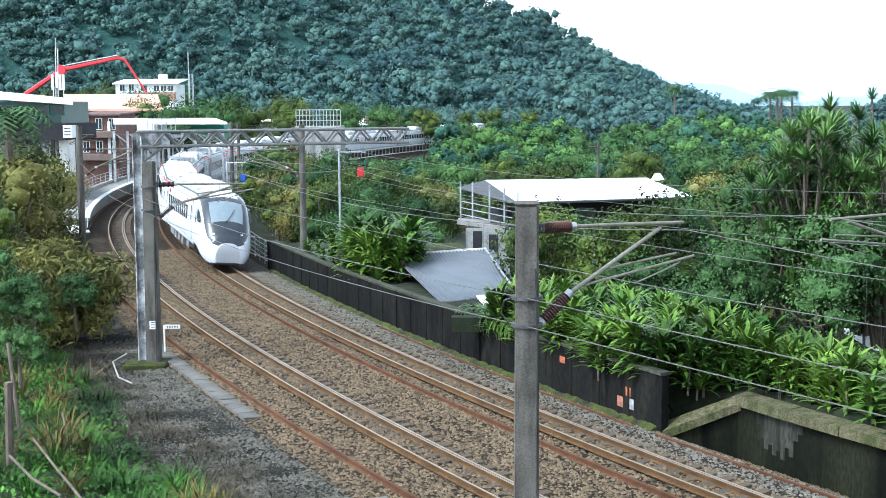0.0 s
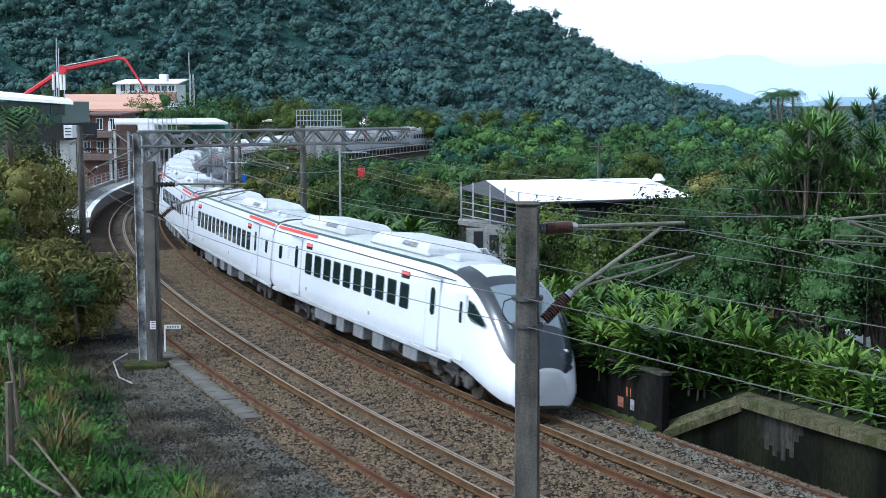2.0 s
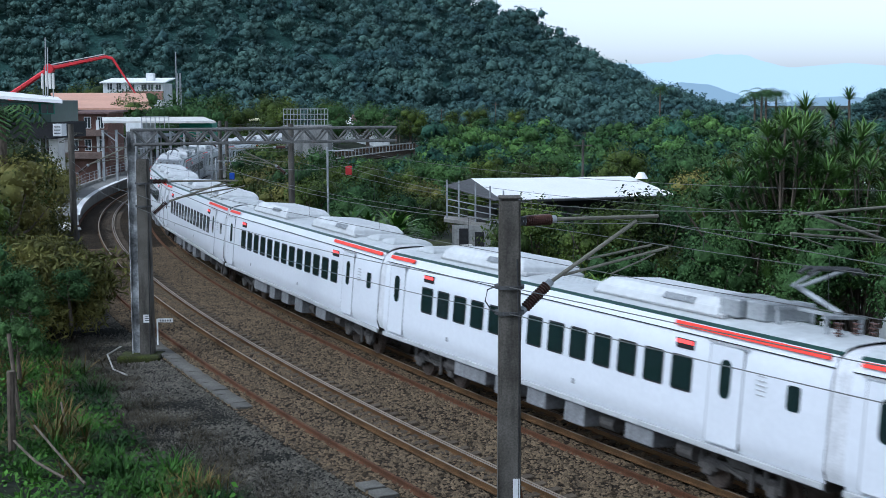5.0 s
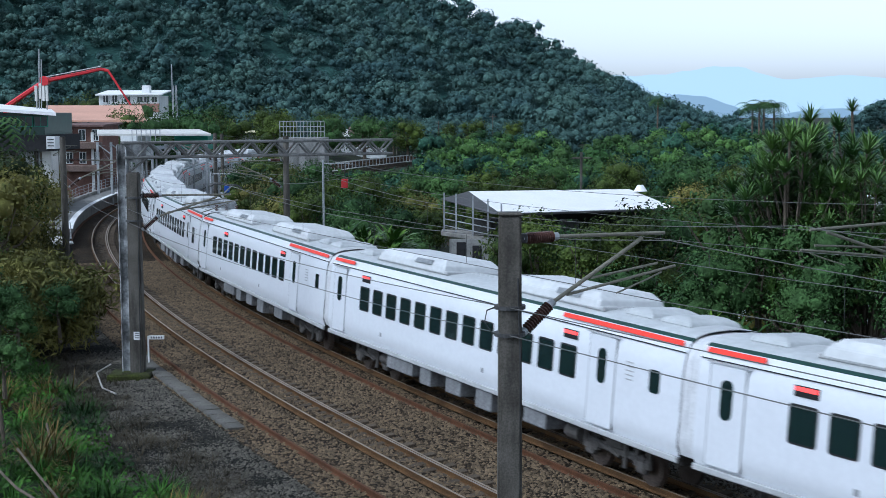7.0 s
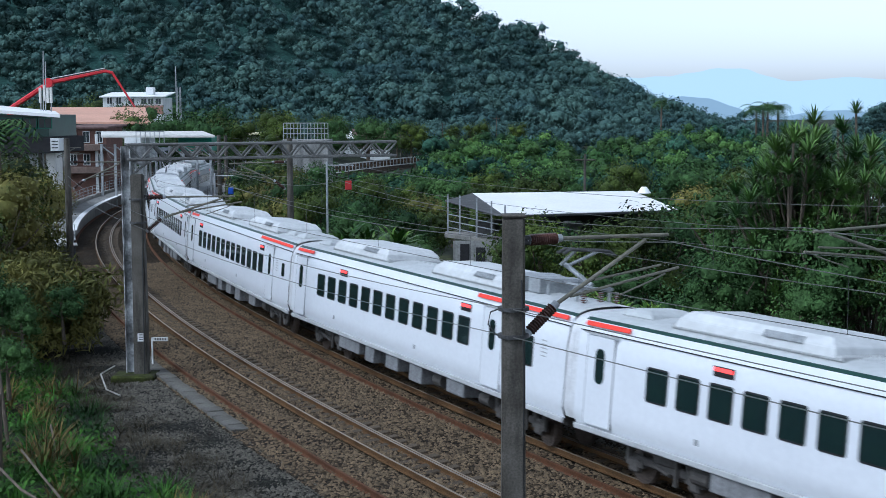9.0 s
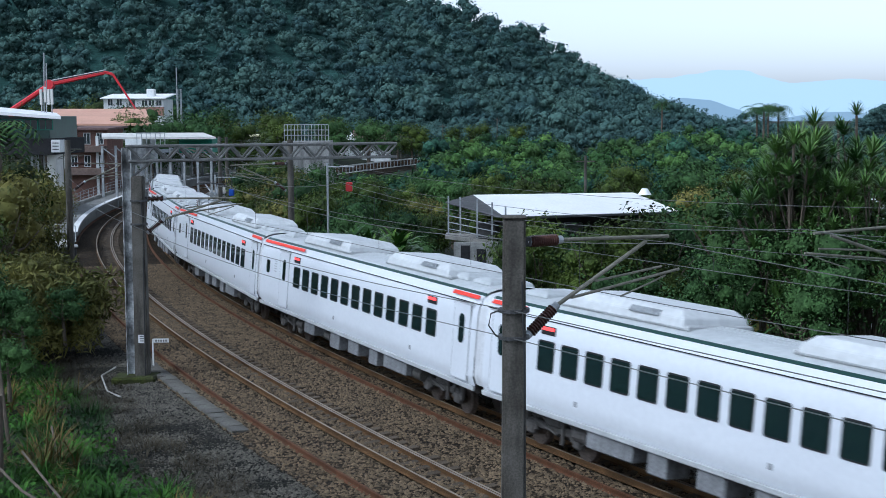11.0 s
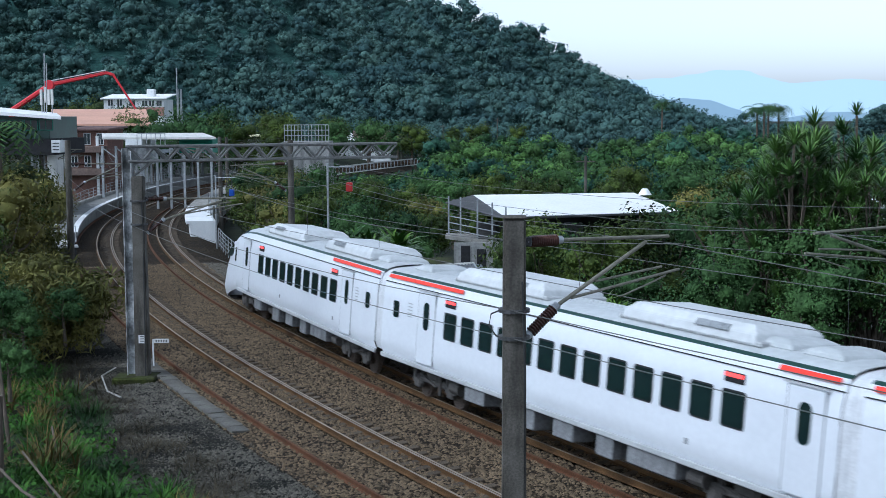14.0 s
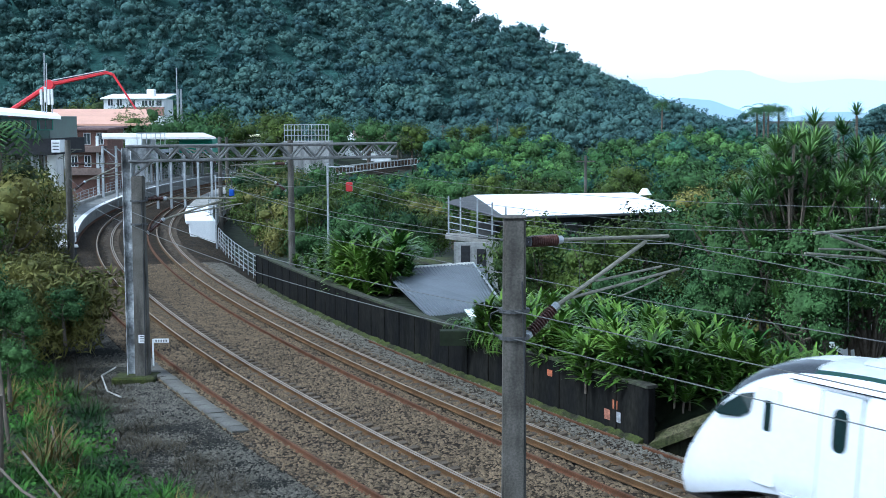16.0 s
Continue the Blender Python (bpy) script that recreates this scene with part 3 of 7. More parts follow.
# near mast
NEAR = Vector((1.17, 21.40, 2.31))
NEAR.z = -0.6
mast = concrete_mast(NEAR, 7.02, 0.19, "grey weathered concrete catenary mast with brown insulators", square=True)
mast.name = "catenary_mast"
cantilever(mast, NEAR, inward(-14), 2.75, 6.62, 5.02)
for z in (5.05, 5.5):
    band(mast, NEAR.x, NEAR.y, z, 0.26)
part("cable", tube(new_bm(), [NEAR + Vector((0.12, -0.21, 6.9 - 0.3)), NEAR + Vector((0.16, -0.22, 5.2)), NEAR + Vector((0.15, -0.22, 0.4))], 0.014, 6), WIRE_DARK, mast)
part("cable_loop", tube(new_bm(), [NEAR + Vector((-0.2, -0.05, 6.12)), NEAR + Vector((-0.38, -0.05, 6.05)), NEAR + Vector((-0.42, -0.05, 5.85)), NEAR + Vector((-0.30, -0.05, 5.68)), NEAR + Vector((-0.16, -0.05, 5.62))], 0.014, 6), WIRE_DARK, mast)
part("cap", box(new_bm(), (NEAR.x, NEAR.y, 7.04), (0.40, 0.40, 0.05), bevel=0.02), POLE_GREY, mast)
part("marker_plate", box(new_bm(), (NEAR.x + 0.12, NEAR.y - 0.215, 1.9), (0.12, 0.01, 0.5)), PLATFORM_WHITE, mast)

# twin mast: a patched steel column beside a concrete one, carrying a lattice boom over both tracks
TWIN = on_line(10.6, -3.42, -0.45)
mast = concrete_mast(TWIN + Vector((0.16, 0.05, 0)), 6.75, 0.21, "grey concrete mast paired with a peeling steel column", square=True)
col = thing("boom_column", "peeling white and grey steel column carrying a lattice boom", "mast")
bm = new_bm()
c_ = TWIN + Vector((-0.22, 0.18, 0))
for dx in (-0.15, 0.15):
    box(bm, (c_.x + dx, c_.y, 3.6), (0.03, 0.34, 8.2), bevel=0.004)
box(bm, (c_.x, c_.y, 3.6), (0.3, 0.03, 8.2))
part("column", bm, PEELING, col)
way = Vector(inward(10.6))
side = Vector((-way.y, way.x, 0))
BOOM_L = 9.9
for dz in (7.25, 7.75):
    for w in (-0.22, 0.22):
        a = c_ + side * w + Vector((0, 0, dz + 0.45))
        part("chord", rod(new_bm(), Vector((a.x, a.y, dz)), Vector((a.x, a.y, dz)) + way * BOOM_L, 0.05, 6), BOOM_STEEL, col)
n = 22
for w in (-0.22, 0.22):
    for k in range(n):
        p0 = Vector((c_.x, c_.y, 0)) + side * w + way * (BOOM_L * k / n)
        p1 = Vector((c_.x, c_.y, 0)) + side * w + way * (BOOM_L * (k + 1) / n)
        z0, z1 = (7.25, 7.75) if k % 2 else (7.75, 7.25)
        part("lattice_bar", rod(new_bm(), p0 + Vector((0, 0, z0)), p1 + Vector((0, 0, z1)), 0.04, 6), BOOM_STEEL, col)
for k in range(0, n + 1, 2):
    p0 = Vector((c_.x, c_.y, 7.75)) + way * (BOOM_L * k / n)
    part("cross_bar", rod(new_bm(), p0 - side * 0.22, p0 + side * 0.22, 0.024, 6), BOOM_STEEL, col)
part("knee_brace", rod(new_bm(), Vector((c_.x, c_.y, 6.6)), Vector((c_.x, c_.y, 7.25)) + way * 0.9, 0.04, 8), BOOM_STEEL, col)
part("gusset", box(new_bm(), (0, 0, 0), (0.8, 0.05, 0.6), m=Matrix.Translation(Vector((c_.x, c_.y, 7.4)) + way * 0.4) @ Matrix.Rotation(math.atan2(way.y, way.x), 4, "Z")), PEELING, col)
# maintenance cage on the boom
for c0 in (0.35,):
    base = Vector((c_.x, c_.y, 7.78)) + way * c0
    for k in range(7):
        p0 = base + way * (0.16 * k)
        part("cage_bar", rod(new_bm(), p0, p0 + Vector((0, 0, 0.42)), 0.014, 6), GALV, col)
    part("cage_bar", rod(new_bm(), base + Vector((0, 0, 0.42)), base + way * 0.96 + Vector((0, 0, 0.42)), 0.016, 6), GALV, col)
cantilever(mast, TWIN + Vector((0.16, 0.05, 0)), way, 2.9, 5.95, 4.75)
for z in (5.1, 5.9):
    band(mast, TWIN.x + 0.16, TWIN.y + 0.05, z, 0.29)
part("number_plate", box(new_bm(), (TWIN.x + 0.2, TWIN.y - 0.18, 1.15), (0.24, 0.012, 0.28)), PLATFORM_WHITE, mast)
for k, dz in enumerate((1.08, 1.16, 1.24)):
    part("plate_bar", box(new_bm(), (TWIN.x + 0.2, TWIN.y - 0.19, dz), (0.14, 0.006, 0.03)), DARK_STEEL, mast)
part("downlead", tube(new_bm(), [TWIN + Vector((0.3, -0.2, 6.3)), TWIN + Vector((0.36, -0.22, 5.2)), TWIN + Vector((0.33, -0.22, 4.3)), TWIN + Vector((0.3, -0.22, 0.2))], 0.02, 6), WIRE_DARK, mast)
bm = box(new_bm(), (TWIN.x - 0.05, TWIN.y, -0.28), (1.5, 1.2, 0.3), bevel=0.06)
part("footing", bm, MOSS, mast, "moss-covered footing")

for s_, off_, top_, label_ in ((37, -2.75, 7.6, "grey concrete mast rising from the bushes"), (32, 8.15, 7.6, "grey concrete mast behind the retaining wall"), (78, 9.0, 7.2, "slim grey mast by the platform"), (92, 9.3, 7.0, "slim grey mast by the platform"), (75, -5.3, 7.2, "slim grey mast by the station")):
    b_ = on_line(s_, off_, -0.8 if off_ < 0 else -0.9)
    mm = concrete_mast(b_, top_, 0.17, label_)
    w_ = Vector(inward(s_)) * (1 if off_ < 0 else -1)
    cantilever(mm, b_, w_, 2.7, 6.35, 4.9)
b_ = on_line(-13.5, 8.9, -1.0)
mm = concrete_mast(b_, 7.2, 0.18, "grey concrete mast among the hedge plants")
cantilever(mm, b_, -Vector(inward(-13.5)), 3.6, 6.3, 4.9)
# signals hung among the masts
for (pp, colr, nm) in (((-15.34, 95.00, 3.38), (0.02, 0.07, 0.35), "blue"), ((-5.15, 72.00, 4.94), (0.40, 0.03, 0.03), "red")):
    sm = material(nm + "_paint", colr, 0.5, vary=0.15, bump=0.05)
    t_ = thing("hanging_box", nm + " weight box on a thin stay", "weight box")
    part("box", box(new_bm(), pp, (0.36, 0.3, 0.5), bevel=0.03), sm, t_)
    part("stay", rod(new_bm(), (pp[0], pp[1], pp[2] + 0.25), (pp[0], pp[1], pp[2] + 1.1), 0.02, 6), WIRE_DARK, t_)
    part("pole", rod(new_bm(), (pp[0] - 1.2, pp[1] + 0.2, -2), (pp[0] - 1.2, pp[1] + 0.2, pp[2] + 1.3), 0.06, 8), GALV, t_)
    part("arm", rod(new_bm(), (pp[0] - 1.2, pp[1] + 0.2, pp[2] + 1.1), (pp[0] + 0.3, pp[1], pp[2] + 1.1), 0.03, 8), GALV, t_)

# ---- wires ----
def wire(points, r=0.011, sag=0.0, mat=None, name="overhead_wire", label="thin overhead line wire"):
    bm = new_bm()
    pts = []
    for a, b in zip(points, points[1:]):
        a, b = Vector(a), Vector(b)
        for k in range(10):
            u = k / 10
            p = a.lerp(b, u)
            p.z -= sag * 4 * u * (1 - u)
            pts.append(p)
    pts.append(Vector(points[-1]))
    tube(bm, pts, r, 5)
    return tagged(part(name, bm, mat or WIRE), label, "wire", "line wires")


def catenary(offset, stops, z_contact=5.2, z_mess=6.35):
    cw = [on_line(s, offset + (0.2 if k % 2 else -0.2), z_contact) for k, s in enumerate(stops)]
    mw = [on_line(s, offset + (0.2 if k % 2 else -0.2), z_mess) for k, s in enumerate(stops)]
    wire(cw, 0.009, 0.02, WIRE, "contact_wire", "copper-grey contact wire over the track")
    wire(mw, 0.009, 0.55, WIRE, "messenger_wire", "sagging messenger wire over the track")
    for k in range(len(stops) - 1):
        for u in (0.12, 0.3, 0.5, 0.7, 0.88):
            a, b = cw[k].lerp(cw[k + 1], u), mw[k].lerp(mw[k + 1], u)
            b.z -= 0.55 * 4 * u * (1 - u)
            tagged(part("dropper", rod(new_bm(), a, b, 0.005, 5), WIRE_DARK), "thin dropper between contact and messenger wire", "wire", "droppers")


catenary(0.0, (-48, -14.5, 10.6, 37, 75, 115, 160))
catenary(SPACING, (-46, -13.5, 10.6, 32, 60, 92, 130, 170))
for off_, z_ in ((-3.3, 5.52), (-3.3, 5.06)):
    wire([on_line(-50, off_, z_ + 0.1), NEAR * 1.0 + Vector((-0.05, -0.2, z_ + 0.6)), TWIN + Vector((0, -0.2, z_ + 0.45)), on_line(37, -2.75, z_ + 0.1), on_line(75, -5.3, z_ + 0.3)], 0.009, 0.25, WIRE, "feeder_wire", "feeder wire strung from mast to mast")
for z_, o_ in ((6.6, 8.5), (5.9, 8.8), (5.3, 9.0)):
    wire([on_line(-50, o_, z_ - 0.3), on_line(-13.5, o_ + 0.2, z_), on_line(32, o_ - 0.6, z_ + 0.3), on_line(78, o_ + 0.4, z_ + 0.3)], 0.008, 0.6, WIRE, "feeder_wire", "feeder wire strung along the hedge side")

# ---- sleepers ----
TRACKBED = tagged(new("track_sleepers"), "concrete sleepers half sunk in brown ballast", "sleepers", kind="structure")
sl_mesh = None
for o in (0.0, SPACING):
    for k in range(150):
        s_ = -16 + 0.6 * k
        m_ = Matrix.Translation(on_line(s_, o, -0.268)) @ Matrix.Rotation(heading(s_), 4, "Z") @ Matrix.Rotation(math.atan2(CANT, 1.067) * -1, 4, "X") @ pose(0, random.uniform(-0.03, 0.03), random.uniform(-0.012, 0.008), 0, 0, random.uniform(-0.6, 0.6))
        if sl_mesh is None:
            ob = part("sleeper", box(new_bm(), (0, 0, 0), (0.24, 2.0, 0.16), bevel=0.02), SLEEPER, TRACKBED)
            sl_mesh = ob.data
        else:
            ob = new("sleeper", sl_mesh)
            ob.parent = TRACKBED
        ob.matrix_basis = m_
bm = new_bm()
for o in (0.0, SPACING):
    for k in range(190):
        s_ = 74 + 0.6 * k
        box(bm, (0, 0, 0), (0.24, 2.0, 0.16), m=Matrix.Translation(on_line(s_, o, -0.268)) @ Matrix.Rotation(heading(s_), 4, "Z"))
tagged(part("far_sleepers", bm, SLEEPER, TRACKBED), "rows of far concrete sleepers", "", kind="stuff")

# cable trough slabs beside the first track
TROUGH = tagged(new("cable_trough"), "grey concrete trough lids in a broken line", "trough", kind="structure")
for s_ in [1.6 + 0.62 * k for k in range(22)] + [-8.2, -7.5, -10.4]:
    p_ = part("lid_slab", box(new_bm(), (0, 0, 0), (0.58, 0.52, 0.1), bevel=0.012), LID_GREY, TROUGH)
    p_.matrix_basis = line_pose(s_, -2.58 + random.uniform(-0.03, 0.03), -0.2) @ pose(0, 0, random.uniform(-0.01, 0.02), random.uniform(-2, 2), random.uniform(-1, 1), random.uniform(-2, 2))
# small marker post with a board
t_ = thing("marker_post", "small white marker post with a short board", "post")
b_ = on_line(12.2, -2.55, -0.3)
part("stem", rod(new_bm(), b_, b_ + Vector((0, 0, 1.1)), 0.03, 8), PLATFORM_WHITE, t_)
part("board", box(new_bm(), (0, 0, 0), (0.55, 0.03, 0.14), m=Matrix.Translation(b_ + Vector((0.3, 0, 1.05)))), PLATFORM_WHITE, t_)
for k in range(5):
    part("text_bar", box(new_bm(), (0, 0, 0), (0.05, 0.008, 0.07), m=Matrix.Translation(b_ + Vector((0.12 + 0.09 * k, -0.02, 1.05)))), DARK_STEEL, t_)
part("foot", box(new_bm(), b_, (0.16, 0.16, 0.06)), PLATFORM_WHITE, t_)
# leaning stake by the rail
t_ = thing("stake", "thin rusty stake leaning beside the rail", "stake")
b_ = on_line(-10.2, -0.15, -0.2)
part("stem", rod(new_bm(), b_, b_ + Vector((-0.10, 0, 0.62)), 0.028, 6), RUST_RED, t_)
# pale hose on the verge
t_ = thing("hose", "pale bent hose lying on the weedy verge", "hose")
h_ = [(-11.43, 45.00, 0.07), (-11.83, 44.60, -0.15), (-11.10, 42.50, -0.30), (-10.39, 41.50, -0.37)]
part("pipe", tube(new_bm(), [Vector((x, y, max(-0.25, z))) for x, y, z in h_], 0.03, 8), CONCRETE, t_)

# ---- foreground rail and cables on the camera's mound ----
t_ = thing("parapet_rail", "low galvanised rail in front of the viewpoint", "railing")
part("top_bar", rod(new_bm(), (-3.2, 3.0, 7.30), (0.4, 3.05, 7.28), 0.010, 8), TUBE_STEEL, t_)
for x in (-3.2, -1.4, 0.4):
    part("post", rod(new_bm(), (x, 3.02, 3.2), (x, 3.02, 7.3), 0.010, 8), TUBE_STEEL, t_)
t_ = thing("cable_bundle", "thick black cable bundle across the viewpoint", "cable")
part("sheath", tube(new_bm(), [(-1.6, 3.25, 7.20), (-0.4, 3.2, 7.235), (0.6, 3.15, 7.27), (1.6, 3.1, 7.31), (6.0, 3.0, 7.45)], 0.022, 8), WIRE_DARK, t_)
part("strand", tube(new_bm(), [(0.3, 3.1, 7.27), (1.0, 3.05, 7.315), (6.0, 2.95, 7.50)], 0.007, 8), RUST_RED, t_)
part("end_post", rod(new_bm(), (6.0, 3.0, -1.0), (6.0, 3.0, 7.6), 0.06, 8), GALV, t_)
part("end_post", rod(new_bm(), (-1.6, 3.25, 3.0), (-1.6, 3.25, 7.25), 0.02, 8), GALV, t_)
bm = sweep(new_bm(), [(6.05, 0.72), (6.05, 0.93), (8.6, 0.93), (8.6, -0.8), (6.35, -0.8), (6.35, 0.72)], 84, 150, 2.0)
tagged(part("platform", bm, CONCRETE), "older grey stretch of the second platform", "platform", kind="structure")


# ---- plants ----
# distance haze is mixed into this leaf colour: bluer and flatter than near foliage
HAZED_LEAF = leaf_material("hazed_far_foliage", (0.078, 0.139, 0.117), (0.040, 0.082, 0.083), 0.20, 0.85, 0.06, 1.1, 0.5)
WOOD_LEAF = leaf_material("wood_foliage", (0.066, 0.128, 0.036), (0.019, 0.050, 0.020), 0.40, 0.7, 0.12, 1.8, 0.5)
FRESH_LEAF = leaf_material("fresh_foliage", (0.110, 0.202, 0.048), (0.041, 0.098, 0.028), 0.40, 0.7, 0.12, 1.8, 0.5)
BLUE_LEAF = leaf_material("bluish_foliage", (0.048, 0.120, 0.073), (0.017, 0.055, 0.039), 0.40, 0.7, 0.12, 1.8, 0.5)
TREE_LEAF = leaf_material("tree_foliage", (0.087, 0.123, 0.022), (0.020, 0.036, 0.010), 0.45, 0.6, 0.3, 5.0, 0.2)
YELLOW_LEAF = leaf_material("yellowish_foliage", (0.165, 0.150, 0.040), (0.055, 0.066, 0.018), 0.45, 0.6)
BLADE_LEAF = leaf_material("strap_leaf", (0.110, 0.185, 0.026), (0.022, 0.058, 0.010), 0.7, 0.38)
DRAC_LEAF = leaf_material("spiky_leaf", (0.142, 0.243, 0.057), (0.035, 0.081, 0.024), 0.5, 0.4)
GRASS_LEAF = leaf_material("green_grass", (0.060, 0.150, 0.018), (0.010, 0.030, 0.007), 0.65, 0.6)
DRY_LEAF = leaf_material("dry_grass", (0.20, 0.140, 0.045), (0.06, 0.050, 0.022), 0.45, 0.7)
GREY_GRASS = leaf_material("withered_weed", (0.070, 0.060, 0.040), (0.028, 0.025, 0.017), 0.4, 0.8)
BARK = material("bark", (0.13, 0.105, 0.08), 0.9, vary=0.35, scale=3, fine=20, bump=0.5, stretch=(1, 1, 0.25))
RNG = np.random.default_rng(7)


def quads_mesh(name, co):
    """A mesh of loose four-cornered leaves from an array (n, 4, 3)."""
    n = len(co)
    me = bpy.data.meshes.new(name)
    me.vertices.add(n * 4)
    me.vertices.foreach_set("co", np.ascontiguousarray(co, dtype=np.float32).ravel())
    me.loops.add(n * 4)
    me.loops.foreach_set("vertex_index", np.arange(n * 4, dtype=np.int32))
    me.polygons.add(n)
    me.polygons.foreach_set("loop_start", np.arange(0, n * 4, 4, dtype=np.int32))
    me.update(calc_edges=True)
    return me


def leaves(p, nrm, size, rng, slim=0.55, ruffle=0.34):
    """Diamond leaves at points p, facing roughly nrm."""
    n = len(p)
    nrm = nrm + rng.normal(0, ruffle, (n, 3))
    nrm /= np.linalg.norm(nrm, axis=1)[:, None] + 1e-9
    t = np.cross(nrm, rng.normal(0, 1, (n, 3)))
    t /= np.linalg.norm(t, axis=1)[:, None] + 1e-9
    b = np.cross(nrm, t)
    s = size * rng.uniform(0.6, 1.3, n)[:, None]
    droop = np.array([0, 0, -0.18]) * s
    return np.stack([p - t * s * 0.5, p + b * s * slim * 0.5 - t * s * 0.05, p + t * s * 0.5 + droop, p - b * s * slim * 0.5 - t * s * 0.05], 1)


def crown_lobes(radius, height, rng, lobes=9):
    """Centres and radii of the lobes of a crown whose base is at z = 0."""
    a = rng.uniform(0, 2 * np.pi, lobes)
    rr = radius * 0.62 * np.sqrt(rng.uniform(0.05, 1, lobes))
    c = np.stack([rr * np.cos(a), rr * np.sin(a), height * rng.uniform(0.32, 0.78, lobes)], 1)
    c[0] = (0, 0, height * 0.72)
    return c, radius * rng.uniform(0.34, 0.58, lobes)


def lobe_leaves(n, c, lr, flat, rng, up=0.15):
    """Points and outward ways on the lobes."""
    k = rng.integers(0, len(c), n)
    d = rng.normal(0, 1, (n, 3))
    d[:, 2] += up
    d /= np.linalg.norm(d, axis=1)[:, None]
    return c[k] + d * (lr[k] * rng.uniform(0.70, 1.12, n))[:, None] * np.array([1, 1, flat]), d + np.array([0, 0, 0.35])


def crown_flat(radius, height):
    return 0.72 * height / radius / 1.2 if height < radius * 1.6 else 0.9


def crown_points(n, radius, height, rng, lobes=9, up=0.15):
    c, lr = crown_lobes(radius, height, rng, lobes)
    return lobe_leaves(n, c, lr, crown_flat(radius, height), rng, up)


_b = bmesh.new()
bmesh.ops.create_icosphere(_b, subdivisions=1, radius=1.0)
BALL = np.array([v.co[:] for v in _b.verts])
BALL_TRIS = np.array([[v.index for v in f.verts] for f in _b.faces])
_b.free()


def lumps(c, lr, flat, rng, size=0.9):
    """Uneven masses of foliage filling the lobes: arrays (n, 12, 3)."""
    n = len(c)
    w = rng.normal(0, 1, (n, 3, 3))
    ph = rng.uniform(0, 6.283, (n, 3))
    bumpy = np.sin(3.2 * np.einsum("vk,njk->nvj", BALL, w) + ph[:, None]).sum(2)
    r = lr[:, None] * size * (1 + 0.09 * bumpy + rng.normal(0, 0.05, (n, len(BALL))))
    return c[:, None] + BALL[None] * r[:, :, None] * np.array([1, 1, flat])


def foliage_mesh(name, balls, quads):
    """One mesh of rounded lumps, shaded smooth, and loose flat leaves."""
    nb, nq = len(balls), len(quads)
    nv, nt = nb * len(BALL), nb * len(BALL_TRIS)
    tris = (BALL_TRIS[None] + (np.arange(nb) * len(BALL))[:, None, None]).ravel()
    me = bpy.data.meshes.new(name)
    me.vertices.add(nv + nq * 4)
    me.vertices.foreach_set("co", np.concatenate([balls.reshape(-1, 3), quads.reshape(-1, 3)]).astype(np.float32).ravel())
    me.loops.add(nt * 3 + nq * 4)
    me.loops.foreach_set("vertex_index", np.concatenate([tris, nv + np.arange(nq * 4)]).astype(np.int32))
    me.polygons.add(nt + nq)
    me.polygons.foreach_set("loop_start", np.concatenate([np.arange(0, nt * 3, 3), nt * 3 + np.arange(0, nq * 4, 4)]).astype(np.int32))
    me.polygons.foreach_set("use_smooth", np.concatenate([np.ones(nt, bool), np.zeros(nq, bool)]))
    me.update(calc_edges=True)
    return me


def far_wood(name, places, label, mat, cards, rng, leaf=0.13, lobes=5):
    """Many crowns in one object; places: rows of x, y, z, radius, height."""
    balls, out = [], []
    for x, y, z, r, h in places:
        c, lr = crown_lobes(r, h, rng, lobes)
        c += np.array([x, y, z])
        balls.append(lumps(c, lr, crown_flat(r, h), rng, 0.58))
        p, d = lobe_leaves(cards, c, lr, crown_flat(r, h), rng)
        out.append(leaves(p, d, r * leaf, rng, 0.75, 0.42))
    me = foliage_mesh(name, np.concatenate(balls), np.concatenate(out))
    me.materials.append(mat)
    return tagged(new(name, me), label, "forest", kind="stuff")


def hill_forest():
    rows = []
    y = 352.0
    while y < 612:
        step = 6.2 + (y - 352) * 0.006
        x = -0.36 * y - 8
        while x < min(128, 0.36 * y + 10):
            px, py = x + RNG.uniform(-2.6, 2.6), y + RNG.uniform(-2.6, 2.6)
            z = hill_z(px, py)
            r = RNG.uniform(3.2, 5.8) * (1.35 if RNG.random() < 0.18 else 1.0)
            if z > -2.6 and px < 97:
                rows.append((px, py, z - 1.0, r, r * RNG.uniform(1.35, 1.9)))
            x += step * RNG.uniform(0.85, 1.2)
        y += step * 1.05
    far_wood("hill_forest", rows, "dense dark green forest covering the hill", HAZED_LEAF, 240, RNG, 0.155, 7)
    return len(rows)


hill_forest()


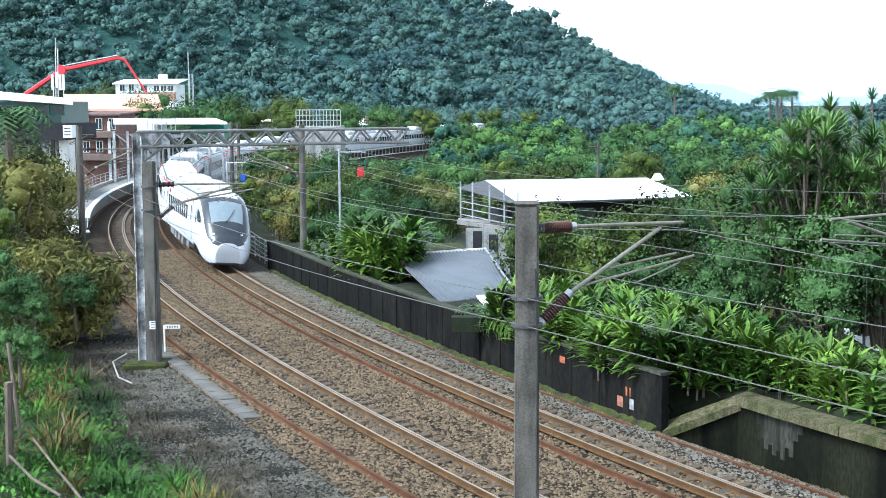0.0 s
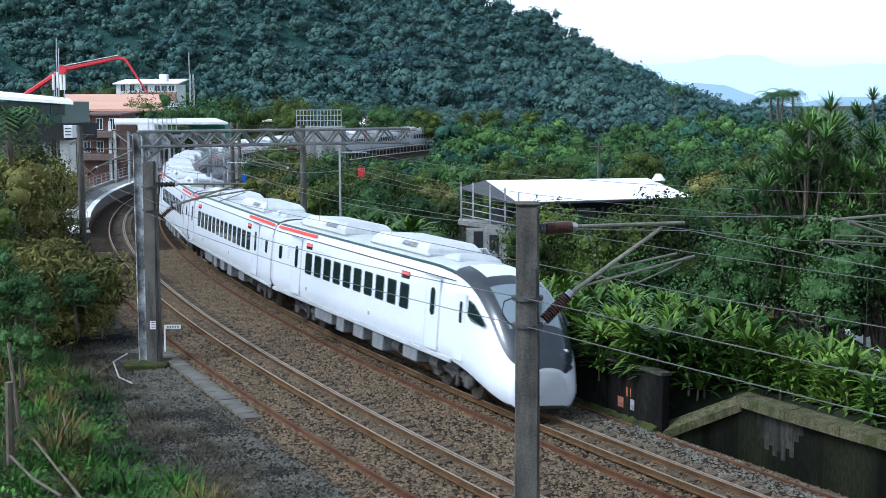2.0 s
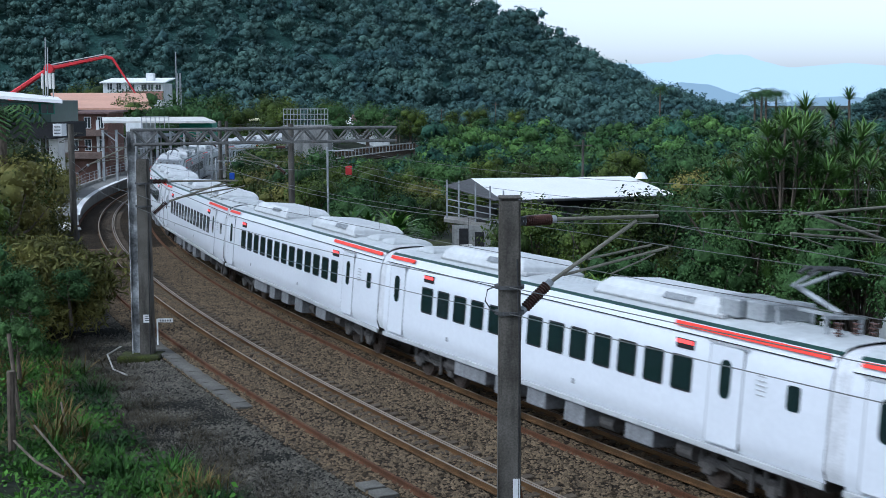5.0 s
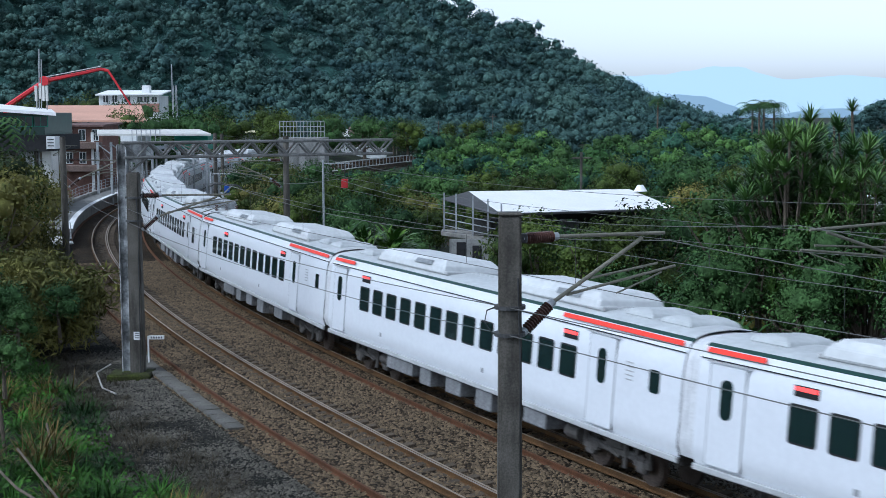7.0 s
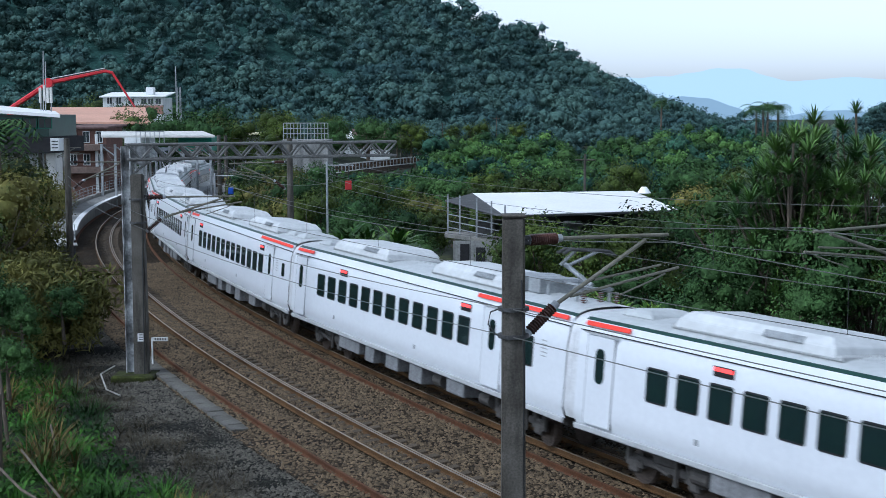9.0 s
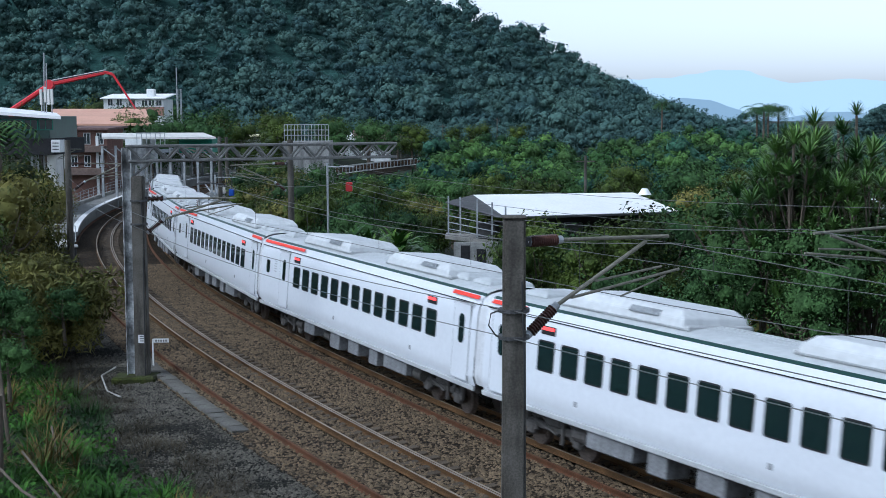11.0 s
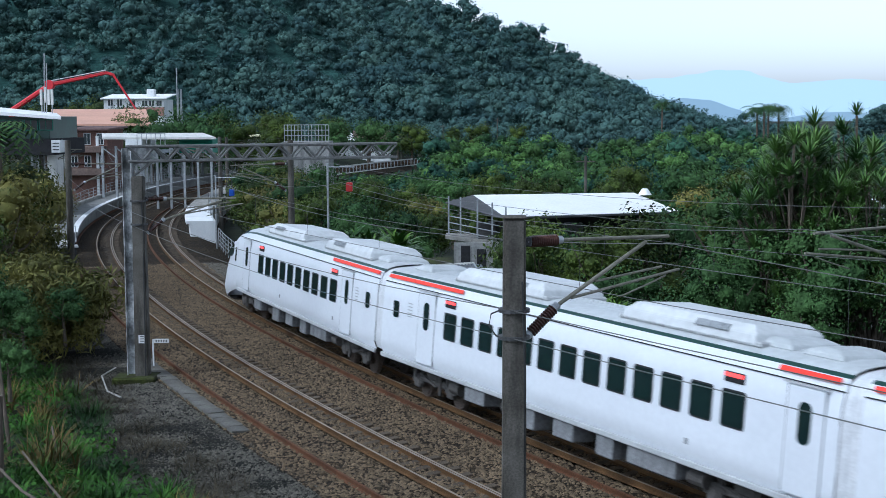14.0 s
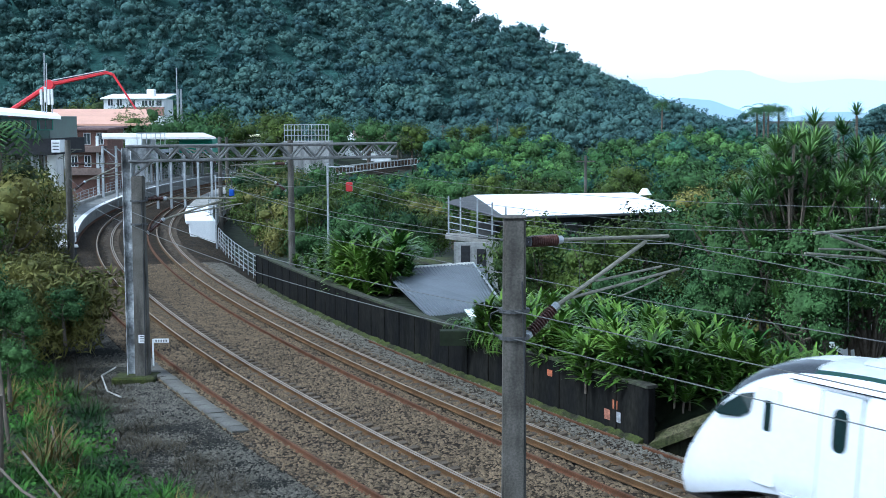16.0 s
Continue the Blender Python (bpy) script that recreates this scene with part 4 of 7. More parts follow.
def valley_forest():
    rows = []
    for _ in range(3600):
        y = RNG.uniform(150, 430)
        x = RNG.uniform(-0.10 * y - 6, 0.37 * y + 8)
        d = np.hypot(LINE_X - x, LINE_Y - y)
        i = int(np.argmin(d))
        off = (x - LINE_X[i]) * math.sin(LINE_TH[i]) - (y - LINE_Y[i]) * math.cos(LINE_TH[i])
        if d[i] < 13:
            continue
        if off < 0 and y < 300:
            continue
        crowd = 0
        r = RNG.uniform(2.2, 4.2)
        if any((x - a) ** 2 + (y - b) ** 2 < (0.62 * (r + c)) ** 2 for a, b, _z, c, _h in rows[-500:]):
            continue
        z = ground_z(x, y)
        rise = 3.0 * smooth(0.12, 0.18, x / y) * smooth(0.32, 0.24, x / y) * smooth(170, 270, y)
        h = r * RNG.uniform(1.4, 2.1)
        z = z + RNG.uniform(-0.5, 1.0) + rise
        if -0.095 < x / y < -0.012 and y < 285:
            # the wood is low where the viaduct shows above it
            z = min(z, 8.0 - 0.038 * y - h)
        rows.append((x, y, z, r, h))
    # the farther crowns take the haze-tinted leaf colour
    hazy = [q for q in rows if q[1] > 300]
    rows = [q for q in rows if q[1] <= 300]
    far_wood("valley_forest", hazy, "far woods at the foot of the hill, haze blue in their colour", HAZED_LEAF, 190, RNG)
    pick = RNG.random(len(rows))
    far_wood("valley_forest", [q for q, p in zip(rows, pick) if p < 0.45], "mixed green woods on the valley floor", WOOD_LEAF, 210, RNG)
    far_wood("valley_forest", [q for q, p in zip(rows, pick) if 0.45 <= p < 0.75], "fresh green crowns among the valley woods", FRESH_LEAF, 210, RNG)
    far_wood("valley_forest", [q for q, p in zip(rows, pick) if p >= 0.75], "dark bluish crowns among the valley woods", BLUE_LEAF, 210, RNG)


valley_forest()


def far_right_hill():
    rows = []
    for _ in range(420):
        y = RNG.uniform(520, 760)
        x = RNG.uniform(0.30, 0.42) * y
        h = 13 * smooth(0.295, 0.345, x / y)
        rows.append((x, y, -4 + h * RNG.uniform(0.3, 1.0), RNG.uniform(3, 5.5), RNG.uniform(6, 9)))
    # same leaves as the hill, with the haze blue in their colour
    far_wood("far_wood", rows, "wooded rise at the mouth of the valley", HAZED_LEAF, 90, RNG, 0.17)


far_right_hill()


def branch_mesh(rng, height, spread, trunk_r, limbs=7):
    bm = new_bm()
    lean = Vector((rng.uniform(-0.06, 0.06), rng.uniform(-0.06, 0.06), 1))
    top = lean * height * 0.62
    tube(bm, [Vector((0, 0, -0.6)), lean * height * 0.2, lean * height * 0.42, top], lambda u: trunk_r * (1.15 - 0.75 * u), 8)
    for k in range(limbs):
        a = 2 * math.pi * (k + rng.uniform(-0.3, 0.3)) / limbs
        st = lean * height * rng.uniform(0.25, 0.55)
        e = st + Vector((math.cos(a) * spread * rng.uniform(0.5, 0.8), math.sin(a) * spread * rng.uniform(0.5, 0.8), height * rng.uniform(0.18, 0.38)))
        mid = st.lerp(e, 0.5) + Vector((0, 0, -0.06 * height))
        tube(bm, [st, mid, e], lambda u: trunk_r * (0.45 - 0.33 * u), 6)
    return bm


TREES = []


def tree_kind(rng, height, radius, n, size, mat, label):
    t = thing("tree", label, "tree", "broadleaf trees")
    part("trunk", branch_mesh(rng, height, radius, 0.05 * radius + 0.05), BARK, t)
    c, lr = crown_lobes(radius, height * 0.85, rng, 14)
    c[:, 2] += height * 0.12
    flat = crown_flat(radius, height * 0.85)
    p, d = lobe_leaves(n, c, lr, flat, rng)
    me = foliage_mesh("crown", lumps(c, lr, flat, rng, 0.5), leaves(p, d, size, rng, 0.6, 0.5))
    me.materials.append(mat)
    c = new("crown", me)
    c.parent = t
    TREES.append((t, height))
    return t


_kinds = [tree_kind(RNG, 7.5, 3.1, 3600, 0.22, TREE_LEAF, "leafy green broadleaf tree with a full crown"),
          tree_kind(RNG, 6.5, 2.7, 3300, 0.20, WOOD_LEAF, "dark green broadleaf tree with layered crown"),
          tree_kind(RNG, 8.5, 2.5, 3300, 0.21, TREE_LEAF, "slender green tree with an uneven crown"),
          tree_kind(RNG, 5.0, 2.6, 3100, 0.18, WOOD_LEAF, "bushy dark green tree"),
          tree_kind(RNG, 6.0, 2.4, 3000, 0.18, YELLOW_LEAF, "yellow-green tree with thin foliage")]
# near trees, placed by kind, position, height scale
_used = set()


def plant(kind, x, y, z, s=1.0):
    src = TREES[kind][0]
    m = Matrix.Translation((x, y, z)) @ Matrix.Rotation(random.uniform(0, 6.28), 4, "Z")
    if kind not in _used:
        _used.add(kind)
        src.matrix_basis = m
        src.scale = (s, s, s)
        return src
    o = copy_thing(src, m)
    o.scale = (s, s, s)
    return o


def tree_top(kind, x, y, top, ground=None):
    """Plants a tree whose crown reaches the height top."""
    g = ground_z(x, y) if ground is None else ground
    plant(kind, x, y, g, max(0.35, (top - g) / (TREES[kind][1] * 0.97)))


random.seed(11)
# between the line and the sheds
for px_, y_, top_, k_ in ((-7.6, 80, 4.6, 0), (-10.5, 92, 4.8, 1), (-12.5, 104, 5.2, 4), (-9.0, 112, 3.7, 0), (-14.5, 120, 5.2, 2), (-17, 135, 5.0, 0), (-12, 130, 4.6, 1), (-5.5, 90, 3.6, 3), (-5.2, 76, 3.4, 3), (-2.5, 84, 3.2, 1), (-6.0, 102, 4.2, 0), (-1.0, 98, 3.4, 4), (-3.0, 112, 3.7, 2), (1.0, 120, 3.8, 1), (4.0, 108, 3.6, 0), (-8, 142, 2.7, 0), (-2, 138, 2.8, 3), (5, 135, 4.2, 2), (9, 124, 3.8, 0), (12, 140, 4.3, 1), (17, 128, 4.0, 2), (20, 145, 4.4, 0), (25, 132, 4.2, 3), (28, 118, 4.4, 0), (32, 140, 4.6, 2), (37, 126, 4.4, 0), (22, 112, 3.6, 4), (30, 104, 4.0, 1), (-1.5, 72, 2.2, 3), (-0.8, 92, 2.6, 0)):
    tree_top(k_, px_, y_, top_)
# before the white shed and behind the hedge
for px_, y_, top_, k_ in ((4.2, 57, 4.6, 0), (6.4, 54, 4.9, 2), (8.6, 56, 5.0, 0), (10.2, 60, 4.8, 1), (5.4, 62, 3.6, 3), (12.5, 64, 4.9, 0), (7.2, 50, 3.2, 1), (14.5, 72, 4.6, 0), (18.5, 78, 4.6, 2), (17, 66, 4.2, 3), (22, 84, 4.7, 0), (24, 72, 4.9, 1), (20, 92, 3.8, 2), (26, 96, 4.4, 0), (9.5, 48, 2.6, 3), (12.2, 50, 3.4, 4), (27, 60, 5.4, 0), (22, 58, 4.9, 2)):
    tree_top(k_, px_, y_, top_)
# leafy strip beside the railing and the second platform
for s_, o_, top_, k_ in ((38, 10.5, 2.6, 3), (44, 10.8, 3.4, 4), (50, 11.2, 3.9, 4), (56, 11.0, 3.6, 0), (62, 11.6, 4.4, 4), (68, 11.4, 4.6, 0), (75, 12.0, 4.8, 1), (82, 11.6, 4.6, 4), (90, 12.4, 5.0, 0), (98, 11.8, 4.8, 1), (106, 12.4, 5.0, 4), (42, 13.2, 3.4, 1), (54, 14.0, 4.0, 0), (66, 14.5, 4.4, 1), (34, 11.5, 2.2, 3), (47, 12.6, 3.0, 3), (120, 13, 5.0, 0), (135, 13.5, 4.4, 1)):
    v_ = on_line(s_, o_)
    tree_top(k_, v_.x, v_.y, top_)
# shade trees round the spiky clump
for px_, y_, top_, k_ in ((9.2, 42.5, 4.4, 1), (11.4, 40.8, 3.6, 3), (14.6, 39.6, 4.2, 1), (16.5, 48, 7.6, 0), (11.2, 49.0, 6.6, 1), (12.5, 42.2, 5.6, 1), (14.8, 43.2, 6.0, 0), (10.8, 43.6, 5.2, 1)):
    tree_top(k_, px_, y_, top_, 0.7)
# outside the curve, beyond the bank
for px_, y_, top_, k_ in ((-14.6, 45, 1.9, 3), (-13.9, 47.5, 1.6, 1), (-15.0, 50, 2.6, 1), (-16.4, 53.5, 3.4, 4), (-16.0, 42, 2.6, 1), (-12.8, 38, 0.9, 3), (-15.6, 46, 2.9, 3), (-15.0, 41, 1.6, 3), (-17.2, 49, 3.6, 1), (-20.6, 61, 7.0, 4), (-22.5, 66, 7.4, 0), (-23.5, 74, 6.8, 4), (-27.5, 80, 6.6, 0), (-21.0, 56, 5.4, 1), (-26.0, 88, 4.6, 4), (-31, 92, 5.6, 4), (-31.5, 100, 5.0, 0), (-34, 112, 4.6, 1), (-36, 122, 4.4, 4), (-19.2, 53, 5.0, 0), (-17.6, 44, 4.6, 1), (-24.0, 60, 7.6, 2)):
    tree_top(k_, px_, y_, top_, 0.6)
# trees round the station houses
for px_, y_, top_, k_ in ((-42, 176, 10.2, 0), (-38, 172, 9.6, 1), (-34, 180, 9.8, 3), (-46, 190, 10.6, 2), (-29, 186, 9.2, 0), (-50, 210, 12, 1), (-36, 205, 10.5, 2), (-24, 200, 9.0, 0), (-20, 230, 9.5, 1), (-30, 240, 11, 0), (-62, 205, 13.5, 2), (-14, 250, 9.0, 3), (-6, 262, 8.5, 0), (2, 268, 8.0, 2), (-42, 250, 12.0, 1), (-70, 260, 14, 0), (-55, 255, 13, 3), (-10, 290, 8.8, 1), (8, 300, 8.2, 0), (18, 305, 8.4, 2), (-24, 285, 10, 0), (-37, 280, 11.5, 2)):
    tree_top(k_, px_, y_, top_, -1.0)


# ---- strap-leaved hedge plants ----
def blades(rng, n, long_, wide, rise=0.75, base=(0, 0, 0), segs=4, curl=1.0):
    """Arching strap leaves from one point, each a row of quads."""
    out = []
    for _ in range(n):
        a = rng.uniform(0, 2 * np.pi)
        L = long_ * rng.uniform(0.7, 1.15)
        el = rng.uniform(0.25, 1.35) * rise
        w = wide * rng.uniform(0.8, 1.2)
        dirx, diry = math.cos(a), math.sin(a)
        p = np.array(base, float)
        ang = el
        pts, sides = [], []
        for k in range(segs + 1):
            u = k / segs
            wd = w * (0.45 + 1.1 * u) * (1 - u) ** 0.7 * 1.25 + 0.003 if u > 0 else w * 0.4
            pts.append(p.copy())
            sides.append(np.array([-diry, dirx, 0]) * wd * 0.5)
            step = L / segs
            p = p + step * np.array([dirx * math.cos(ang), diry * math.cos(ang), math.sin(ang)])
            ang -= curl * (0.32 + 0.25 * u) * rng.uniform(0.6, 1.3)
        for k in range(segs):
            out.append([pts[k] - sides[k], pts[k] + sides[k], pts[k + 1] + sides[k + 1], pts[k + 1] - sides[k + 1]])
    return np.array(out)


HEDGE = []
for k_ in range(4):
    t_ = thing("strap_leaf_plant", "bushy strap-leaved green plant on the planting bed", "plant", "hedge plants")
    co_ = [blades(RNG, 27, 0.82, 0.125, 1.05, curl=0.68, base=(RNG.uniform(-0.1, 0.1), RNG.uniform(-0.1, 0.1), h)) for h in (0.12, 0.45, 0.75, 1.02)]
    me_ = quads_mesh("leaves", np.concatenate(co_))
    me_.materials.append(BLADE_LEAF)
    o_ = new("leaves", me_)
    o_.parent = t_
    part("stem", rod(new_bm(), (0, 0, -0.2), (0, 0, 1.05), 0.035, 6), BARK, t_)
    HEDGE.append(t_)
_first = set()


def hedge(k, p, s):
    m = Matrix.Translation(p) @ Matrix.Rotation(random.uniform(0, 6.28), 4, "Z") @ Matrix.Rotation(random.uniform(-0.15, 0.15), 4, "X")
    if k in _first:
        o = copy_thing(HEDGE[k], m)
    else:
        _first.add(k)
        o = HEDGE[k]
        o.matrix_basis = m
    o.scale = (s, s, s)


random.seed(21)
for s_ in np.arange(-24, 5.6, 0.62):
    for off_ in (7.08, 7.6, 8.3, 9.2, 9.9, 10.7, 11.7):
        if s_ < -4.3 and off_ < 7.0 + (-4.3 - s_) * 0.85 and off_ < 9.1:
            continue
        z_ = 0.95 if s_ > -4.5 else 0.75
        hedge(random.randrange(4), on_line(s_ + random.uniform(-0.3, 0.3), off_ + random.uniform(-0.3, 0.3), z_ + random.uniform(-0.15, 0.1) - 0.12 * max(0, off_ - 9.5)), random.uniform(0.8, 1.2))
for s_ in np.arange(18.2, 24.5, 0.6):
    for off_ in (8.0, 8.9, 9.8):
        tall = 0.95 + 0.45 * smooth(16.5, 20, s_) * smooth(25, 22.5, s_)
        hedge(random.randrange(4), on_line(s_ + random.uniform(-0.3, 0.3), off_ + random.uniform(-0.3, 0.3), 0.85), random.uniform(1.0, 1.3) * tall)
for s_ in np.arange(25, 34, 1.2):
    hedge(random.randrange(4), on_line(s_, 8.2 + random.uniform(-0.2, 0.5), 0.7), random.uniform(0.4, 0.7))
# drooping dry-edged leaves over the wall
DROOP = thing("drooping_plant", "strap leaves drooping over the wall top", "plant")
co_ = [blades(RNG, 26, 1.25, 0.07, 0.55, on_line(3.2 + 0.45 * j, 7.3, 1.45), 5, 1.7) for j in range(9)]
me_ = quads_mesh("leaves", np.concatenate(co_))
me_.materials.append(BLADE_LEAF)
o_ = new("leaves", me_)
o_.parent = DROOP
part("root", box(new_bm(), on_line(5.0, 7.5, 1.2), (3.6, 0.5, 0.5), m=None), SOIL, DROOP)


# ---- spiky many-headed trees ----
def spiky_tree(rng, height, heads, spread, label):
    t = thing("dracaena_tree", label, "tree", "spiky trees")
    bm = new_bm()
    co = []
    for k in range(heads):
        a = rng.uniform(0, 6.283)
        r = spread * math.sqrt(rng.uniform(0.02, 1))
        top = Vector((math.cos(a) * r, math.sin(a) * r, height * rng.uniform(0.22, 1.0) * (1 - 0.2 * (r / spread) ** 2)))
        foot = Vector((math.cos(a) * r * 0.22, math.sin(a) * r * 0.22, -0.3))
        mid = foot.lerp(top, 0.55) + Vector((math.cos(a) * -0.25, math.sin(a) * -0.25, 0.1))
        if k % 2 == 0:
            tube(bm, [foot, mid, top], lambda u: 0.075 - 0.035 * u, 6)
        else:
            tube(bm, [mid + Vector((0.05, 0, 0)), mid.lerp(top, 0.5), top], lambda u: 0.045 - 0.015 * u, 5)
        co.append(blades(rng, 48, 0.86, 0.08, 1.0, top, 3, 0.75))
        if rng.random() < 0.8:
            co.append(blades(rng, 30, 0.66, 0.06, 0.8, top - Vector((0, 0, 0.4)), 3, 1.0))
    part("trunk", bm, BARK, t)
    me = quads_mesh("foliage", np.concatenate(co))
    me.materials.append(DRAC_LEAF)
    o = new("foliage", me)
    o.parent = t
    return t


SPIKY = [spiky_tree(RNG, 7.8, 64, 2.1, "tall spiky-leaved tree with many bare trunks"), spiky_tree(RNG, 7.0, 54, 1.9, "spiky-leaved tree with crowded leaf heads")]
SPIKY[0].matrix_basis = pose(12.6, 44.5, 0.9)
SPIKY[1].matrix_basis = pose(11.7, 43.8, 0.9)
for k_, (x_, y_, z_, s_, r_) in enumerate(((14.6, 46.5, 0.7, 0.98, 70), (13.0, 47.0, 0.6, 1.0, 160), (14.0, 42.6, 0.9, 0.8, 20), (13.8, 48.5, 0.6, 1.02, 120))):
    o_ = copy_thing(SPIKY[k_ % 2], pose(x_, y_, z_, 0, 0, r_))
    o_.scale = (s_, s_, s_)
# a few single heads rising on thin stems
for (x_, y_, z_) in ((16.09, 60.00, 7.83), (18.70, 62.00, 8.06), (19.54, 62.00, 8.72), (16.03, 55.00, 7.66), (13.93, 56.00, 6.69), (16.07, 52.00, 6.99)):
    t_ = thing("dracaena_tree", "single spiky leaf head on a thin bare stem", "tree", "spiky trees")
    part("trunk", tube(new_bm(), [(x_ + 0.3, y_, -1.5), (x_ + 0.15, y_, z_ * 0.5), (x_, y_, z_)], 0.06, 6), BARK, t_)
    me_ = quads_mesh("foliage", blades(RNG, 70, 0.75, 0.06, 1.1, (x_, y_, z_), 3, 0.7))
    me_.materials.append(DRAC_LEAF)
    o_ = new("foliage", me_)
    o_.parent = t_


# ---- palms on the skyline ----
def palm(p, top, fr, label):
    t = thing("palm_tree", label, "palm", "palms")
    p = Vector(p)
    part("trunk", tube(new_bm(), [Vector((p.x, p.y, -6)), Vector((p.x, p.y, top * 0.5)), Vector((p.x, p.y, top))], lambda u: 0.28 - 0.1 * u, 8), BARK, t)
    co = []
    for k in range(14):
        a = 2 * math.pi * k / 14 + RNG.uniform(-0.2, 0.2)
        el = RNG.uniform(-0.1, 0.9)
        q = np.array([p.x, p.y, top])
        ang = el
        for j in range(9):
            st = fr / 9
            d = np.array([math.cos(a) * math.cos(ang), math.sin(a) * math.cos(ang), math.sin(ang)])
            n2 = q + d * st
            sd = np.array([-math.sin(a), math.cos(a), -0.35]) * fr * 0.28 * (1 - (j / 9) ** 2 * 0.7)
            sd2 = np.array([math.sin(a), -math.cos(a), -0.35]) * fr * 0.28 * (1 - (j / 9) ** 2 * 0.7)
            for s in (sd, sd2):
                co.append([q, q + s * 0.9 + d * st * 0.5, q + s + d * st * 0.8, q + d * st * 0.45])
            q = n2
            ang -= 0.2
    me = quads_mesh("fronds", np.array(co))
    me.materials.append(WOOD_LEAF)
    o = new("fronds", me)
    o.parent = t


palm((50.13, 300.00, 11.62), 12.0, 3.4, "slender palm standing out on the skyline")
for px_ in ((64.66, 270.00, 8.25), (66.48, 268.00, 8.70), (69.58, 272.00, 8.46), (64.10, 262.00, 8.03)):
    palm(px_, px_[2] + 2.0, 4.2, "palm in a small group on the skyline")
palm((-21.05, 62.00, 8.35), 8.4, 2.6, "dark palm with hanging fronds by the bank")


# ---- bank growth outside the curve ----
def tuft(name, rng, n, long_, wide, mat, label, cat, rise=1.0, spread=0.25, curl=0.8):
    t = thing(name, label, cat, name + " clumps")
    me = quads_mesh("foliage", np.concatenate([blades(rng, n // 5, long_, wide, rise, (rng.normal(0, spread), rng.normal(0, spread), 0), 3, curl) for _ in range(5)]))
    me.materials.append(mat)
    o = new("foliage", me)
    o.parent = t
    return t


TUFTS = {"green": tuft("grass_tuft", RNG, 90, 0.75, 0.026, GRASS_LEAF, "fresh green grass tuft on the bank", "grass"),
         "dry": tuft("dry_grass_tuft", RNG, 100, 0.9, 0.022, DRY_LEAF, "straw-coloured dry grass tuft", "grass"),
         "grey": tuft("withered_tuft", RNG, 90, 0.7, 0.017, GREY_GRASS, "withered grey-brown weeds on the gravel verge", "weeds", 0.9, 0.35),
         "reed": tuft("feathery_bush", RNG, 420, 1.9, 0.034, YELLOW_LEAF, "feathery yellow-green bush on the bank", "bush", 1.25, 0.5, 0.55)}
_r = TUFTS["reed"].children[0]
_p, _d = crown_points(1900, 1.05, 2.1, RNG, 9, 0.4)
_r.data = quads_mesh("foliage", leaves(_p, _d * np.array([1, 1, 0.2]), 0.22, RNG, 0.24, 0.6))
_r.data.materials.append(YELLOW_LEAF)
_seen = set()


def put(kind, p, s):
    m = Matrix.Translation(p) @ Matrix.Rotation(random.uniform(0, 6.28), 4, "Z")
    if kind in _seen:
        o = copy_thing(TUFTS[kind], m)
    else:
        _seen.add(kind)
        o = TUFTS[kind]
        o.matrix_basis = m
    o.scale = (s, s, s)


def bank_z(off):
    return float(np.interp(-off, (2.75, 3.6, 4.6, 6.0, 7.5, 9.0, 11.0, 14.0, 18.0), (-0.26, -0.34, -0.40, -0.42, -0.30, -0.05, 0.3, 0.7, 1.0)))


random.seed(31)
for _ in range(230):
    off_ = -random.uniform(5.2, 11.5)
    s_ = random.uniform(-10, 17)
    put("grey" if off_ > -5.9 else ("green" if random.random() < 0.9 else "dry"), on_line(s_, off_, bank_z(off_) - 0.05), random.uniform(0.6, 1.15))
for _ in range(230):
    off_ = -random.uniform(3.9, 6.6)
    s_ = random.uniform(-12, 14)
    put("grey", on_line(s_, off_, bank_z(off_) - 0.08), random.uniform(0.35, 0.8))
for s_, off_, sc_ in [(random.uniform(15, 44), -random.uniform(4.6, 9.5), random.uniform(1.1, 1.75)) for _ in range(95)]:
    put("reed", on_line(s_, off_, bank_z(off_) - 0.1), sc_)
for s_, off_ in ((6.5, -8.6), (-1.0, -8.9), (9.0, -8.8), (-0.5, -8.2)):
    put("dry", on_line(s_, off_, bank_z(off_)), 1.35)
# low leafy ground cover
p_, d_ = [], []
for _ in range(15000):
    s_, off_ = random.uniform(-12, 22), -random.uniform(6.1, 16)
    v_ = on_line(s_, off_, bank_z(off_) + random.uniform(0.0, 0.35) + 1.3 * max(0, noise.noise((s_ * 0.55, off_ * 0.55, 2))) * random.random())
    p_.append(v_)
    d_.append((random.uniform(-0.5, 0.5), -0.5, 1.0))
me_ = quads_mesh("ground_cover", leaves(np.array(p_), np.array(d_), 0.15, RNG, 0.55, 0.9))
me_.materials.append(GRASS_LEAF)
tagged(new("ground_cover", me_), "bright green creeping ground cover on the bank", "ground cover", kind="stuff")
p_, d_ = [], []
for _ in range(6500):
    s_, off_ = random.uniform(-26, 2), random.uniform(9.5, 16)
    v_ = on_line(s_, off_, 0.85 - 0.15 * max(0, off_ - 10) + random.uniform(0.0, 0.7) + 0.6 * max(0, noise.noise((s_ * 0.6, off_ * 0.6, 2))))
    p_.append(v_)
    d_.append((random.uniform(-0.5, 0.5), -0.5, 1.0))
me_ = quads_mesh("creeper", leaves(np.array(p_), np.array(d_), 0.2, RNG))
me_.materials.append(TREE_LEAF)
tagged(new("creeper", me_), "small-leaved creeper spreading behind the hedge", "ground cover", kind="stuff")


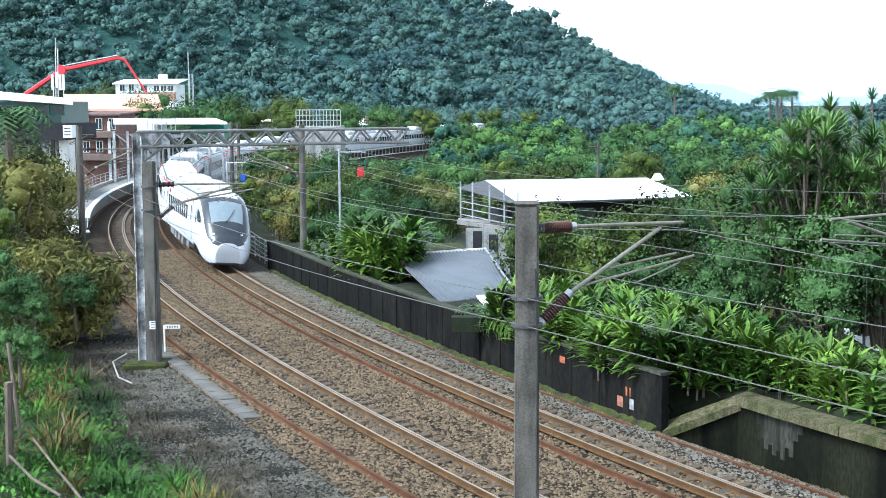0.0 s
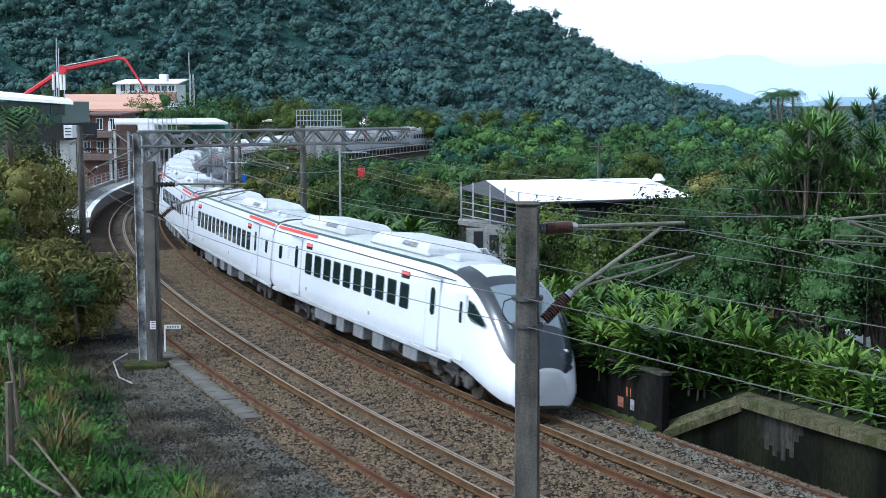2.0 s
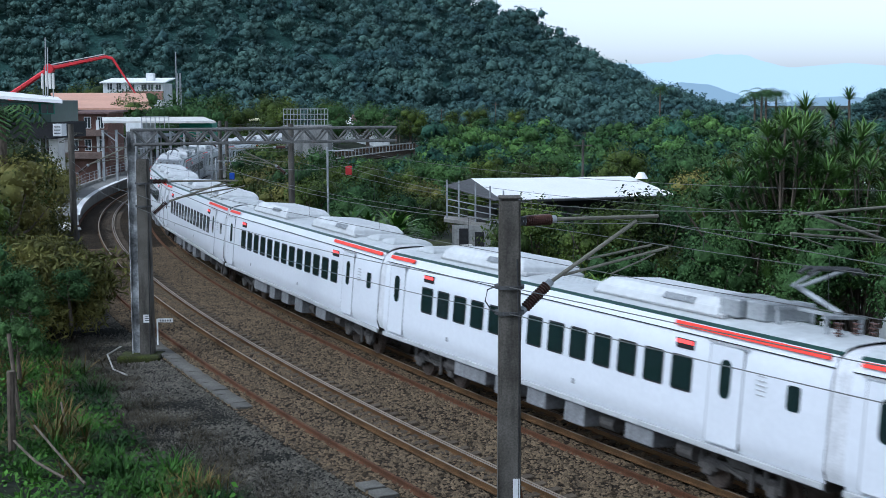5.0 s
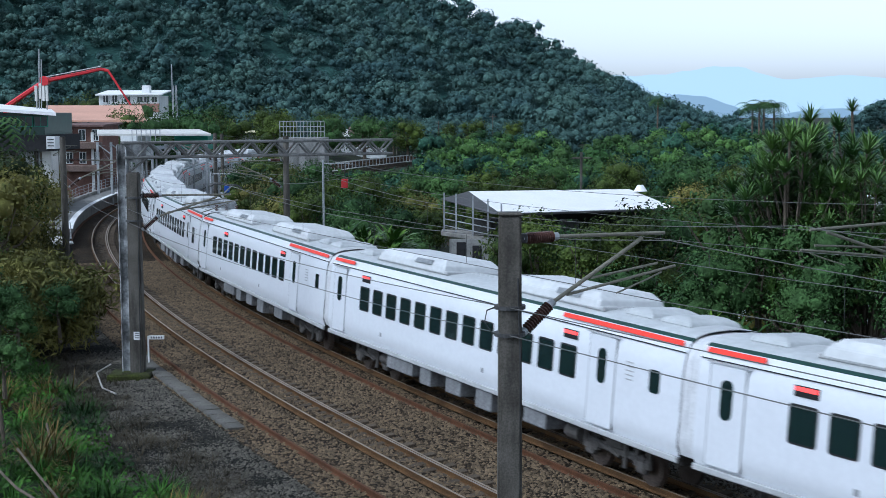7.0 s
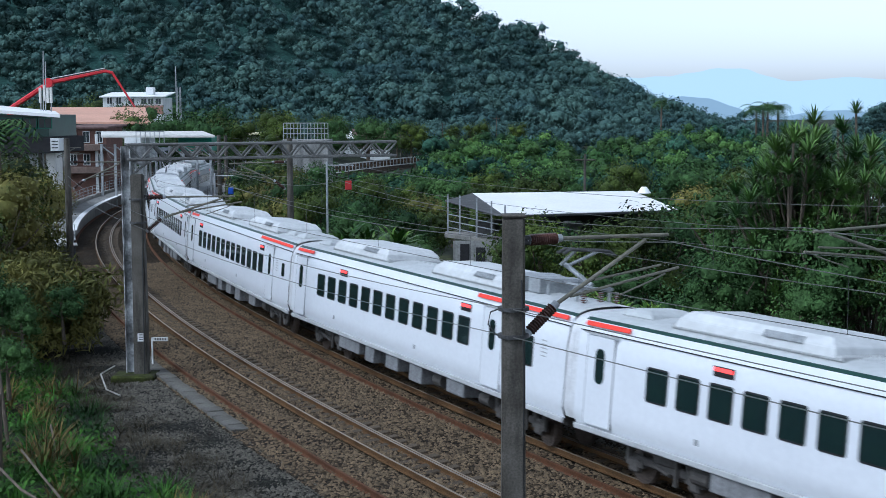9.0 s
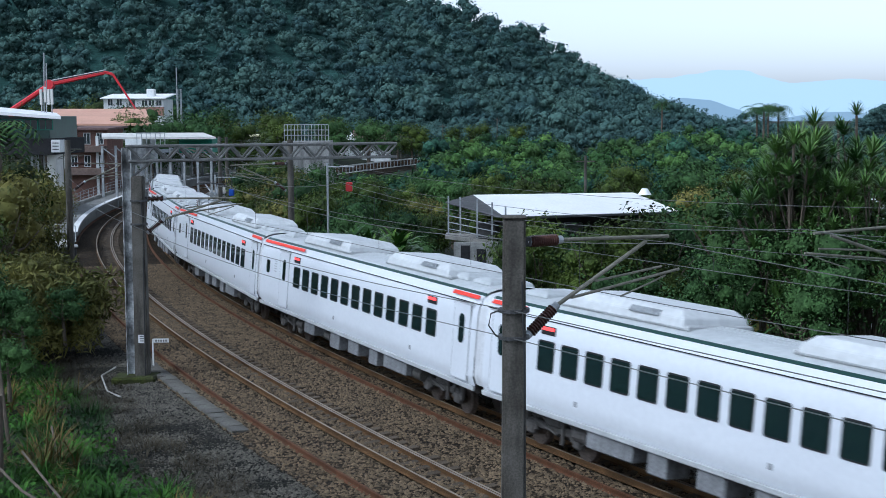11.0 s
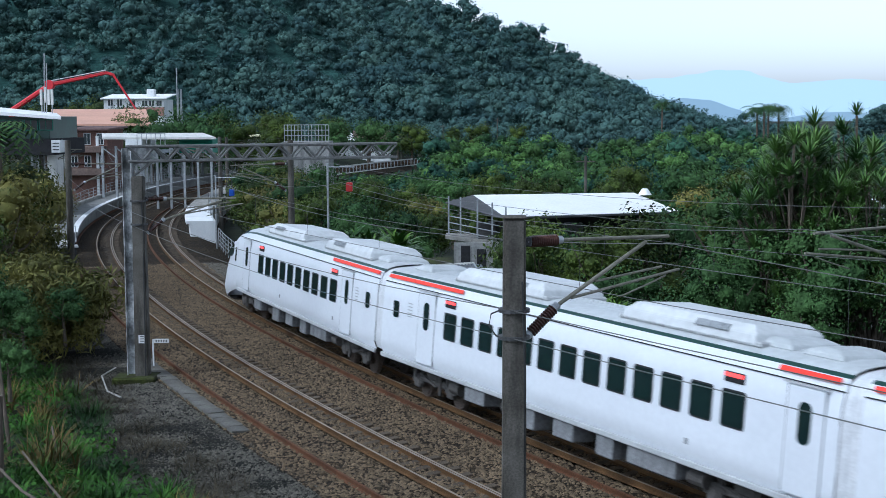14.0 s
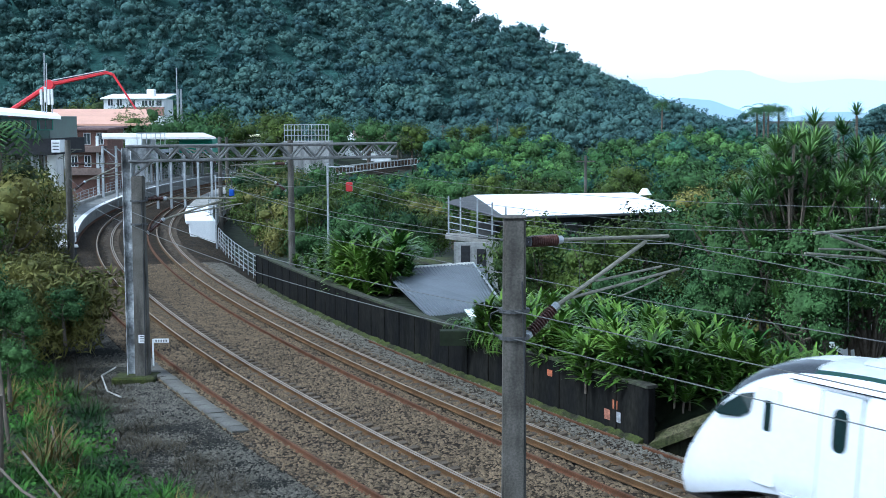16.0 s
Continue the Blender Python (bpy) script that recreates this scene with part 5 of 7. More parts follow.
# ---- loose stones on the ballast and verge ----
def stones(name, n, s0, s1, o0, o1, z, mat, label, rng, size):
    base = np.array([[1, 0, 0], [0, 1, 0], [-1, 0, 0], [0, -1, 0], [0, 0, 1]], float)
    s = rng.uniform(s0, s1, n)
    o = rng.uniform(o0, o1, n)
    x, y, th = np.interp(s, LINE_S, LINE_X), np.interp(s, LINE_S, LINE_Y), np.interp(s, LINE_S, LINE_TH)
    zz = z(o) if callable(z) else np.full(n, z)
    c = np.stack([x + np.sin(th) * o, y - np.cos(th) * o, zz], 1)
    v = base[None] * (rng.uniform(0.6, 1.3, (n, 5, 1)) * rng.uniform(size * 0.6, size * 1.5, (n, 1, 1)))
    a = rng.uniform(0, 6.28, n)
    ca, sa = np.cos(a)[:, None], np.sin(a)[:, None]
    v = np.stack([v[:, :, 0] * ca - v[:, :, 1] * sa, v[:, :, 0] * sa + v[:, :, 1] * ca, v[:, :, 2] * 0.8], 2) + c[:, None]
    idx = np.array([[0, 1, 4], [1, 2, 4], [2, 3, 4], [3, 0, 4]])
    f = (np.arange(n)[:, None, None] * 5 + idx[None]).reshape(-1, 3)
    me = bpy.data.meshes.new(name)
    me.vertices.add(n * 5)
    me.vertices.foreach_set("co", v.astype(np.float32).ravel())
    me.loops.add(len(f) * 3)
    me.loops.foreach_set("vertex_index", f.astype(np.int32).ravel())
    me.polygons.add(len(f))
    me.polygons.foreach_set("loop_start", np.arange(0, len(f) * 3, 3, dtype=np.int32))
    me.update(calc_edges=True)
    me.materials.append(mat)
    tagged(new(name, me), label, "stones", kind="stuff")


bed_z = lambda o: np.interp(o, (-2.9, -1.6, 6.0, 6.9), (-0.24, -0.19, -0.20, -0.28))
stones("ballast_stones", 62000, -17, 46, -2.9, 5.6, bed_z, STONE, "brown broken ballast stones", RNG, 0.048)
stones("pale_ballast_stones", 12000, -17, 46, 5.2, 6.8, bed_z, STONE_GREY, "paler ballast stones below the wall", RNG, 0.042)
stones("ballast_stones", 4500, -17, -4.2, 6.7, 8.5, lambda o: np.interp(o, (6.7, 8.4), (-0.27, -0.92)), STONE, "brown ballast stones below the abutment", RNG, 0.045)
stones("verge_stones", 36000, -17, 22, -7.2, -2.7, lambda o: np.interp(-o, (2.7, 3.6, 4.6, 6.0, 7.5), (-0.26, -0.34, -0.40, -0.42, -0.30)), STONE_GREY, "grey loose stones on the verge", RNG, 0.045)


# ---- buildings ----
ROOF_GREY = material("grey_sheet_roof", (0.13, 0.145, 0.16), 0.55, 0.25, vary=0.12, scale=0.8, fine=8, bump=0.05, stain=0.15)
ROOF_WHITE = material("white_sheet_roof", (0.80, 0.80, 0.78), 0.5, vary=0.06, scale=0.5, fine=6, bump=0.03)
ROOF_ORANGE = material("orange_sheet_roof", (0.60, 0.34, 0.24), 0.6, vary=0.12, scale=0.2, fine=3, bump=0.05)
STUCCO = material("weathered_stucco", (0.30, 0.30, 0.285), 0.9, vary=0.25, scale=0.7, fine=8, bump=0.2, stain=0.55)
WHITE_WALL = material("white_wall_paint", (0.72, 0.74, 0.73), 0.8, vary=0.1, scale=0.4, fine=5, bump=0.1, stain=0.2)
BALCONY = material("brown_balcony_wall", (0.17, 0.125, 0.105), 0.85, vary=0.25, scale=0.6, fine=6, bump=0.15, stain=0.4)
BRICK_RED = material("red_brick_wall", (0.17, 0.095, 0.075), 0.9, vary=0.3, scale=0.8, fine=9, bump=0.2)
PINK_WALL = material("salmon_wall", (0.36, 0.20, 0.155), 0.85, vary=0.15, scale=0.5, fine=6, bump=0.1)
GREEN_TRIM = material("green_panel", (0.03, 0.22, 0.15), 0.5, vary=0.15, bump=0.05)
GREEN_GLASS = material("dark_green_glazing", (0.016, 0.060, 0.046), 0.3, vary=0.3, scale=0.8, fine=4, bump=0.0, spec=0.5)
# near-black fill; on the shed it is painted shade
DARK_FILL = material("near_black_fill", (0.03, 0.03, 0.032), 0.9, vary=0.3, bump=0.0)
CRANE_RED = material("red_crane_paint", (0.60, 0.04, 0.05), 0.45, vary=0.1, bump=0.05)
TILE_BROWN = material("brown_roof_tile", (0.17, 0.11, 0.10), 0.85, vary=0.3, scale=0.5, fine=4, bump=0.3)
WIN_GLASS = material("house_window_glass", (0.03, 0.045, 0.05), 0.1, vary=0.2, bump=0.0, spec=0.6)


def slab(corners, thick, mat, name, parent, label=""):
    """A sloping plate through four corners."""
    bm = new_bm()
    top = [bm.verts.new(c) for c in corners]
    low = [bm.verts.new((c[0], c[1], c[2] - thick)) for c in corners]
    bm.faces.new(top)
    bm.faces.new(low)
    for k in range(4):
        bm.faces.new((top[k], top[(k + 1) % 4], low[(k + 1) % 4], low[k]))
    return part(name, bm, mat, parent, label)


def ribs(corners, n, r, mat, parent, name="roof_rib"):
    """Raised ribs running from the ridge to the eaves of a plate a-b (ridge), d-c (eaves)."""
    a, b, c, d = (Vector(v) for v in corners)
    for k in range(n):
        u = (k + 0.5) / n
        part(name, rod(new_bm(), a.lerp(b, u) + Vector((0, 0, r * 0.4)), d.lerp(c, u) + Vector((0, 0, r * 0.4)), r, 5), mat, parent)


def wall_box(x0, x1, y0, y1, z0, z1, mat, parent, name="wall"):
    return part(name, box(new_bm(), ((x0 + x1) / 2, (y0 + y1) / 2, (z0 + z1) / 2), (x1 - x0, y1 - y0, z1 - z0), bevel=0.02), mat, parent)


def window(parent, x, y, z, w, h, frame_mat=None, bars=1):
    wf = part("window", box(new_bm(), (x, y, z), (w + 0.14, 0.08, h + 0.14), bevel=0.01), frame_mat or WHITE_WALL, parent)
    part("pane", box(new_bm(), (x, y - 0.04, z), (w, 0.03, h)), WIN_GLASS, wf)
    for k in range(bars):
        part("glazing_bar", box(new_bm(), (x - w / 2 + w * (k + 1) / (bars + 1), y - 0.06, z), (0.05, 0.03, h)), frame_mat or WHITE_WALL, wf)


# low house with a corrugated grey roof
h_ = thing("low_house", "low house under a grey corrugated roof", "house")
RG = ((-2.75, 58.00, 1.95), (1.43, 61.00, 1.88), (2.21, 52.00, 1.14), (-0.50, 50.50, 0.92))
slab(RG, 0.06, ROOF_GREY, "roof", h_)
ribs(RG, 26, 0.035, ROOF_GREY, h_)
part("ridge_cap", rod(new_bm(), RG[0], RG[1], 0.09, 8), PALE_CONCRETE, h_)
slab((RG[1], (1.86, 63.00, 1.63), (2.84, 54.00, 0.68), RG[2]), 0.05, ROOF_GREY, "side_roof", h_)
part("verge_pipe", rod(new_bm(), RG[1], (2.68, 51.00, 0.90), 0.05, 8), GALV, h_)
wall_box(RG[3][0] + 0.3, RG[2][0] - 0.2, 51.6, 57.5, -3.5, 0.85, STUCCO, h_)
slab(((0.81, 49.50, 1.40), (2.35, 51.00, 1.33), (2.42, 48.00, 1.23), (1.18, 47.00, 1.26)), 0.06, ROOF_WHITE, "porch_roof", h_, "white porch roof")
wall_box(1.26, 2.36, 47.6, 50.0, -2.5, 0.75, WHITE_WALL, h_, "porch_wall")
# green parapet strip behind it
slab(((-2.70, 66.00, 1.60), (0.47, 68.00, 1.46), (0.46, 66.00, 1.36), (-2.62, 64.00, 1.48)), 0.15, MOSS, "garden_ledge", h_)

# shed with a white roof on posts over a stucco store
h_ = thing("open_shed", "open shed with a white sheet roof above a stained store", "shed")
RG = ((1.99, 86.00, 3.67), (14.01, 96.00, 3.21), (15.98, 88.00, 2.39), (3.69, 78.00, 2.81))
slab(RG, 0.08, ROOF_WHITE, "roof", h_)
# dark colour here stands in for the shaded underside of the overhang
slab(((0.16, 84.00, 3.32), (1.99, 86.00, 3.67), (3.69, 78.00, 2.81), (3.21, 77.00, 2.88)), 0.06, DARK_STEEL, "side_roof", h_)
part("fascia", rod(new_bm(), Vector(RG[3]) - Vector((0, 0, 0.1)), Vector(RG[2]) - Vector((0, 0, 0.1)), 0.08, 6), DARK_STEEL, h_)
part("roof_vent", rod(new_bm(), (14.53, 94.00, 3.16), Vector((14.53, 94.00, 3.16)) + Vector((0, 0, 0.45)), 0.5, 12, 0.2), ROOF_WHITE, h_)
for px_ in ((0.35, 80.00, 1.59), (1.08, 80.00, 1.52), (2.09, 79.00, 1.43), (2.95, 78.00, 1.32), (3.76, 78.00, 1.04)):
    part("post", box(new_bm(), (px_[0], px_[1], px_[2] + 1.15), (0.1, 0.1, 2.4)), GALV, h_)
for z_ in (0.35, 0.75, 1.15):
    a_, b_ = Vector((0.35, 80.00, 1.59)), Vector((3.76, 78.00, 1.04))
    part("guard_bar", rod(new_bm(), a_ + Vector((0, 0, z_)), b_ + Vector((0, 0, z_)), 0.03, 6), GALV, h_)
slab(((0.23, 86.00, 1.18), (8.06, 86.00, 0.66), (7.32, 78.00, 0.72), (0.14, 79.00, 1.61)), 0.2, CONCRETE, "floor_slab", h_)
w0, w1 = (0.65, 78.50, 1.21), (3.84, 77.50, 0.95)
part("store_wall", box(new_bm(), ((w0[0] + w1[0]) / 2, 78.2, -1.25), (w1[0] - w0[0], 0.25, 5.0)), STUCCO, h_)
part("store_side", box(new_bm(), (w1[0], 82, -1.25), (0.25, 8.0, 5.0)), STUCCO, h_)
# solid dark plates on the wall stand in for the unlit openings
for q_ in ((1.35, 78.00, 0.51), (2.30, 78.00, 0.30)):
    part("dark_opening", box(new_bm(), (q_[0], 78.06, q_[2]), (0.55, 0.06, 1.15), bevel=0.02), DARK_FILL, h_)
for q_ in ((2.71, 82.00, 1.94), (3.46, 83.00, 1.93), (8.62, 86.00, 1.59)):
    part("stored_crate", box(new_bm(), (q_[0], q_[1], q_[2] - 0.3), (1.2, 0.8, 1.0), bevel=0.05), DARK_STEEL, h_)
# the shade beneath the shed roof is put into this wall's colour
wall_box(6.72, 15.80, 90, 90.3, -4, 2.0, DARK_FILL, h_, "back_wall")

# pale house glimpsed through the trees
h_ = thing("pale_house", "pale house half hidden behind trees", "house")
wall_box(10.35, 14.28, 60, 66, -4, 1.4, WHITE_WALL, h_)
wall_box(21.35, 24.50, 66, 72, -4, 4.2, WHITE_WALL, h_)
slab(((23.10, 72.00, 3.77), (27.31, 72.00, 3.91), (24.30, 64.00, 3.60), (20.56, 64.00, 3.56)), 0.12, ROOF_WHITE, "roof", h_)
for x_ in (0.5, 2.0):
    window(h_, 21.49 + x_, 65.95, 2.2, 0.9, 1.0)

# ---- station side ----
def house(name, label, x0, x1, y0, y1, z0, z1, wall_mat, roof_mat, wins, roof_over=0.4, roof_rise=0.0, frame_mat=None):
    h = thing(name, label, "house")
    wall_box(x0, x1, y0, y1, z0, z1, wall_mat, h)
    slab(((x0 - roof_over, y1 + roof_over, z1 + roof_rise + 0.2), (x1 + roof_over, y1 + roof_over, z1 + roof_rise + 0.2), (x1 + roof_over, y0 - roof_over, z1 + 0.2), (x0 - roof_over, y0 - roof_over, z1 + 0.2)), 0.18, roof_mat, "roof", h)
    for x, z, w, hh in wins:
        window(h, x, y0 - 0.03, z, w, hh, frame_mat)
    return h


a_, b_ = (-59.22, 230.00, 12.89), (-48.72, 230.00, 10.39)
h1 = house("hill_house", "white upper house with salmon wall and pale roof", a_[0], b_[0], 230, 238, -1, a_[2] - 0.6, WHITE_WALL, ROOF_WHITE, [(a_[0] + 1.2, 11.8, 0.8, 1.2), (a_[0] + 2.8, 11.8, 0.8, 1.2), (a_[0] + 5.0, 11.6, 1.0, 0.9), (a_[0] + 7.2, 11.6, 0.9, 0.9), (a_[0] + 8.4, 11.6, 0.9, 0.9), (a_[0] + 9.7, 11.6, 0.9, 0.9)], 0.5, 0.9)
wall_box(a_[0] + 3.4, b_[0] + 0.03, 229.9, 230.1, 9.4, 10.9, PINK_WALL, h1, "lower_wall")
part("water_tank", box(new_bm(), (-51.48, 233, 13.40), (1.4, 1.4, 1.4), bevel=0.1), WHITE_WALL, h1)

h_ = thing("market_hall", "long hall under a broad orange sheet roof", "hall")
RG = ((-59.54, 200.00, 10.40), (-45.11, 200.00, 10.34), (-38.11, 172.00, 8.12), (-50.53, 172.00, 8.24))
slab(RG, 0.25, ROOF_ORANGE, "roof", h_)
wall_box(-50.25, -39.02, 174, 198, -2, RG[3][2] - 0.3, STUCCO, h_)
for k_ in range(7):
    window(h_, -49.25 + 1.5 * k_, 173.95, 6.6, 0.9, 0.8)

h_ = thing("station_house", "station building with pale overhanging roof and green windows", "station")
RG = ((-41.99, 116.00, 10.14), (-34.05, 116.00, 9.32), (-30.18, 104.00, 8.98), (-37.66, 104.00, 9.54))
slab(RG, 0.25, ROOF_WHITE, "roof", h_)
wall_box(-38.47, -31.72, 106, 114, 7.2, 9.0, GREEN_GLASS, h_, "upper_wall")
for k_ in range(4):
    window(h_, -34.98 + 1.2 * k_ - 0.6, 105.95, 8.3, 1.0, 0.75, GREEN_TRIM)
wall_box(-38.11, -31.10, 105, 114, 5.9, 7.2, DARK_FILL, h_, "dark_balcony")
wall_box(-31.21, -30.50, 104.6, 106, 6.1, 7.1, PLATFORM_WHITE, h_, "sign_board")
for k_ in range(3):
    part("text_bar", box(new_bm(), (-30.85, 104.58, 6.35 + 0.25 * k_), (0.5, 0.03, 0.08)), DARK_STEEL, h_)
wall_box(-32.00, -31.26, 106, 108, -1, 5.9, PALE_CONCRETE, h_, "lift_tower")
wall_box(-39.31, -34.65, 109, 114, -1, 5.9, STUCCO, h_, "lower_wall")
for k_ in range(4):
    part("stair_column", box(new_bm(), (-33.96 + 0.462 * k_, 107, 2.5), (0.16, 0.16, 7.0)), GALV, h_)
    part("stair_beam", rod(new_bm(), Vector((-34.27, 107.00, 6.43)) - Vector((0, 0, 0.74 * k_)), Vector((-31.53, 107.00, 5.59)) - Vector((0, 0, 0.74 * k_)), 0.07, 6), GALV, h_)

h_ = thing("brick_house", "red brick house with pale balconies", "house")
x0_, x1_ = -40.11, -35.77
wall_box(x0_, x1_, 140, 147, -1, 7.7, BRICK_RED, h_)
slab(((x0_ - 0.3, 148, 8.0), (x1_ + 0.3, 148, 8.0), (x1_ + 0.3, 139.4, 7.8), (x0_ - 0.3, 139.4, 7.8)), 0.2, TILE_BROWN, "roof", h_)
for zz in (3.2, 5.6):
    part("balcony", box(new_bm(), ((x0_ + x1_) / 2, 139.3, zz), (x1_ - x0_, 1.3, 0.7), bevel=0.04), BALCONY, h_)
    for k_ in range(3):
        window(h_, x0_ + 0.8 + 1.4 * k_, 139.95, zz + 1.1, 0.6, 1.1)
wall_box(x1_ - 1.2, x1_ - 0.9, 139.8, 140.0, 0.5, 7.0, WHITE_WALL, h_, "pipe_casing")

# platform canopies
def canopy(s0, s1, off, z, label, mat=ROOF_WHITE):
    c = thing("platform_canopy", label, "canopy", "platform canopies")
    bm = sweep(new_bm(), [(off - 1.9, z + 0.1), (off, z + 0.35), (off + 1.9, z + 0.1), (off + 1.9, z), (off, z + 0.22), (off - 1.9, z)], s0, s1, 2.0)
    part("roof", bm, mat, c)
    s = s0 + 1
    while s < s1:
        for o in (off - 0.9, off + 0.9):
            part("column", box(new_bm(), on_line(s, o, z / 2 + 0.4), (0.2, 0.2, z - 0.7)), GALV, c)
        s += 5.0
    return c


canopy(120, 190, -4.6, 4.6, "long grey platform canopy on steel columns", ROOF_GREY)
h_ = thing("footbridge_hall", "low white station hall with flat pale roof", "station")
RG = ((-35.31, 136.00, 7.32), (-24.77, 136.00, 7.33), (-22.46, 130.00, 6.94), (-33.76, 130.00, 6.98))
slab(RG, 0.2, PALE_CONCRETE, "roof", h_)
wall_box(-31.44, -29.76, 130, 136, 4.2, RG[3][2] - 0.2, WHITE_WALL, h_)
wall_box(-26.71, -23.33, 133, 136, 5.3, RG[3][2] - 0.2, GREEN_TRIM, h_, "green_wall")
for k_ in range(9):
    part("hall_column", box(new_bm(), (-34.00 + 1.36 * k_, 131, 2.6), (0.22, 0.22, 7.0)), GALV, h_)
for k_ in range(8):
    a_ = Vector((-33.94, 131.00, 5.90)) + Vector((1.36 * k_, 0, 0))
    part("hall_brace", rod(new_bm(), a_, a_ + Vector((1.3, 0, -1.0)), 0.06, 6), GALV, h_)

# viaduct parapet where the line swings away behind the trees
VIA = tagged(new("viaduct_parapet"), "pale concrete viaduct parapet with posts", "parapet", kind="structure")
part("beam", sweep(new_bm(), [(6.9, -0.9), (6.9, -0.3), (7.2, -0.3), (7.2, -0.9)], 175, 340, 3.0), PALE_CONCRETE, VIA)
part("top_rail", sweep(new_bm(), [(6.95, 0.75), (6.95, 0.95), (7.15, 0.95), (7.15, 0.75)], 175, 340, 3.0), PALE_CONCRETE, VIA)
for k_ in range(80):
    p_ = part("baluster", box(new_bm(), (0, 0, 0), (0.14, 0.12, 1.1)), GALV, VIA) if k_ == 0 else new("baluster", bal_)
    bal_ = p_.data
    p_.parent = VIA
    p_.matrix_basis = line_pose(176 + 2.05 * k_, 7.05, 0.2)

# water tanks and frames on a far roof, and two small far houses
h_ = thing("rooftop_frames", "galvanised frames standing on a far flat roof", "roof frame")
p_ = (-15.39, 150.00, 6.44)
wall_box(-18.30, -13.00, 150, 156, -3, p_[2] - 0.3, STUCCO, h_)
for k_ in range(14):
    x_ = -18.09 + 0.39 * k_
    part("frame_post", rod(new_bm(), (x_, 150.2, p_[2] - 0.3), (x_, 150.2, p_[2] + 1.6), 0.045, 6), GALV, h_)
for z_ in (0.4, 1.0, 1.6):
    part("frame_bar", rod(new_bm(), (-18.09, 150.2, p_[2] + z_), (-13.06, 150.2, p_[2] + z_), 0.045, 6), GALV, h_)
h_ = thing("far_cottage", "small far house with brown tiled roof and white gable", "house")
x0_, x1_ = -23.67, -12.05
z_ = 3.68
wall_box(x0_, x1_, 300, 306, -4, z_ + 0.6, WHITE_WALL, h_)
slab(((x0_ + 3, 304, z_ + 2.4), (x1_, 304, z_ + 2.4), (x1_ + 0.6, 298.5, z_ + 0.5), (x0_ + 3, 298.5, z_ + 0.5)), 0.2, TILE_BROWN, "roof", h_)
slab(((x0_ + 1.5, 299, z_ + 1.9), (x0_ + 3.2, 304, z_ + 1.9), (x0_ + 4.0, 298, z_ + 0.4), (x0_ - 0.4, 298, z_ + 0.4)), 0.15, ROOF_WHITE, "gable_roof", h_)
h_ = thing("far_cottage", "small far house with a flat yellowish roof", "house")
x0_, x1_ = -36.90, -31.33
z_ = 5.78
wall_box(x0_, x1_, 240, 245, -4, z_ - 0.3, STUCCO, h_)
slab(((x0_ - 0.4, 246, z_ + 0.2), (x1_ + 0.4, 246, z_ + 0.2), (x1_ + 0.4, 239, z_), (x0_ - 0.4, 239, z_)), 0.2, YELLOW_ROOF, "roof", h_)

# concrete pump boom
h_ = thing("pump_boom", "red folding concrete pump boom above the roofs", "crane")
pts_ = [(-67.20, 205.00, 10.21), (-61.08, 205.00, 14.20), (-52.24, 205.00, 16.00), (-51.19, 205.00, 15.73), (-46.98, 205.00, 9.08)]
part("boom_section", rod(new_bm(), pts_[0], pts_[1], 0.42, 6, 0.36), CRANE_RED, h_)
part("boom_section", rod(new_bm(), pts_[1], pts_[2], 0.34, 6, 0.24), CRANE_RED, h_)
part("boom_section", rod(new_bm(), pts_[2], pts_[3], 0.24, 6), CRANE_RED, h_)
part("boom_section", rod(new_bm(), pts_[3], pts_[4], 0.2, 6, 0.1), CRANE_RED, h_)
part("joint", rod(new_bm(), Vector(pts_[1]) - Vector((0, 0.6, 0)), Vector(pts_[1]) + Vector((0, 0.6, 0)), 0.75, 12), CRANE_RED, h_)
part("pipe", rod(new_bm(), Vector(pts_[1]) + Vector((0, -0.3, 0.55)), Vector(pts_[2]) + Vector((0, -0.3, 0.4)), 0.09, 8), GALV, h_)
part("hose", rod(new_bm(), pts_[4], (pts_[4][0], 205, 3.0), 0.1, 6), GALV, h_)
part("pedestal", rod(new_bm(), (pts_[0][0], 205, -1), pts_[0], 0.5, 8), CRANE_RED, h_)
# radio masts
h_ = thing("lattice_mast", "thin grey lattice radio mast", "mast")
b_ = (-44.25, 222.00, 6.52)
for dx_, dy_ in ((-0.5, -0.4), (0.5, -0.4), (0.0, 0.5)):
    part("leg", rod(new_bm(), (b_[0] + dx_, 222 + dy_, -1), (b_[0] + dx_ * 0.5, 222 + dy_ * 0.5, 13.82), 0.07, 5), GALV, h_)
for k_ in range(10):
    z0_ = 3 + 1.0 * k_
    part("brace", rod(new_bm(), (b_[0] - 0.45, 221.7, z0_), (b_[0] + 0.45, 221.7, z0_ + 1.0), 0.04, 5), GALV, h_)
part("spike", rod(new_bm(), (b_[0] - 0.5, 222, 9), (b_[0] - 0.5, 222, 17.41), 0.09, 6), GALV, h_)
h_ = thing("antenna_group", "cluster of pale mobile antennas on thin poles", "antenna")


for q_, top_ in (((-33.93, 112.00, 9.30), (-33.76, 112.00, 14.35)), ((-33.74, 112.00, 9.30), (-33.60, 112.00, 13.49)), ((-34.13, 112.00, 9.30), (-34.06, 112.00, 11.21)), ((-33.26, 112.00, 9.29), (-33.19, 112.00, 11.30))):
    part("pole", rod(new_bm(), (q_[0], q_[1], 8.5), top_, 0.05, 6), GALV, h_)
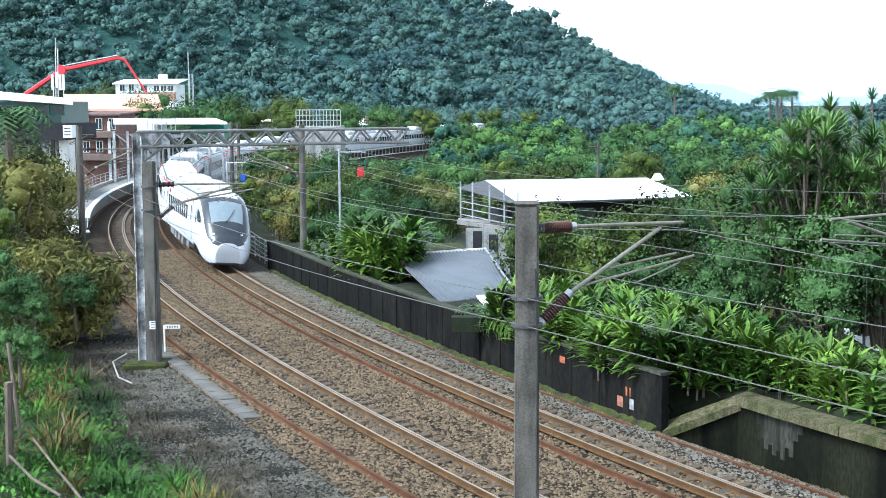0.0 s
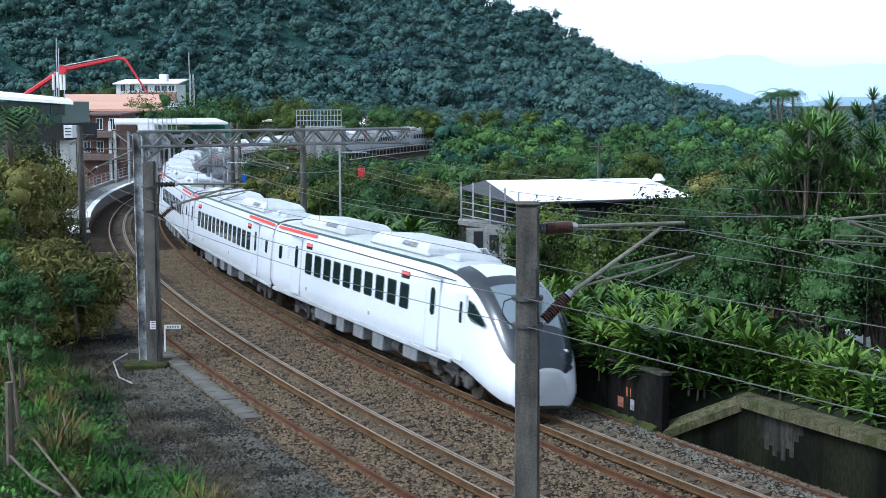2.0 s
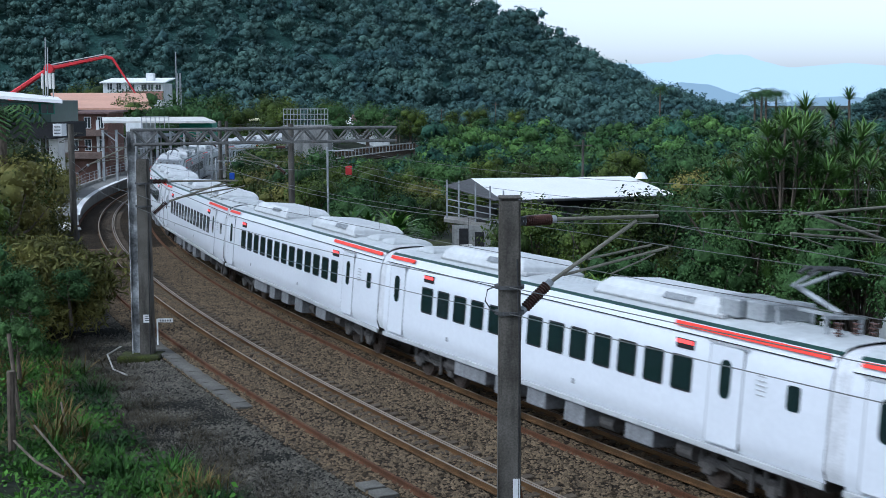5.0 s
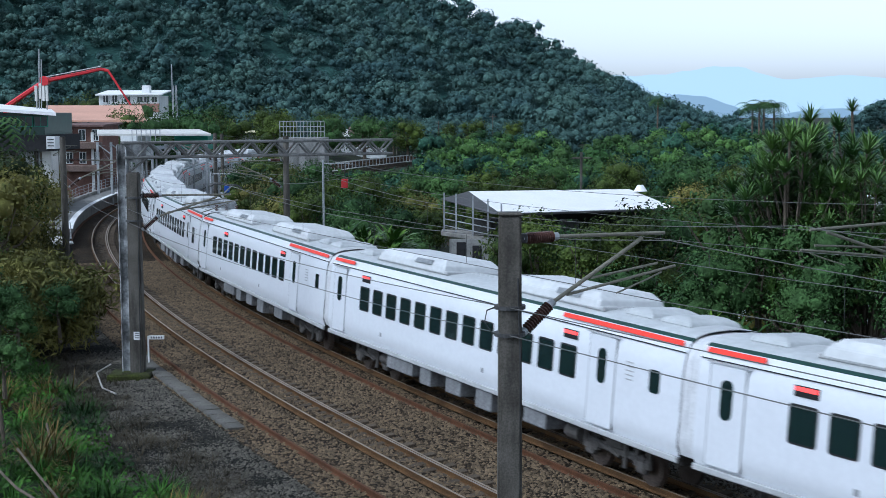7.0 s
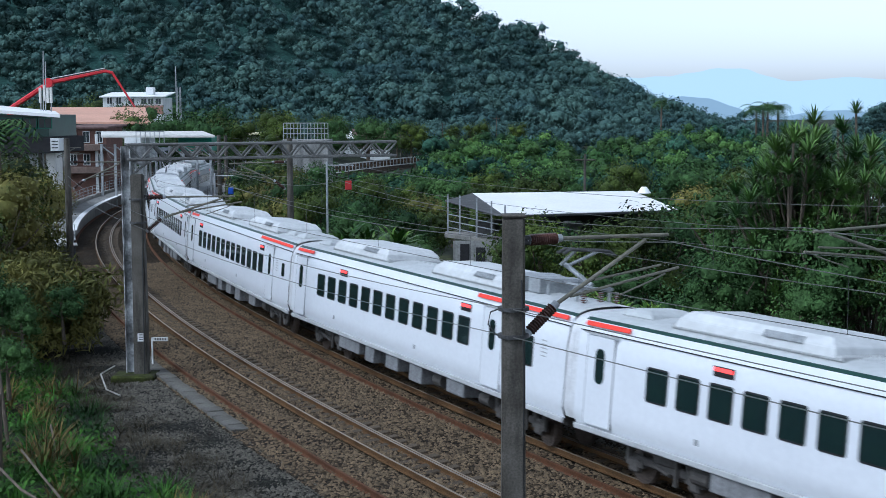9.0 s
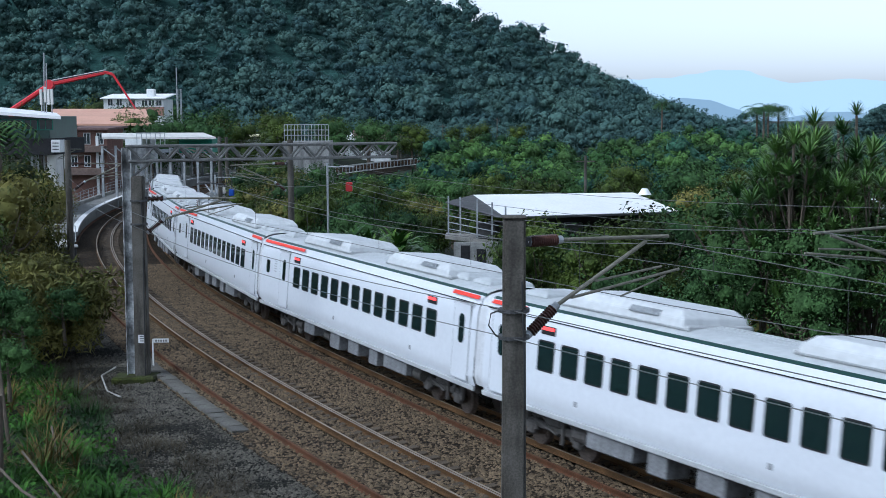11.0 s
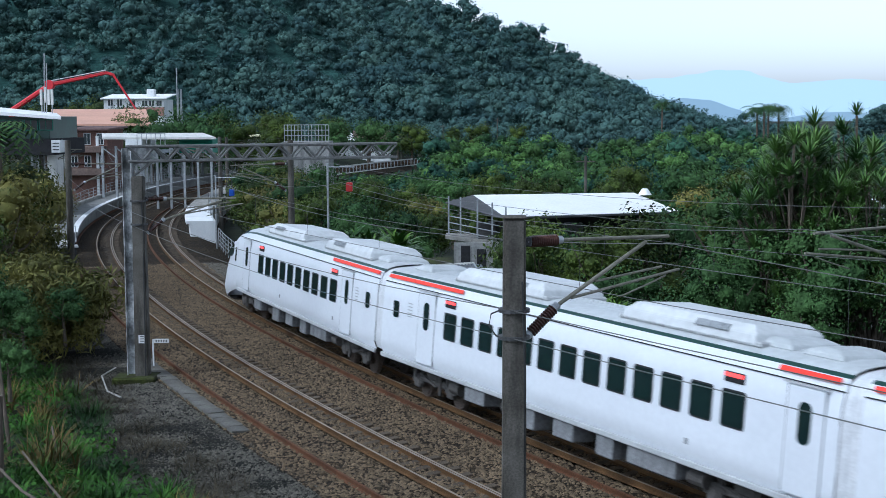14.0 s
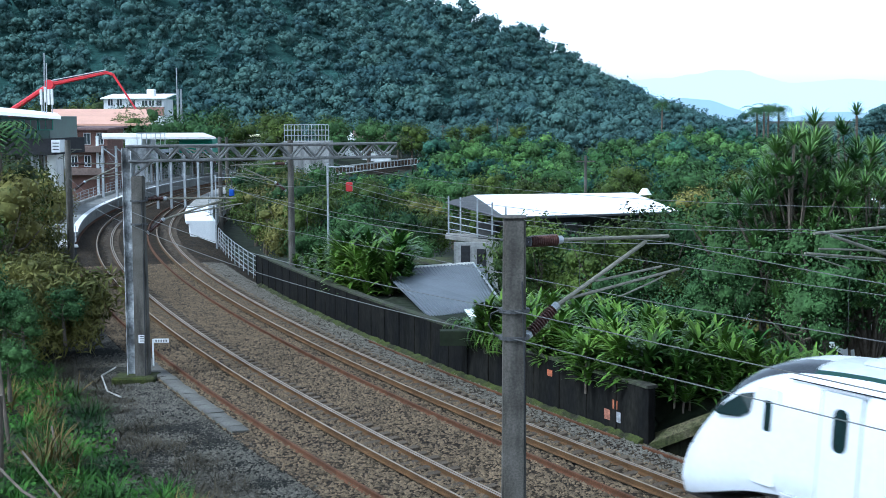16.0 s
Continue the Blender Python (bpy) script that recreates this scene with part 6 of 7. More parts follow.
for q_ in ((-34.07, 111.80, 10.63), (-33.72, 111.80, 10.82), (-33.44, 111.80, 10.63), (-33.15, 111.80, 10.63)):
    part("panel_antenna", box(new_bm(), q_, (0.22, 0.15, 1.3), bevel=0.03), PALE_CONCRETE, h_)
# thin line poles in the distance
for q_ in ((-14.36, 260.00, 4.33), (12.50, 300.00, 4.84), (0.11, 320.00, 3.27), (-8.54, 270.00, 1.24), (-5.41, 290.00, 2.30), (12.01, 110.00, 1.53)):
    t_ = thing("utility_pole", "thin grey utility pole in the distance", "pole", "utility poles")
    part("shaft", rod(new_bm(), (q_[0], q_[1], -5), (q_[0], q_[1], q_[2] + 4.0), 0.11, 8), POLE_GREY, t_)
    part("crossarm", rod(new_bm(), (q_[0] - 0.8, q_[1], q_[2] + 3.5), (q_[0] + 0.8, q_[1], q_[2] + 3.5), 0.06, 6), POLE_GREY, t_)

# sticks and posts at the near edge of the bank
for a_, b_, r_, lab_ in (((-10.43, 30.00, -0.18), (-10.38, 30.00, 2.27), 0.10, "dark weathered fence post"), ((-11.07, 33.00, -1.07), (-11.57, 33.50, 2.57), 0.055, "bare bamboo pole stuck in the bank"), ((-9.85, 33.00, -0.59), (-10.53, 34.50, 0.46), 0.03, "thin bare stick leaning in the grass")):
    t_ = thing("bank_pole", lab_, "pole")
    a_, b_ = Vector(a_), Vector(b_)
    part("stem", rod(new_bm(), a_ - (b_ - a_) * 0.6, b_, r_, 8), BARK, t_)
t_ = thing("fallen_stem", "curved bare stems lying over the bank edge", "branch")
for pts_ in (((-9.37, 27.00, 1.34), (-8.58, 26.00, 1.14), (-7.70, 25.00, 1.08)), ((-9.86, 30.00, 0.93), (-8.73, 28.00, 0.81), (-7.56, 26.00, 0.66))):
    part("stem", tube(new_bm(), pts_, 0.03, 6), BARK, t_)


# ---- the train: twelve white carriages, the outer two with cab noses ----
PITCH = 20.16
END_LONG = 20.8
SPEED = 17.9
GAP_0 = 53.2
HALF = 1.42
FLOOR_Z, ROOF_Z = 1.13, 3.93
V_BAND = (3.66 - FLOOR_Z) / (ROOF_Z - FLOOR_Z)
SECTION = [(0, 0.93), (0.03, 0.985), (0.08, 1.0), (0.62, 1.0), (0.74, 0.985), (0.83, 0.945), (0.90, 0.87), (0.945, 0.75), (0.975, 0.55), (0.993, 0.25), (1.0, 0.0)]


def section_half(v, round_=0.0):
    a = float(np.interp(v, [p[0] for p in SECTION], [p[1] for p in SECTION]))
    b = max(0.0, 1 - v ** 2.6) ** 0.62 * (0.78 + 0.22 * min(1, v / 0.25))
    return a * (1 - round_) + b * round_


def loft(stations, keep, parent, name, mat, label="", n1=10, n2=12, cap=False):
    """Skin over stations (x, half width, bottom, top, boundary height, roundness); keep(x, column, y, z) picks its faces."""
    bm = new_bm()
    rows = []
    for x, w, zb, zt, zm, r in stations:
        vb = min(0.985, max(0.02, (zm - zb) / (zt - zb)))
        vs = [vb * k / n1 for k in range(n1)] + [vb + (1 - vb) * math.sin(math.pi / 2 * k / n2) for k in range(n2 + 1)]
        half = [(-w * section_half(v, r), zb + v * (zt - zb)) for v in vs]
        ring = half + [(-y, z) for y, z in half[-2::-1]]
        rows.append([(x, y, z) for y, z in ring])
    vmap = {}

    def vert(i, j):
        if (i, j) not in vmap:
            vmap[i, j] = bm.verts.new(rows[i][j])
        return vmap[i, j]

    m = len(rows[0])
    top = n1 + n2
    for i in range(len(rows) - 1):
        for j in range(m - 1):
            col = j if j < top else m - 2 - j
            c = (Vector(rows[i][j]) + Vector(rows[i + 1][j + 1])) / 2
            if keep(c.x, col >= n1, c.y, c.z, col - n1):
                bm.faces.new((vert(i, j), vert(i, j + 1), vert(i + 1, j + 1), vert(i + 1, j)))
    for i in (0, len(rows) - 1):
        if all((i, j) in vmap for j in range(m)):
            bm.faces.new([vmap[i, j] for j in range(m)])
    if cap:
        bm.faces.new([bm.verts.new(p) for p in rows[-1]])
    bmesh.ops.remove_doubles(bm, verts=bm.verts, dist=1e-5)
    return part(name, bm, mat, parent, label, smooth=True)


def rounded_pane(w, h, t, r=0.09):
    """An upright pane in the xz plane with rounded corners."""
    bm = new_bm()
    ring = []
    for cx, cz, a0 in ((w / 2 - r, h / 2 - r, 0), (-w / 2 + r, h / 2 - r, 90), (-w / 2 + r, -h / 2 + r, 180), (w / 2 - r, -h / 2 + r, 270)):
        for k in range(4):
            a = radians(a0 + 30 * k)
            ring.append((cx + r * math.cos(a), cz + r * math.sin(a)))
    front = [bm.verts.new((x, -t / 2, z)) for x, z in ring]
    back = [bm.verts.new((x, t / 2, z)) for x, z in ring]
    bm.faces.new(front)
    bm.faces.new(back)
    for k in range(len(ring)):
        bm.faces.new((front[k], front[(k + 1) % len(ring)], back[(k + 1) % len(ring)], back[k]))
    return bm


SEAL_GREY = material("grey_door_seal", (0.28, 0.29, 0.30), 0.6, vary=0.1, bump=0.0)
TRAIN_ROOF_WHITE = material("white_roof_unit_paint", (0.56, 0.575, 0.575), 0.4, vary=0.1, scale=1, fine=8, bump=0.03, stain=0.12)
GANGWAY = material("pale_grey_gangway", (0.62, 0.63, 0.64), 0.7, vary=0.15, scale=3, fine=20, bump=0.1)
LAMP_GLASS = material("headlight_glass", (0.75, 0.77, 0.78), 0.12, vary=0.05, bump=0.0, spec=0.8)
DISPLAY_RED = bpy.data.materials.new("red_led_text")
DISPLAY_RED.use_nodes = True
_b = DISPLAY_RED.node_tree.nodes["Principled BSDF"]
_b.inputs["Base Color"].default_value = (0.5, 0.02, 0.02, 1)
_b.inputs["Emission Color"].default_value = (1.0, 0.06, 0.05, 1)
_b.inputs["Emission Strength"].default_value = 1.2


MASTER = {}


def shared(key, build, mat, name, parent, m, label=""):
    """A part on a mesh that alike parts share."""
    if key not in MASTER:
        ob = part(name, build(), mat, parent, label)
        MASTER[key] = ob.data
    else:
        ob = new(name, MASTER[key])
        ob.parent = parent
        if label:
            ob["label"] = label
    ob.matrix_basis = m
    return ob


def pod_mesh(lx, wy, hz, slope=0.45):
    bm = new_bm()
    vs = []
    for z, ix, iy in ((0, 0, 0), (hz * 0.55, 0.06, 0.05), (hz, slope, 0.22)):
        vs.append([bm.verts.new((sx * (lx / 2 - ix), sy * (wy / 2 - iy), z)) for sx, sy in ((-1, -1), (1, -1), (1, 1), (-1, 1))])
    for a, b in zip(vs, vs[1:]):
        for k in range(4):
            bm.faces.new((a[k], a[(k + 1) % 4], b[(k + 1) % 4], b[k]))
    bm.faces.new(vs[0])
    bm.faces.new(vs[-1])
    bmesh.ops.bevel(bm, geom=list(bm.edges), offset=0.025, segments=1, affect="EDGES")
    return bm


def grille_mesh(lx, hz, n=9):
    bm = new_bm()
    box(bm, (0, 0.01, 0), (lx, 0.02, hz))
    for k in range(n):
        box(bm, (-lx / 2 + lx * (k + 0.5) / n, -0.008, 0), (lx / n * 0.45, 0.02, hz * 0.9))
    return bm


def bogie_mesh():
    bm = new_bm()
    for y in (-0.86, 0.86):
        box(bm, (0, y, 0.62), (2.3, 0.16, 0.2), bevel=0.03)
        box(bm, (0, y, 0.82), (0.7, 0.3, 0.3), bevel=0.05)
        for x in (-1.05, 1.05):
            box(bm, (x, y * 1.03, 0.47), (0.36, 0.2, 0.34), bevel=0.05)
            rod(bm, (x - 0.24, y * 1.03, 0.45), (x - 0.24, y * 1.03, 0.86), 0.09, 10)
            rod(bm, (x + 0.24, y * 1.03, 0.45), (x + 0.24, y * 1.03, 0.86), 0.09, 10)
        rod(bm, (-0.85, y * 1.1, 0.72), (0.2, y * 1.1, 0.5), 0.045, 8)
        rod(bm, (0.45, y * 1.12, 0.3), (0.45, y * 1.12, 0.95), 0.06, 8)
    box(bm, (0, 0, 0.62), (0.9, 1.7, 0.22))
    return bm


def wheel_mesh():
    bm = new_bm()
    rod(bm, (0, -0.06, 0), (0, 0.06, 0), 0.43, 28)
    rod(bm, (0, -0.085, 0), (0, -0.06, 0), 0.36, 28)
    rod(bm, (0, -0.13, 0), (0, -0.085, 0), 0.11, 14)
    rod(bm, (0, 0.06, 0), (0, 0.085, 0), 0.45, 28)
    return bm


WHEEL_STEEL = material("wheel_steel", (0.16, 0.13, 0.11), 0.55, 0.6, vary=0.3, scale=3, fine=20, bump=0.1)


def pantograph(car, x, way):
    bm = new_bm()
    for dy in (-0.5, 0.5):
        for dx in (-0.7, 0.7):
            rod(bm, (x + dx, dy, 3.9), (x + dx, dy, 4.22), 0.05, 8)
    box(bm, (x, 0, 4.24), (1.6, 0.1, 0.07))
    for dx in (-0.7, 0.7):
        box(bm, (x + dx, 0, 4.24), (0.09, 1.15, 0.07))
    part("pantograph_base", bm, GALV, car)
    bm = new_bm()
    rod(bm, (x + way * 0.6, 0, 4.3), (x - way * 0.75, 0, 4.72), 0.065, 8)
    for dy in (-0.35, 0.35):
        rod(bm, (x - way * 0.75, dy * 0.4, 4.72), (x + way * 0.25, dy, 5.18), 0.042, 6)
    part("pantograph_arm", bm, GALV, car)
    bm = new_bm()
    for dx in (-0.14, 0.14):
        tube(bm, [(x + way * 0.25 + dx, -0.8, 5.08), (x + way * 0.25 + dx, -0.6, 5.2), (x + way * 0.25 + dx, 0.6, 5.2), (x + way * 0.25 + dx, 0.8, 5.08)], 0.045, 6)
    part("contact_strip", bm, DARK_STEEL, car)
    for k, dx in enumerate((1.4, 2.1, 2.75)):
        part("roof_equipment_box", box(new_bm(), (x - way * dx * 0.9, 0.1 - 0.2 * (k % 2), 4.1), (0.6, 1.5, 0.42), bevel=0.04), GALV, car)
    for dy in (-0.5, 0.0, 0.5):
        bm = new_bm()
        for k in range(6):
            rod(bm, (x + way * 1.05, dy, 3.9 + 0.05 * k), (x + way * 1.05, dy, 3.93 + 0.05 * k), 0.09 if k % 2 else 0.05, 10)
        part("roof_insulator", bm, INSULATOR, car)


def build_car(kind, flip, panto=0, late_sign=False, end_window=False):
    """kind 'mid' or 'end'. x points to the front of the train; the mid car's doors and windows swap ends with flip."""
    f = -1.0 if flip else 1.0
    end = kind == "end"
    long_ = END_LONG if end else PITCH
    car = thing("railway_carriage", "white express train cab car with black sloping windscreen" if end else ("white express train coach with pantograph and red stripes" if panto else "white express train coach with tinted windows and red stripes"), "train car", "carriages of the train")
    back = -long_ / 2 + 0.2
    front = long_ / 2 - 0.2
    # body skin; the cab end is lofted to the nose
    plain = [(0.0, HALF, FLOOR_Z, ROOF_Z, 3.66, 0.0)]
    if end:
        tip = long_ / 2
        nose = [(5.2, 1.0, 1.13, 3.93, 3.66, 0), (4.4, 1.0, 1.10, 3.92, 3.63, 0.0), (3.6, 1.0, 1.08, 3.89, 3.56, 0.04), (3.0, 1.0, 1.02, 3.80, 3.44, 0.08), (2.4, 0.998, 0.93, 3.62, 3.22, 0.14), (1.9, 0.99, 0.80, 3.38, 2.94, 0.2), (1.4, 0.975, 0.66, 3.02, 2.55, 0.28),
                (1.0, 0.945, 0.55, 2.66, 2.16, 0.36), (0.7, 0.90, 0.46, 2.34, 1.79, 0.45), (0.4, 0.83, 0.38, 2.00, 1.54, 0.5), (0.2, 0.73, 0.36, 1.76, 1.40, 0.55), (0.08, 0.60, 0.37, 1.56, 1.32, 0.6), (0.0, 0.46, 0.42, 1.36, 1.27, 0.6)]
        xs = [(x, [w * HALF, b, t, m, r]) for x, w, b, t, m, r in nose]
        px = [p[0] for p in xs][::-1]
        st = [(back, HALF, FLOOR_Z, ROOF_Z, 3.66, 0.0), (-3.0, HALF, FLOOR_Z, ROOF_Z, 3.66, 0.0)]
        ds = [5.2 - 0.1 * k for k in range(46)] + [0.6, 0.5, 0.4, 0.32, 0.24, 0.18, 0.12, 0.08, 0.04, 0.015, 0.0]
        for d in ds:
            vals = [float(np.interp(d, px, [p[1][k] for p in xs][::-1])) for k in range(5)]
            if 0.3 < d < 5.0:
                q = [float(np.mean([np.interp(d + e, px, [p[1][k] for p in xs][::-1]) for e in (-0.3, -0.15, 0, 0.15, 0.3)])) for k in range(5)]
                vals = q
            st.append((tip - d, *vals))
        glassy = lambda x, y, z: tip - 2.2 < x < tip - 0.95 and abs(y) < 0.86
        maskx = tip - 3.9
        loft(st, lambda x, up, y, z, c: not (up and maskx < x < tip - 0.03) and not (up and x <= maskx), car, "body", TRAIN_WHITE)
        loft(st, lambda x, up, y, z, c: up and x <= maskx and c >= 2, car, "roof", TRAIN_ROOF)
        loft(st, lambda x, up, y, z, c: up and x <= maskx and c < 2, car, "roof_band", TRAIN_GREEN, "dark green band along the roof edge")
        loft(st, lambda x, up, y, z, c: up and maskx < x < tip - 0.03 and not glassy(x, y, z) and not (x < tip - 2.7 and c >= 7), car, "nose_mask", TRAIN_BLACK, "glossy black nose mask")
        loft(st, lambda x, up, y, z, c: up and maskx < x < tip - 2.7 and c >= 7, car, "cab_roof", TRAIN_WHITE)
        # centre of the mask, its colour holding the reflected sky
        loft(st, lambda x, up, y, z, c: up and glassy(x, y, z), car, "windscreen", WINDSCREEN, "dark raked windscreen, sky reflection mixed into its colour")
        loft(st, lambda x, up, y, z, c: up and x >= tip - 0.03, car, "nose_tip", TRAIN_WHITE, cap=True)
        for y in (-0.72, 0.72):
            part("headlight", box(new_bm(), (tip - 0.50, y, 1.86), (0.16, 0.18, 0.1), bevel=0.03), LAMP_GLASS, car)
        bm = tube(new_bm(), [(tip - 0.78, -0.1, 2.50), (tip - 1.1, 0.2, 2.80), (tip - 1.5, 0.42, 3.12)], 0.018)
        part("windscreen_wiper", bm, SEAL, car)
        bm = new_bm()
        box(bm, (tip - 0.55, 0, 0.36), (0.9, 1.7, 0.12), bevel=0.04)
        part("front_skirt", bm, UNDER, car)
    else:
        st = [(back, HALF, FLOOR_Z, ROOF_Z, 3.66, 0.0), (0.0, HALF, FLOOR_Z, ROOF_Z, 3.66, 0.0), (front, HALF, FLOOR_Z, ROOF_Z, 3.66, 0.0)]
        loft(st, lambda x, up, y, z, c: not up, car, "body", TRAIN_WHITE)
        loft(st, lambda x, up, y, z, c: up and c >= 2, car, "roof", TRAIN_ROOF)
        loft(st, lambda x, up, y, z, c: up and c < 2, car, "roof_band", TRAIN_GREEN, "dark green band along the roof edge")
        part("end_wall", box(new_bm(), (front - 0.02, 0, 2.4), (0.03, 2.6, 2.4)), TRAIN_WHITE, car)
    part("end_wall", box(new_bm(), (back + 0.02, 0, 2.4), (0.03, 2.6, 2.4)), TRAIN_WHITE, car)
    # gangway hoods fill the gaps between coupled cars
    for a0, a1 in ([(back - 0.27, back)] if end else [(back - 0.27, back), (front, front + 0.27)]):
        hood = [(a0 + (a1 - a0) * k / 4, HALF * (0.975 if k % 2 else 0.988), FLOOR_Z + 0.06, ROOF_Z - 0.06, 3.6, 0.0) for k in range(5)]
        loft(hood, lambda x, up, y, z, c: True, car, "gangway_hood", GANGWAY)
    # sill rail under the body
    hi = front if not end else long_ / 2 - 3.4
    for y in (-1, 1):
        part("sill", box(new_bm(), ((back + hi) / 2, y * (HALF - 0.05), FLOOR_Z - 0.06), (hi - back, 0.08, 0.14), bevel=0.02), TRAIN_SKIRT, car)
        part("gutter_line", box(new_bm(), ((back + hi) / 2, y * (HALF * 0.965), 3.42), (hi - back, 0.02, 0.022)), SEAL, car)
    # doors, windows, signs on both sides; a runs from the rear gap of an unflipped coach
    if end:
        wins = [long_ / 2 - 7.0 - 1.03 * k for k in range(10)]
        doors = [(long_ / 2 - 4.8, 0.95), (back + 2.9, 1.05)]
        cab_doors = [long_ / 2 - 2.9]
        smalls = [back + 0.85]
        signs = [long_ / 2 - 7.0, long_ / 2 - 16.3]
    else:
        pos = lambda a: f * (a - PITCH / 2)
        wins = [pos(3.17 + 1.025 * k) for k in range(12 if late_sign else 13)] + ([pos(18.0)] if end_window else [])
        doors = [(pos(1.10), 1.0), (pos(16.15 if late_sign else 16.95), 1.05)]
        cab_doors = []
        smalls = [] if end_window else [pos(19.0)]
        signs = [pos(5.25 if late_sign else 3.2), pos(14.5 if late_sign else 15.52)]
    for side in (-1, 1):
        turn = Matrix.Identity(4) if side < 0 else pose(0, 0, 0, 0, 0, 180)
        at = lambda x, z, d=0.0: Matrix.Translation((x, side * (HALF + d), z)) @ turn
        for x in wins:
            w = shared("win", lambda: rounded_pane(0.74, 0.80, 0.03, 0.07), SEAL, "window", car, at(x, 2.52, -0.006))
            g = shared("pane", lambda: rounded_pane(0.66, 0.72, 0.03, 0.06), GLASS_DARK, "pane", w, Matrix.Translation((0, -0.005, 0)))
        for x, wd in doors:
            dr = shared(("door", wd), lambda: rounded_pane(wd, 2.12, 0.03, 0.05), TRAIN_WHITE, "door", car, at(x, 2.28, 0.001))
            shared(("doorglass"), lambda: rounded_pane(0.35, 0.84, 0.03, 0.15), GLASS_DARK, "door_window", dr, Matrix.Translation((0.0, -0.008, 0.36)))
            for e in (-1, 1):
                shared("doorgap", lambda: box(new_bm(), (0, 0, 0), (0.035, 0.03, 2.1)), SEAL_GREY, "door_seal", dr, Matrix.Translation((e * (wd / 2 + 0.012), 0.004, 0)))
            shared(("doortop", wd), lambda: box(new_bm(), (0, 0, 0), (wd + 0.25, 0.05, 0.03)), TRAIN_SKIRT, "door_rain_strip", dr, Matrix.Translation((0, -0.015, 1.11)))
        for x in cab_doors:
            dr = shared("cabdoor", lambda: rounded_pane(0.62, 1.95, 0.03, 0.05), TRAIN_WHITE, "cab_door", car, at(x, 2.16, -0.022))
            shared("cabglass", lambda: rounded_pane(0.2, 0.62, 0.03, 0.04), GLASS_DARK, "door_window", dr, Matrix.Translation((0.03, -0.008, 0.42)))
        for x in smalls:
            shared("small", lambda: rounded_pane(0.38, 0.52, 0.03, 0.08), GLASS_DARK, "small_window", car, at(x, 2.62, 0.0))
        for x in signs:
            sg = shared("sign", lambda: box(new_bm(), (0, 0, 0), (0.62, 0.03, 0.22), bevel=0.004), SEAL, "destination_display", car, at(x, 3.18, -0.006))
            shared("signred", lambda: box(new_bm(), (0, 0, 0), (0.56, 0.01, 0.085)), DISPLAY_RED, "display_text", sg, Matrix.Translation((0, -0.017, 0.045)))
        # stripes near the coupled ends
        spans = ([(back + 0.15, back + 4.8)] if end else [((pos(15.0), pos(19.8)) if f > 0 else (pos(19.8), pos(15.0))), ((pos(0.35), pos(2.0)) if f > 0 else (pos(2.0), pos(0.35)))])
        for a, b in spans:
            bm = box(new_bm(), (0, 0, 0), (abs(b - a), 0.02, 0.115))
            st_ = part("red_stripe", bm, TRAIN_RED, car)
            st_.matrix_basis = Matrix.Translation(((a + b) / 2, side * (HALF * 0.921 + 0.012), 3.60)) @ Matrix.Rotation(side * radians(25), 4, "X")
        lv = shared("louvre", lambda: louvre_mesh(), TRAIN_SKIRT, "louvre", car, at((back + 1.9) if end else pos(18.9 if end_window else 17.7 if late_sign else 18.05), 2.7, 0.0))
        for x in ([-5.5, 1.2] if not end else [-6.0, 0.5]):
            shared("mark", lambda: box(new_bm(), (0, 0, 0), (0.13, 0.012, 0.13)), SEAL_GREY, "data_plate", car, at(x * f, 1.55, 0.002))
        if end:
            # side cab window, a swept triangle
            bm = new_bm()
            tri = [(tip - 2.45, 2.98), (tip - 2.15, 2.90), (tip - 1.75, 2.66), (tip - 1.42, 2.42), (tip - 1.52, 2.36), (tip - 2.15, 2.42), (tip - 2.42, 2.56)]
            vs = []
            for dpt in (0.0, 0.06):
                vs.append([bm.verts.new((x, side * (HALF * (1.0 - 0.035 * max(0, x - tip + 2.2) - 0.05 * max(0, z - 2.5)) + 0.012 - dpt), z)) for x, z in tri])
            bm.faces.new(vs[0])
            bm.faces.new(vs[1])
            for k in range(len(tri)):
                bm.faces.new((vs[0][k], vs[0][(k + 1) % len(tri)], vs[1][(k + 1) % len(tri)], vs[1][k]))
            part("cab_side_window", bm, GLASS_DARK, car)
    # roof pods and fairings
    for x in ((-4.6, 3.6) if not end else (-5.8, 1.6)):
        p = shared("pod", lambda: pod_mesh(4.7, 2.0, 0.40, 0.3), TRAIN_ROOF_WHITE, "air_conditioner", car, Matrix.Translation((x * f, 0, 3.86)))
        for s in (-1, 1):
            shared("grille", lambda: grille_mesh(1.1, 0.17), GALV, "grille", p, Matrix.Translation((0.9, s * 0.955, 0.26)) @ (Matrix.Identity(4) if s < 0 else pose(0, 0, 0, 0, 0, 180)) @ Matrix.Rotation(radians(-38), 4, "X"))
        shared("podbase", lambda: box(new_bm(), (0, 0, 0), (5.0, 1.95, 0.12), bevel=0.03), TRAIN_SKIRT, "mounting_plinth", p, Matrix.Translation((0, 0, 0.02)))
    for x in ((-8.6, 8.6, 7.2) if not end else (-8.7, 5.2)):
        if panto and abs(x - panto * 8.6) < 2.2:
            continue
        shared("hump", lambda: pod_mesh(1.15, 1.5, 0.2, 0.3), TRAIN_ROOF, "roof_fairing", car, Matrix.Translation((x, 0, 3.86)))
    for y in (-0.5, -0.25, 0.0, 0.25, 0.5):
        part("roof_rib", box(new_bm(), (0.0 if not end else -2.0, y, 3.935 - 0.10 * abs(y)), (15.0 if not end else 11.0, 0.035, 0.02)), TRAIN_ROOF, car)
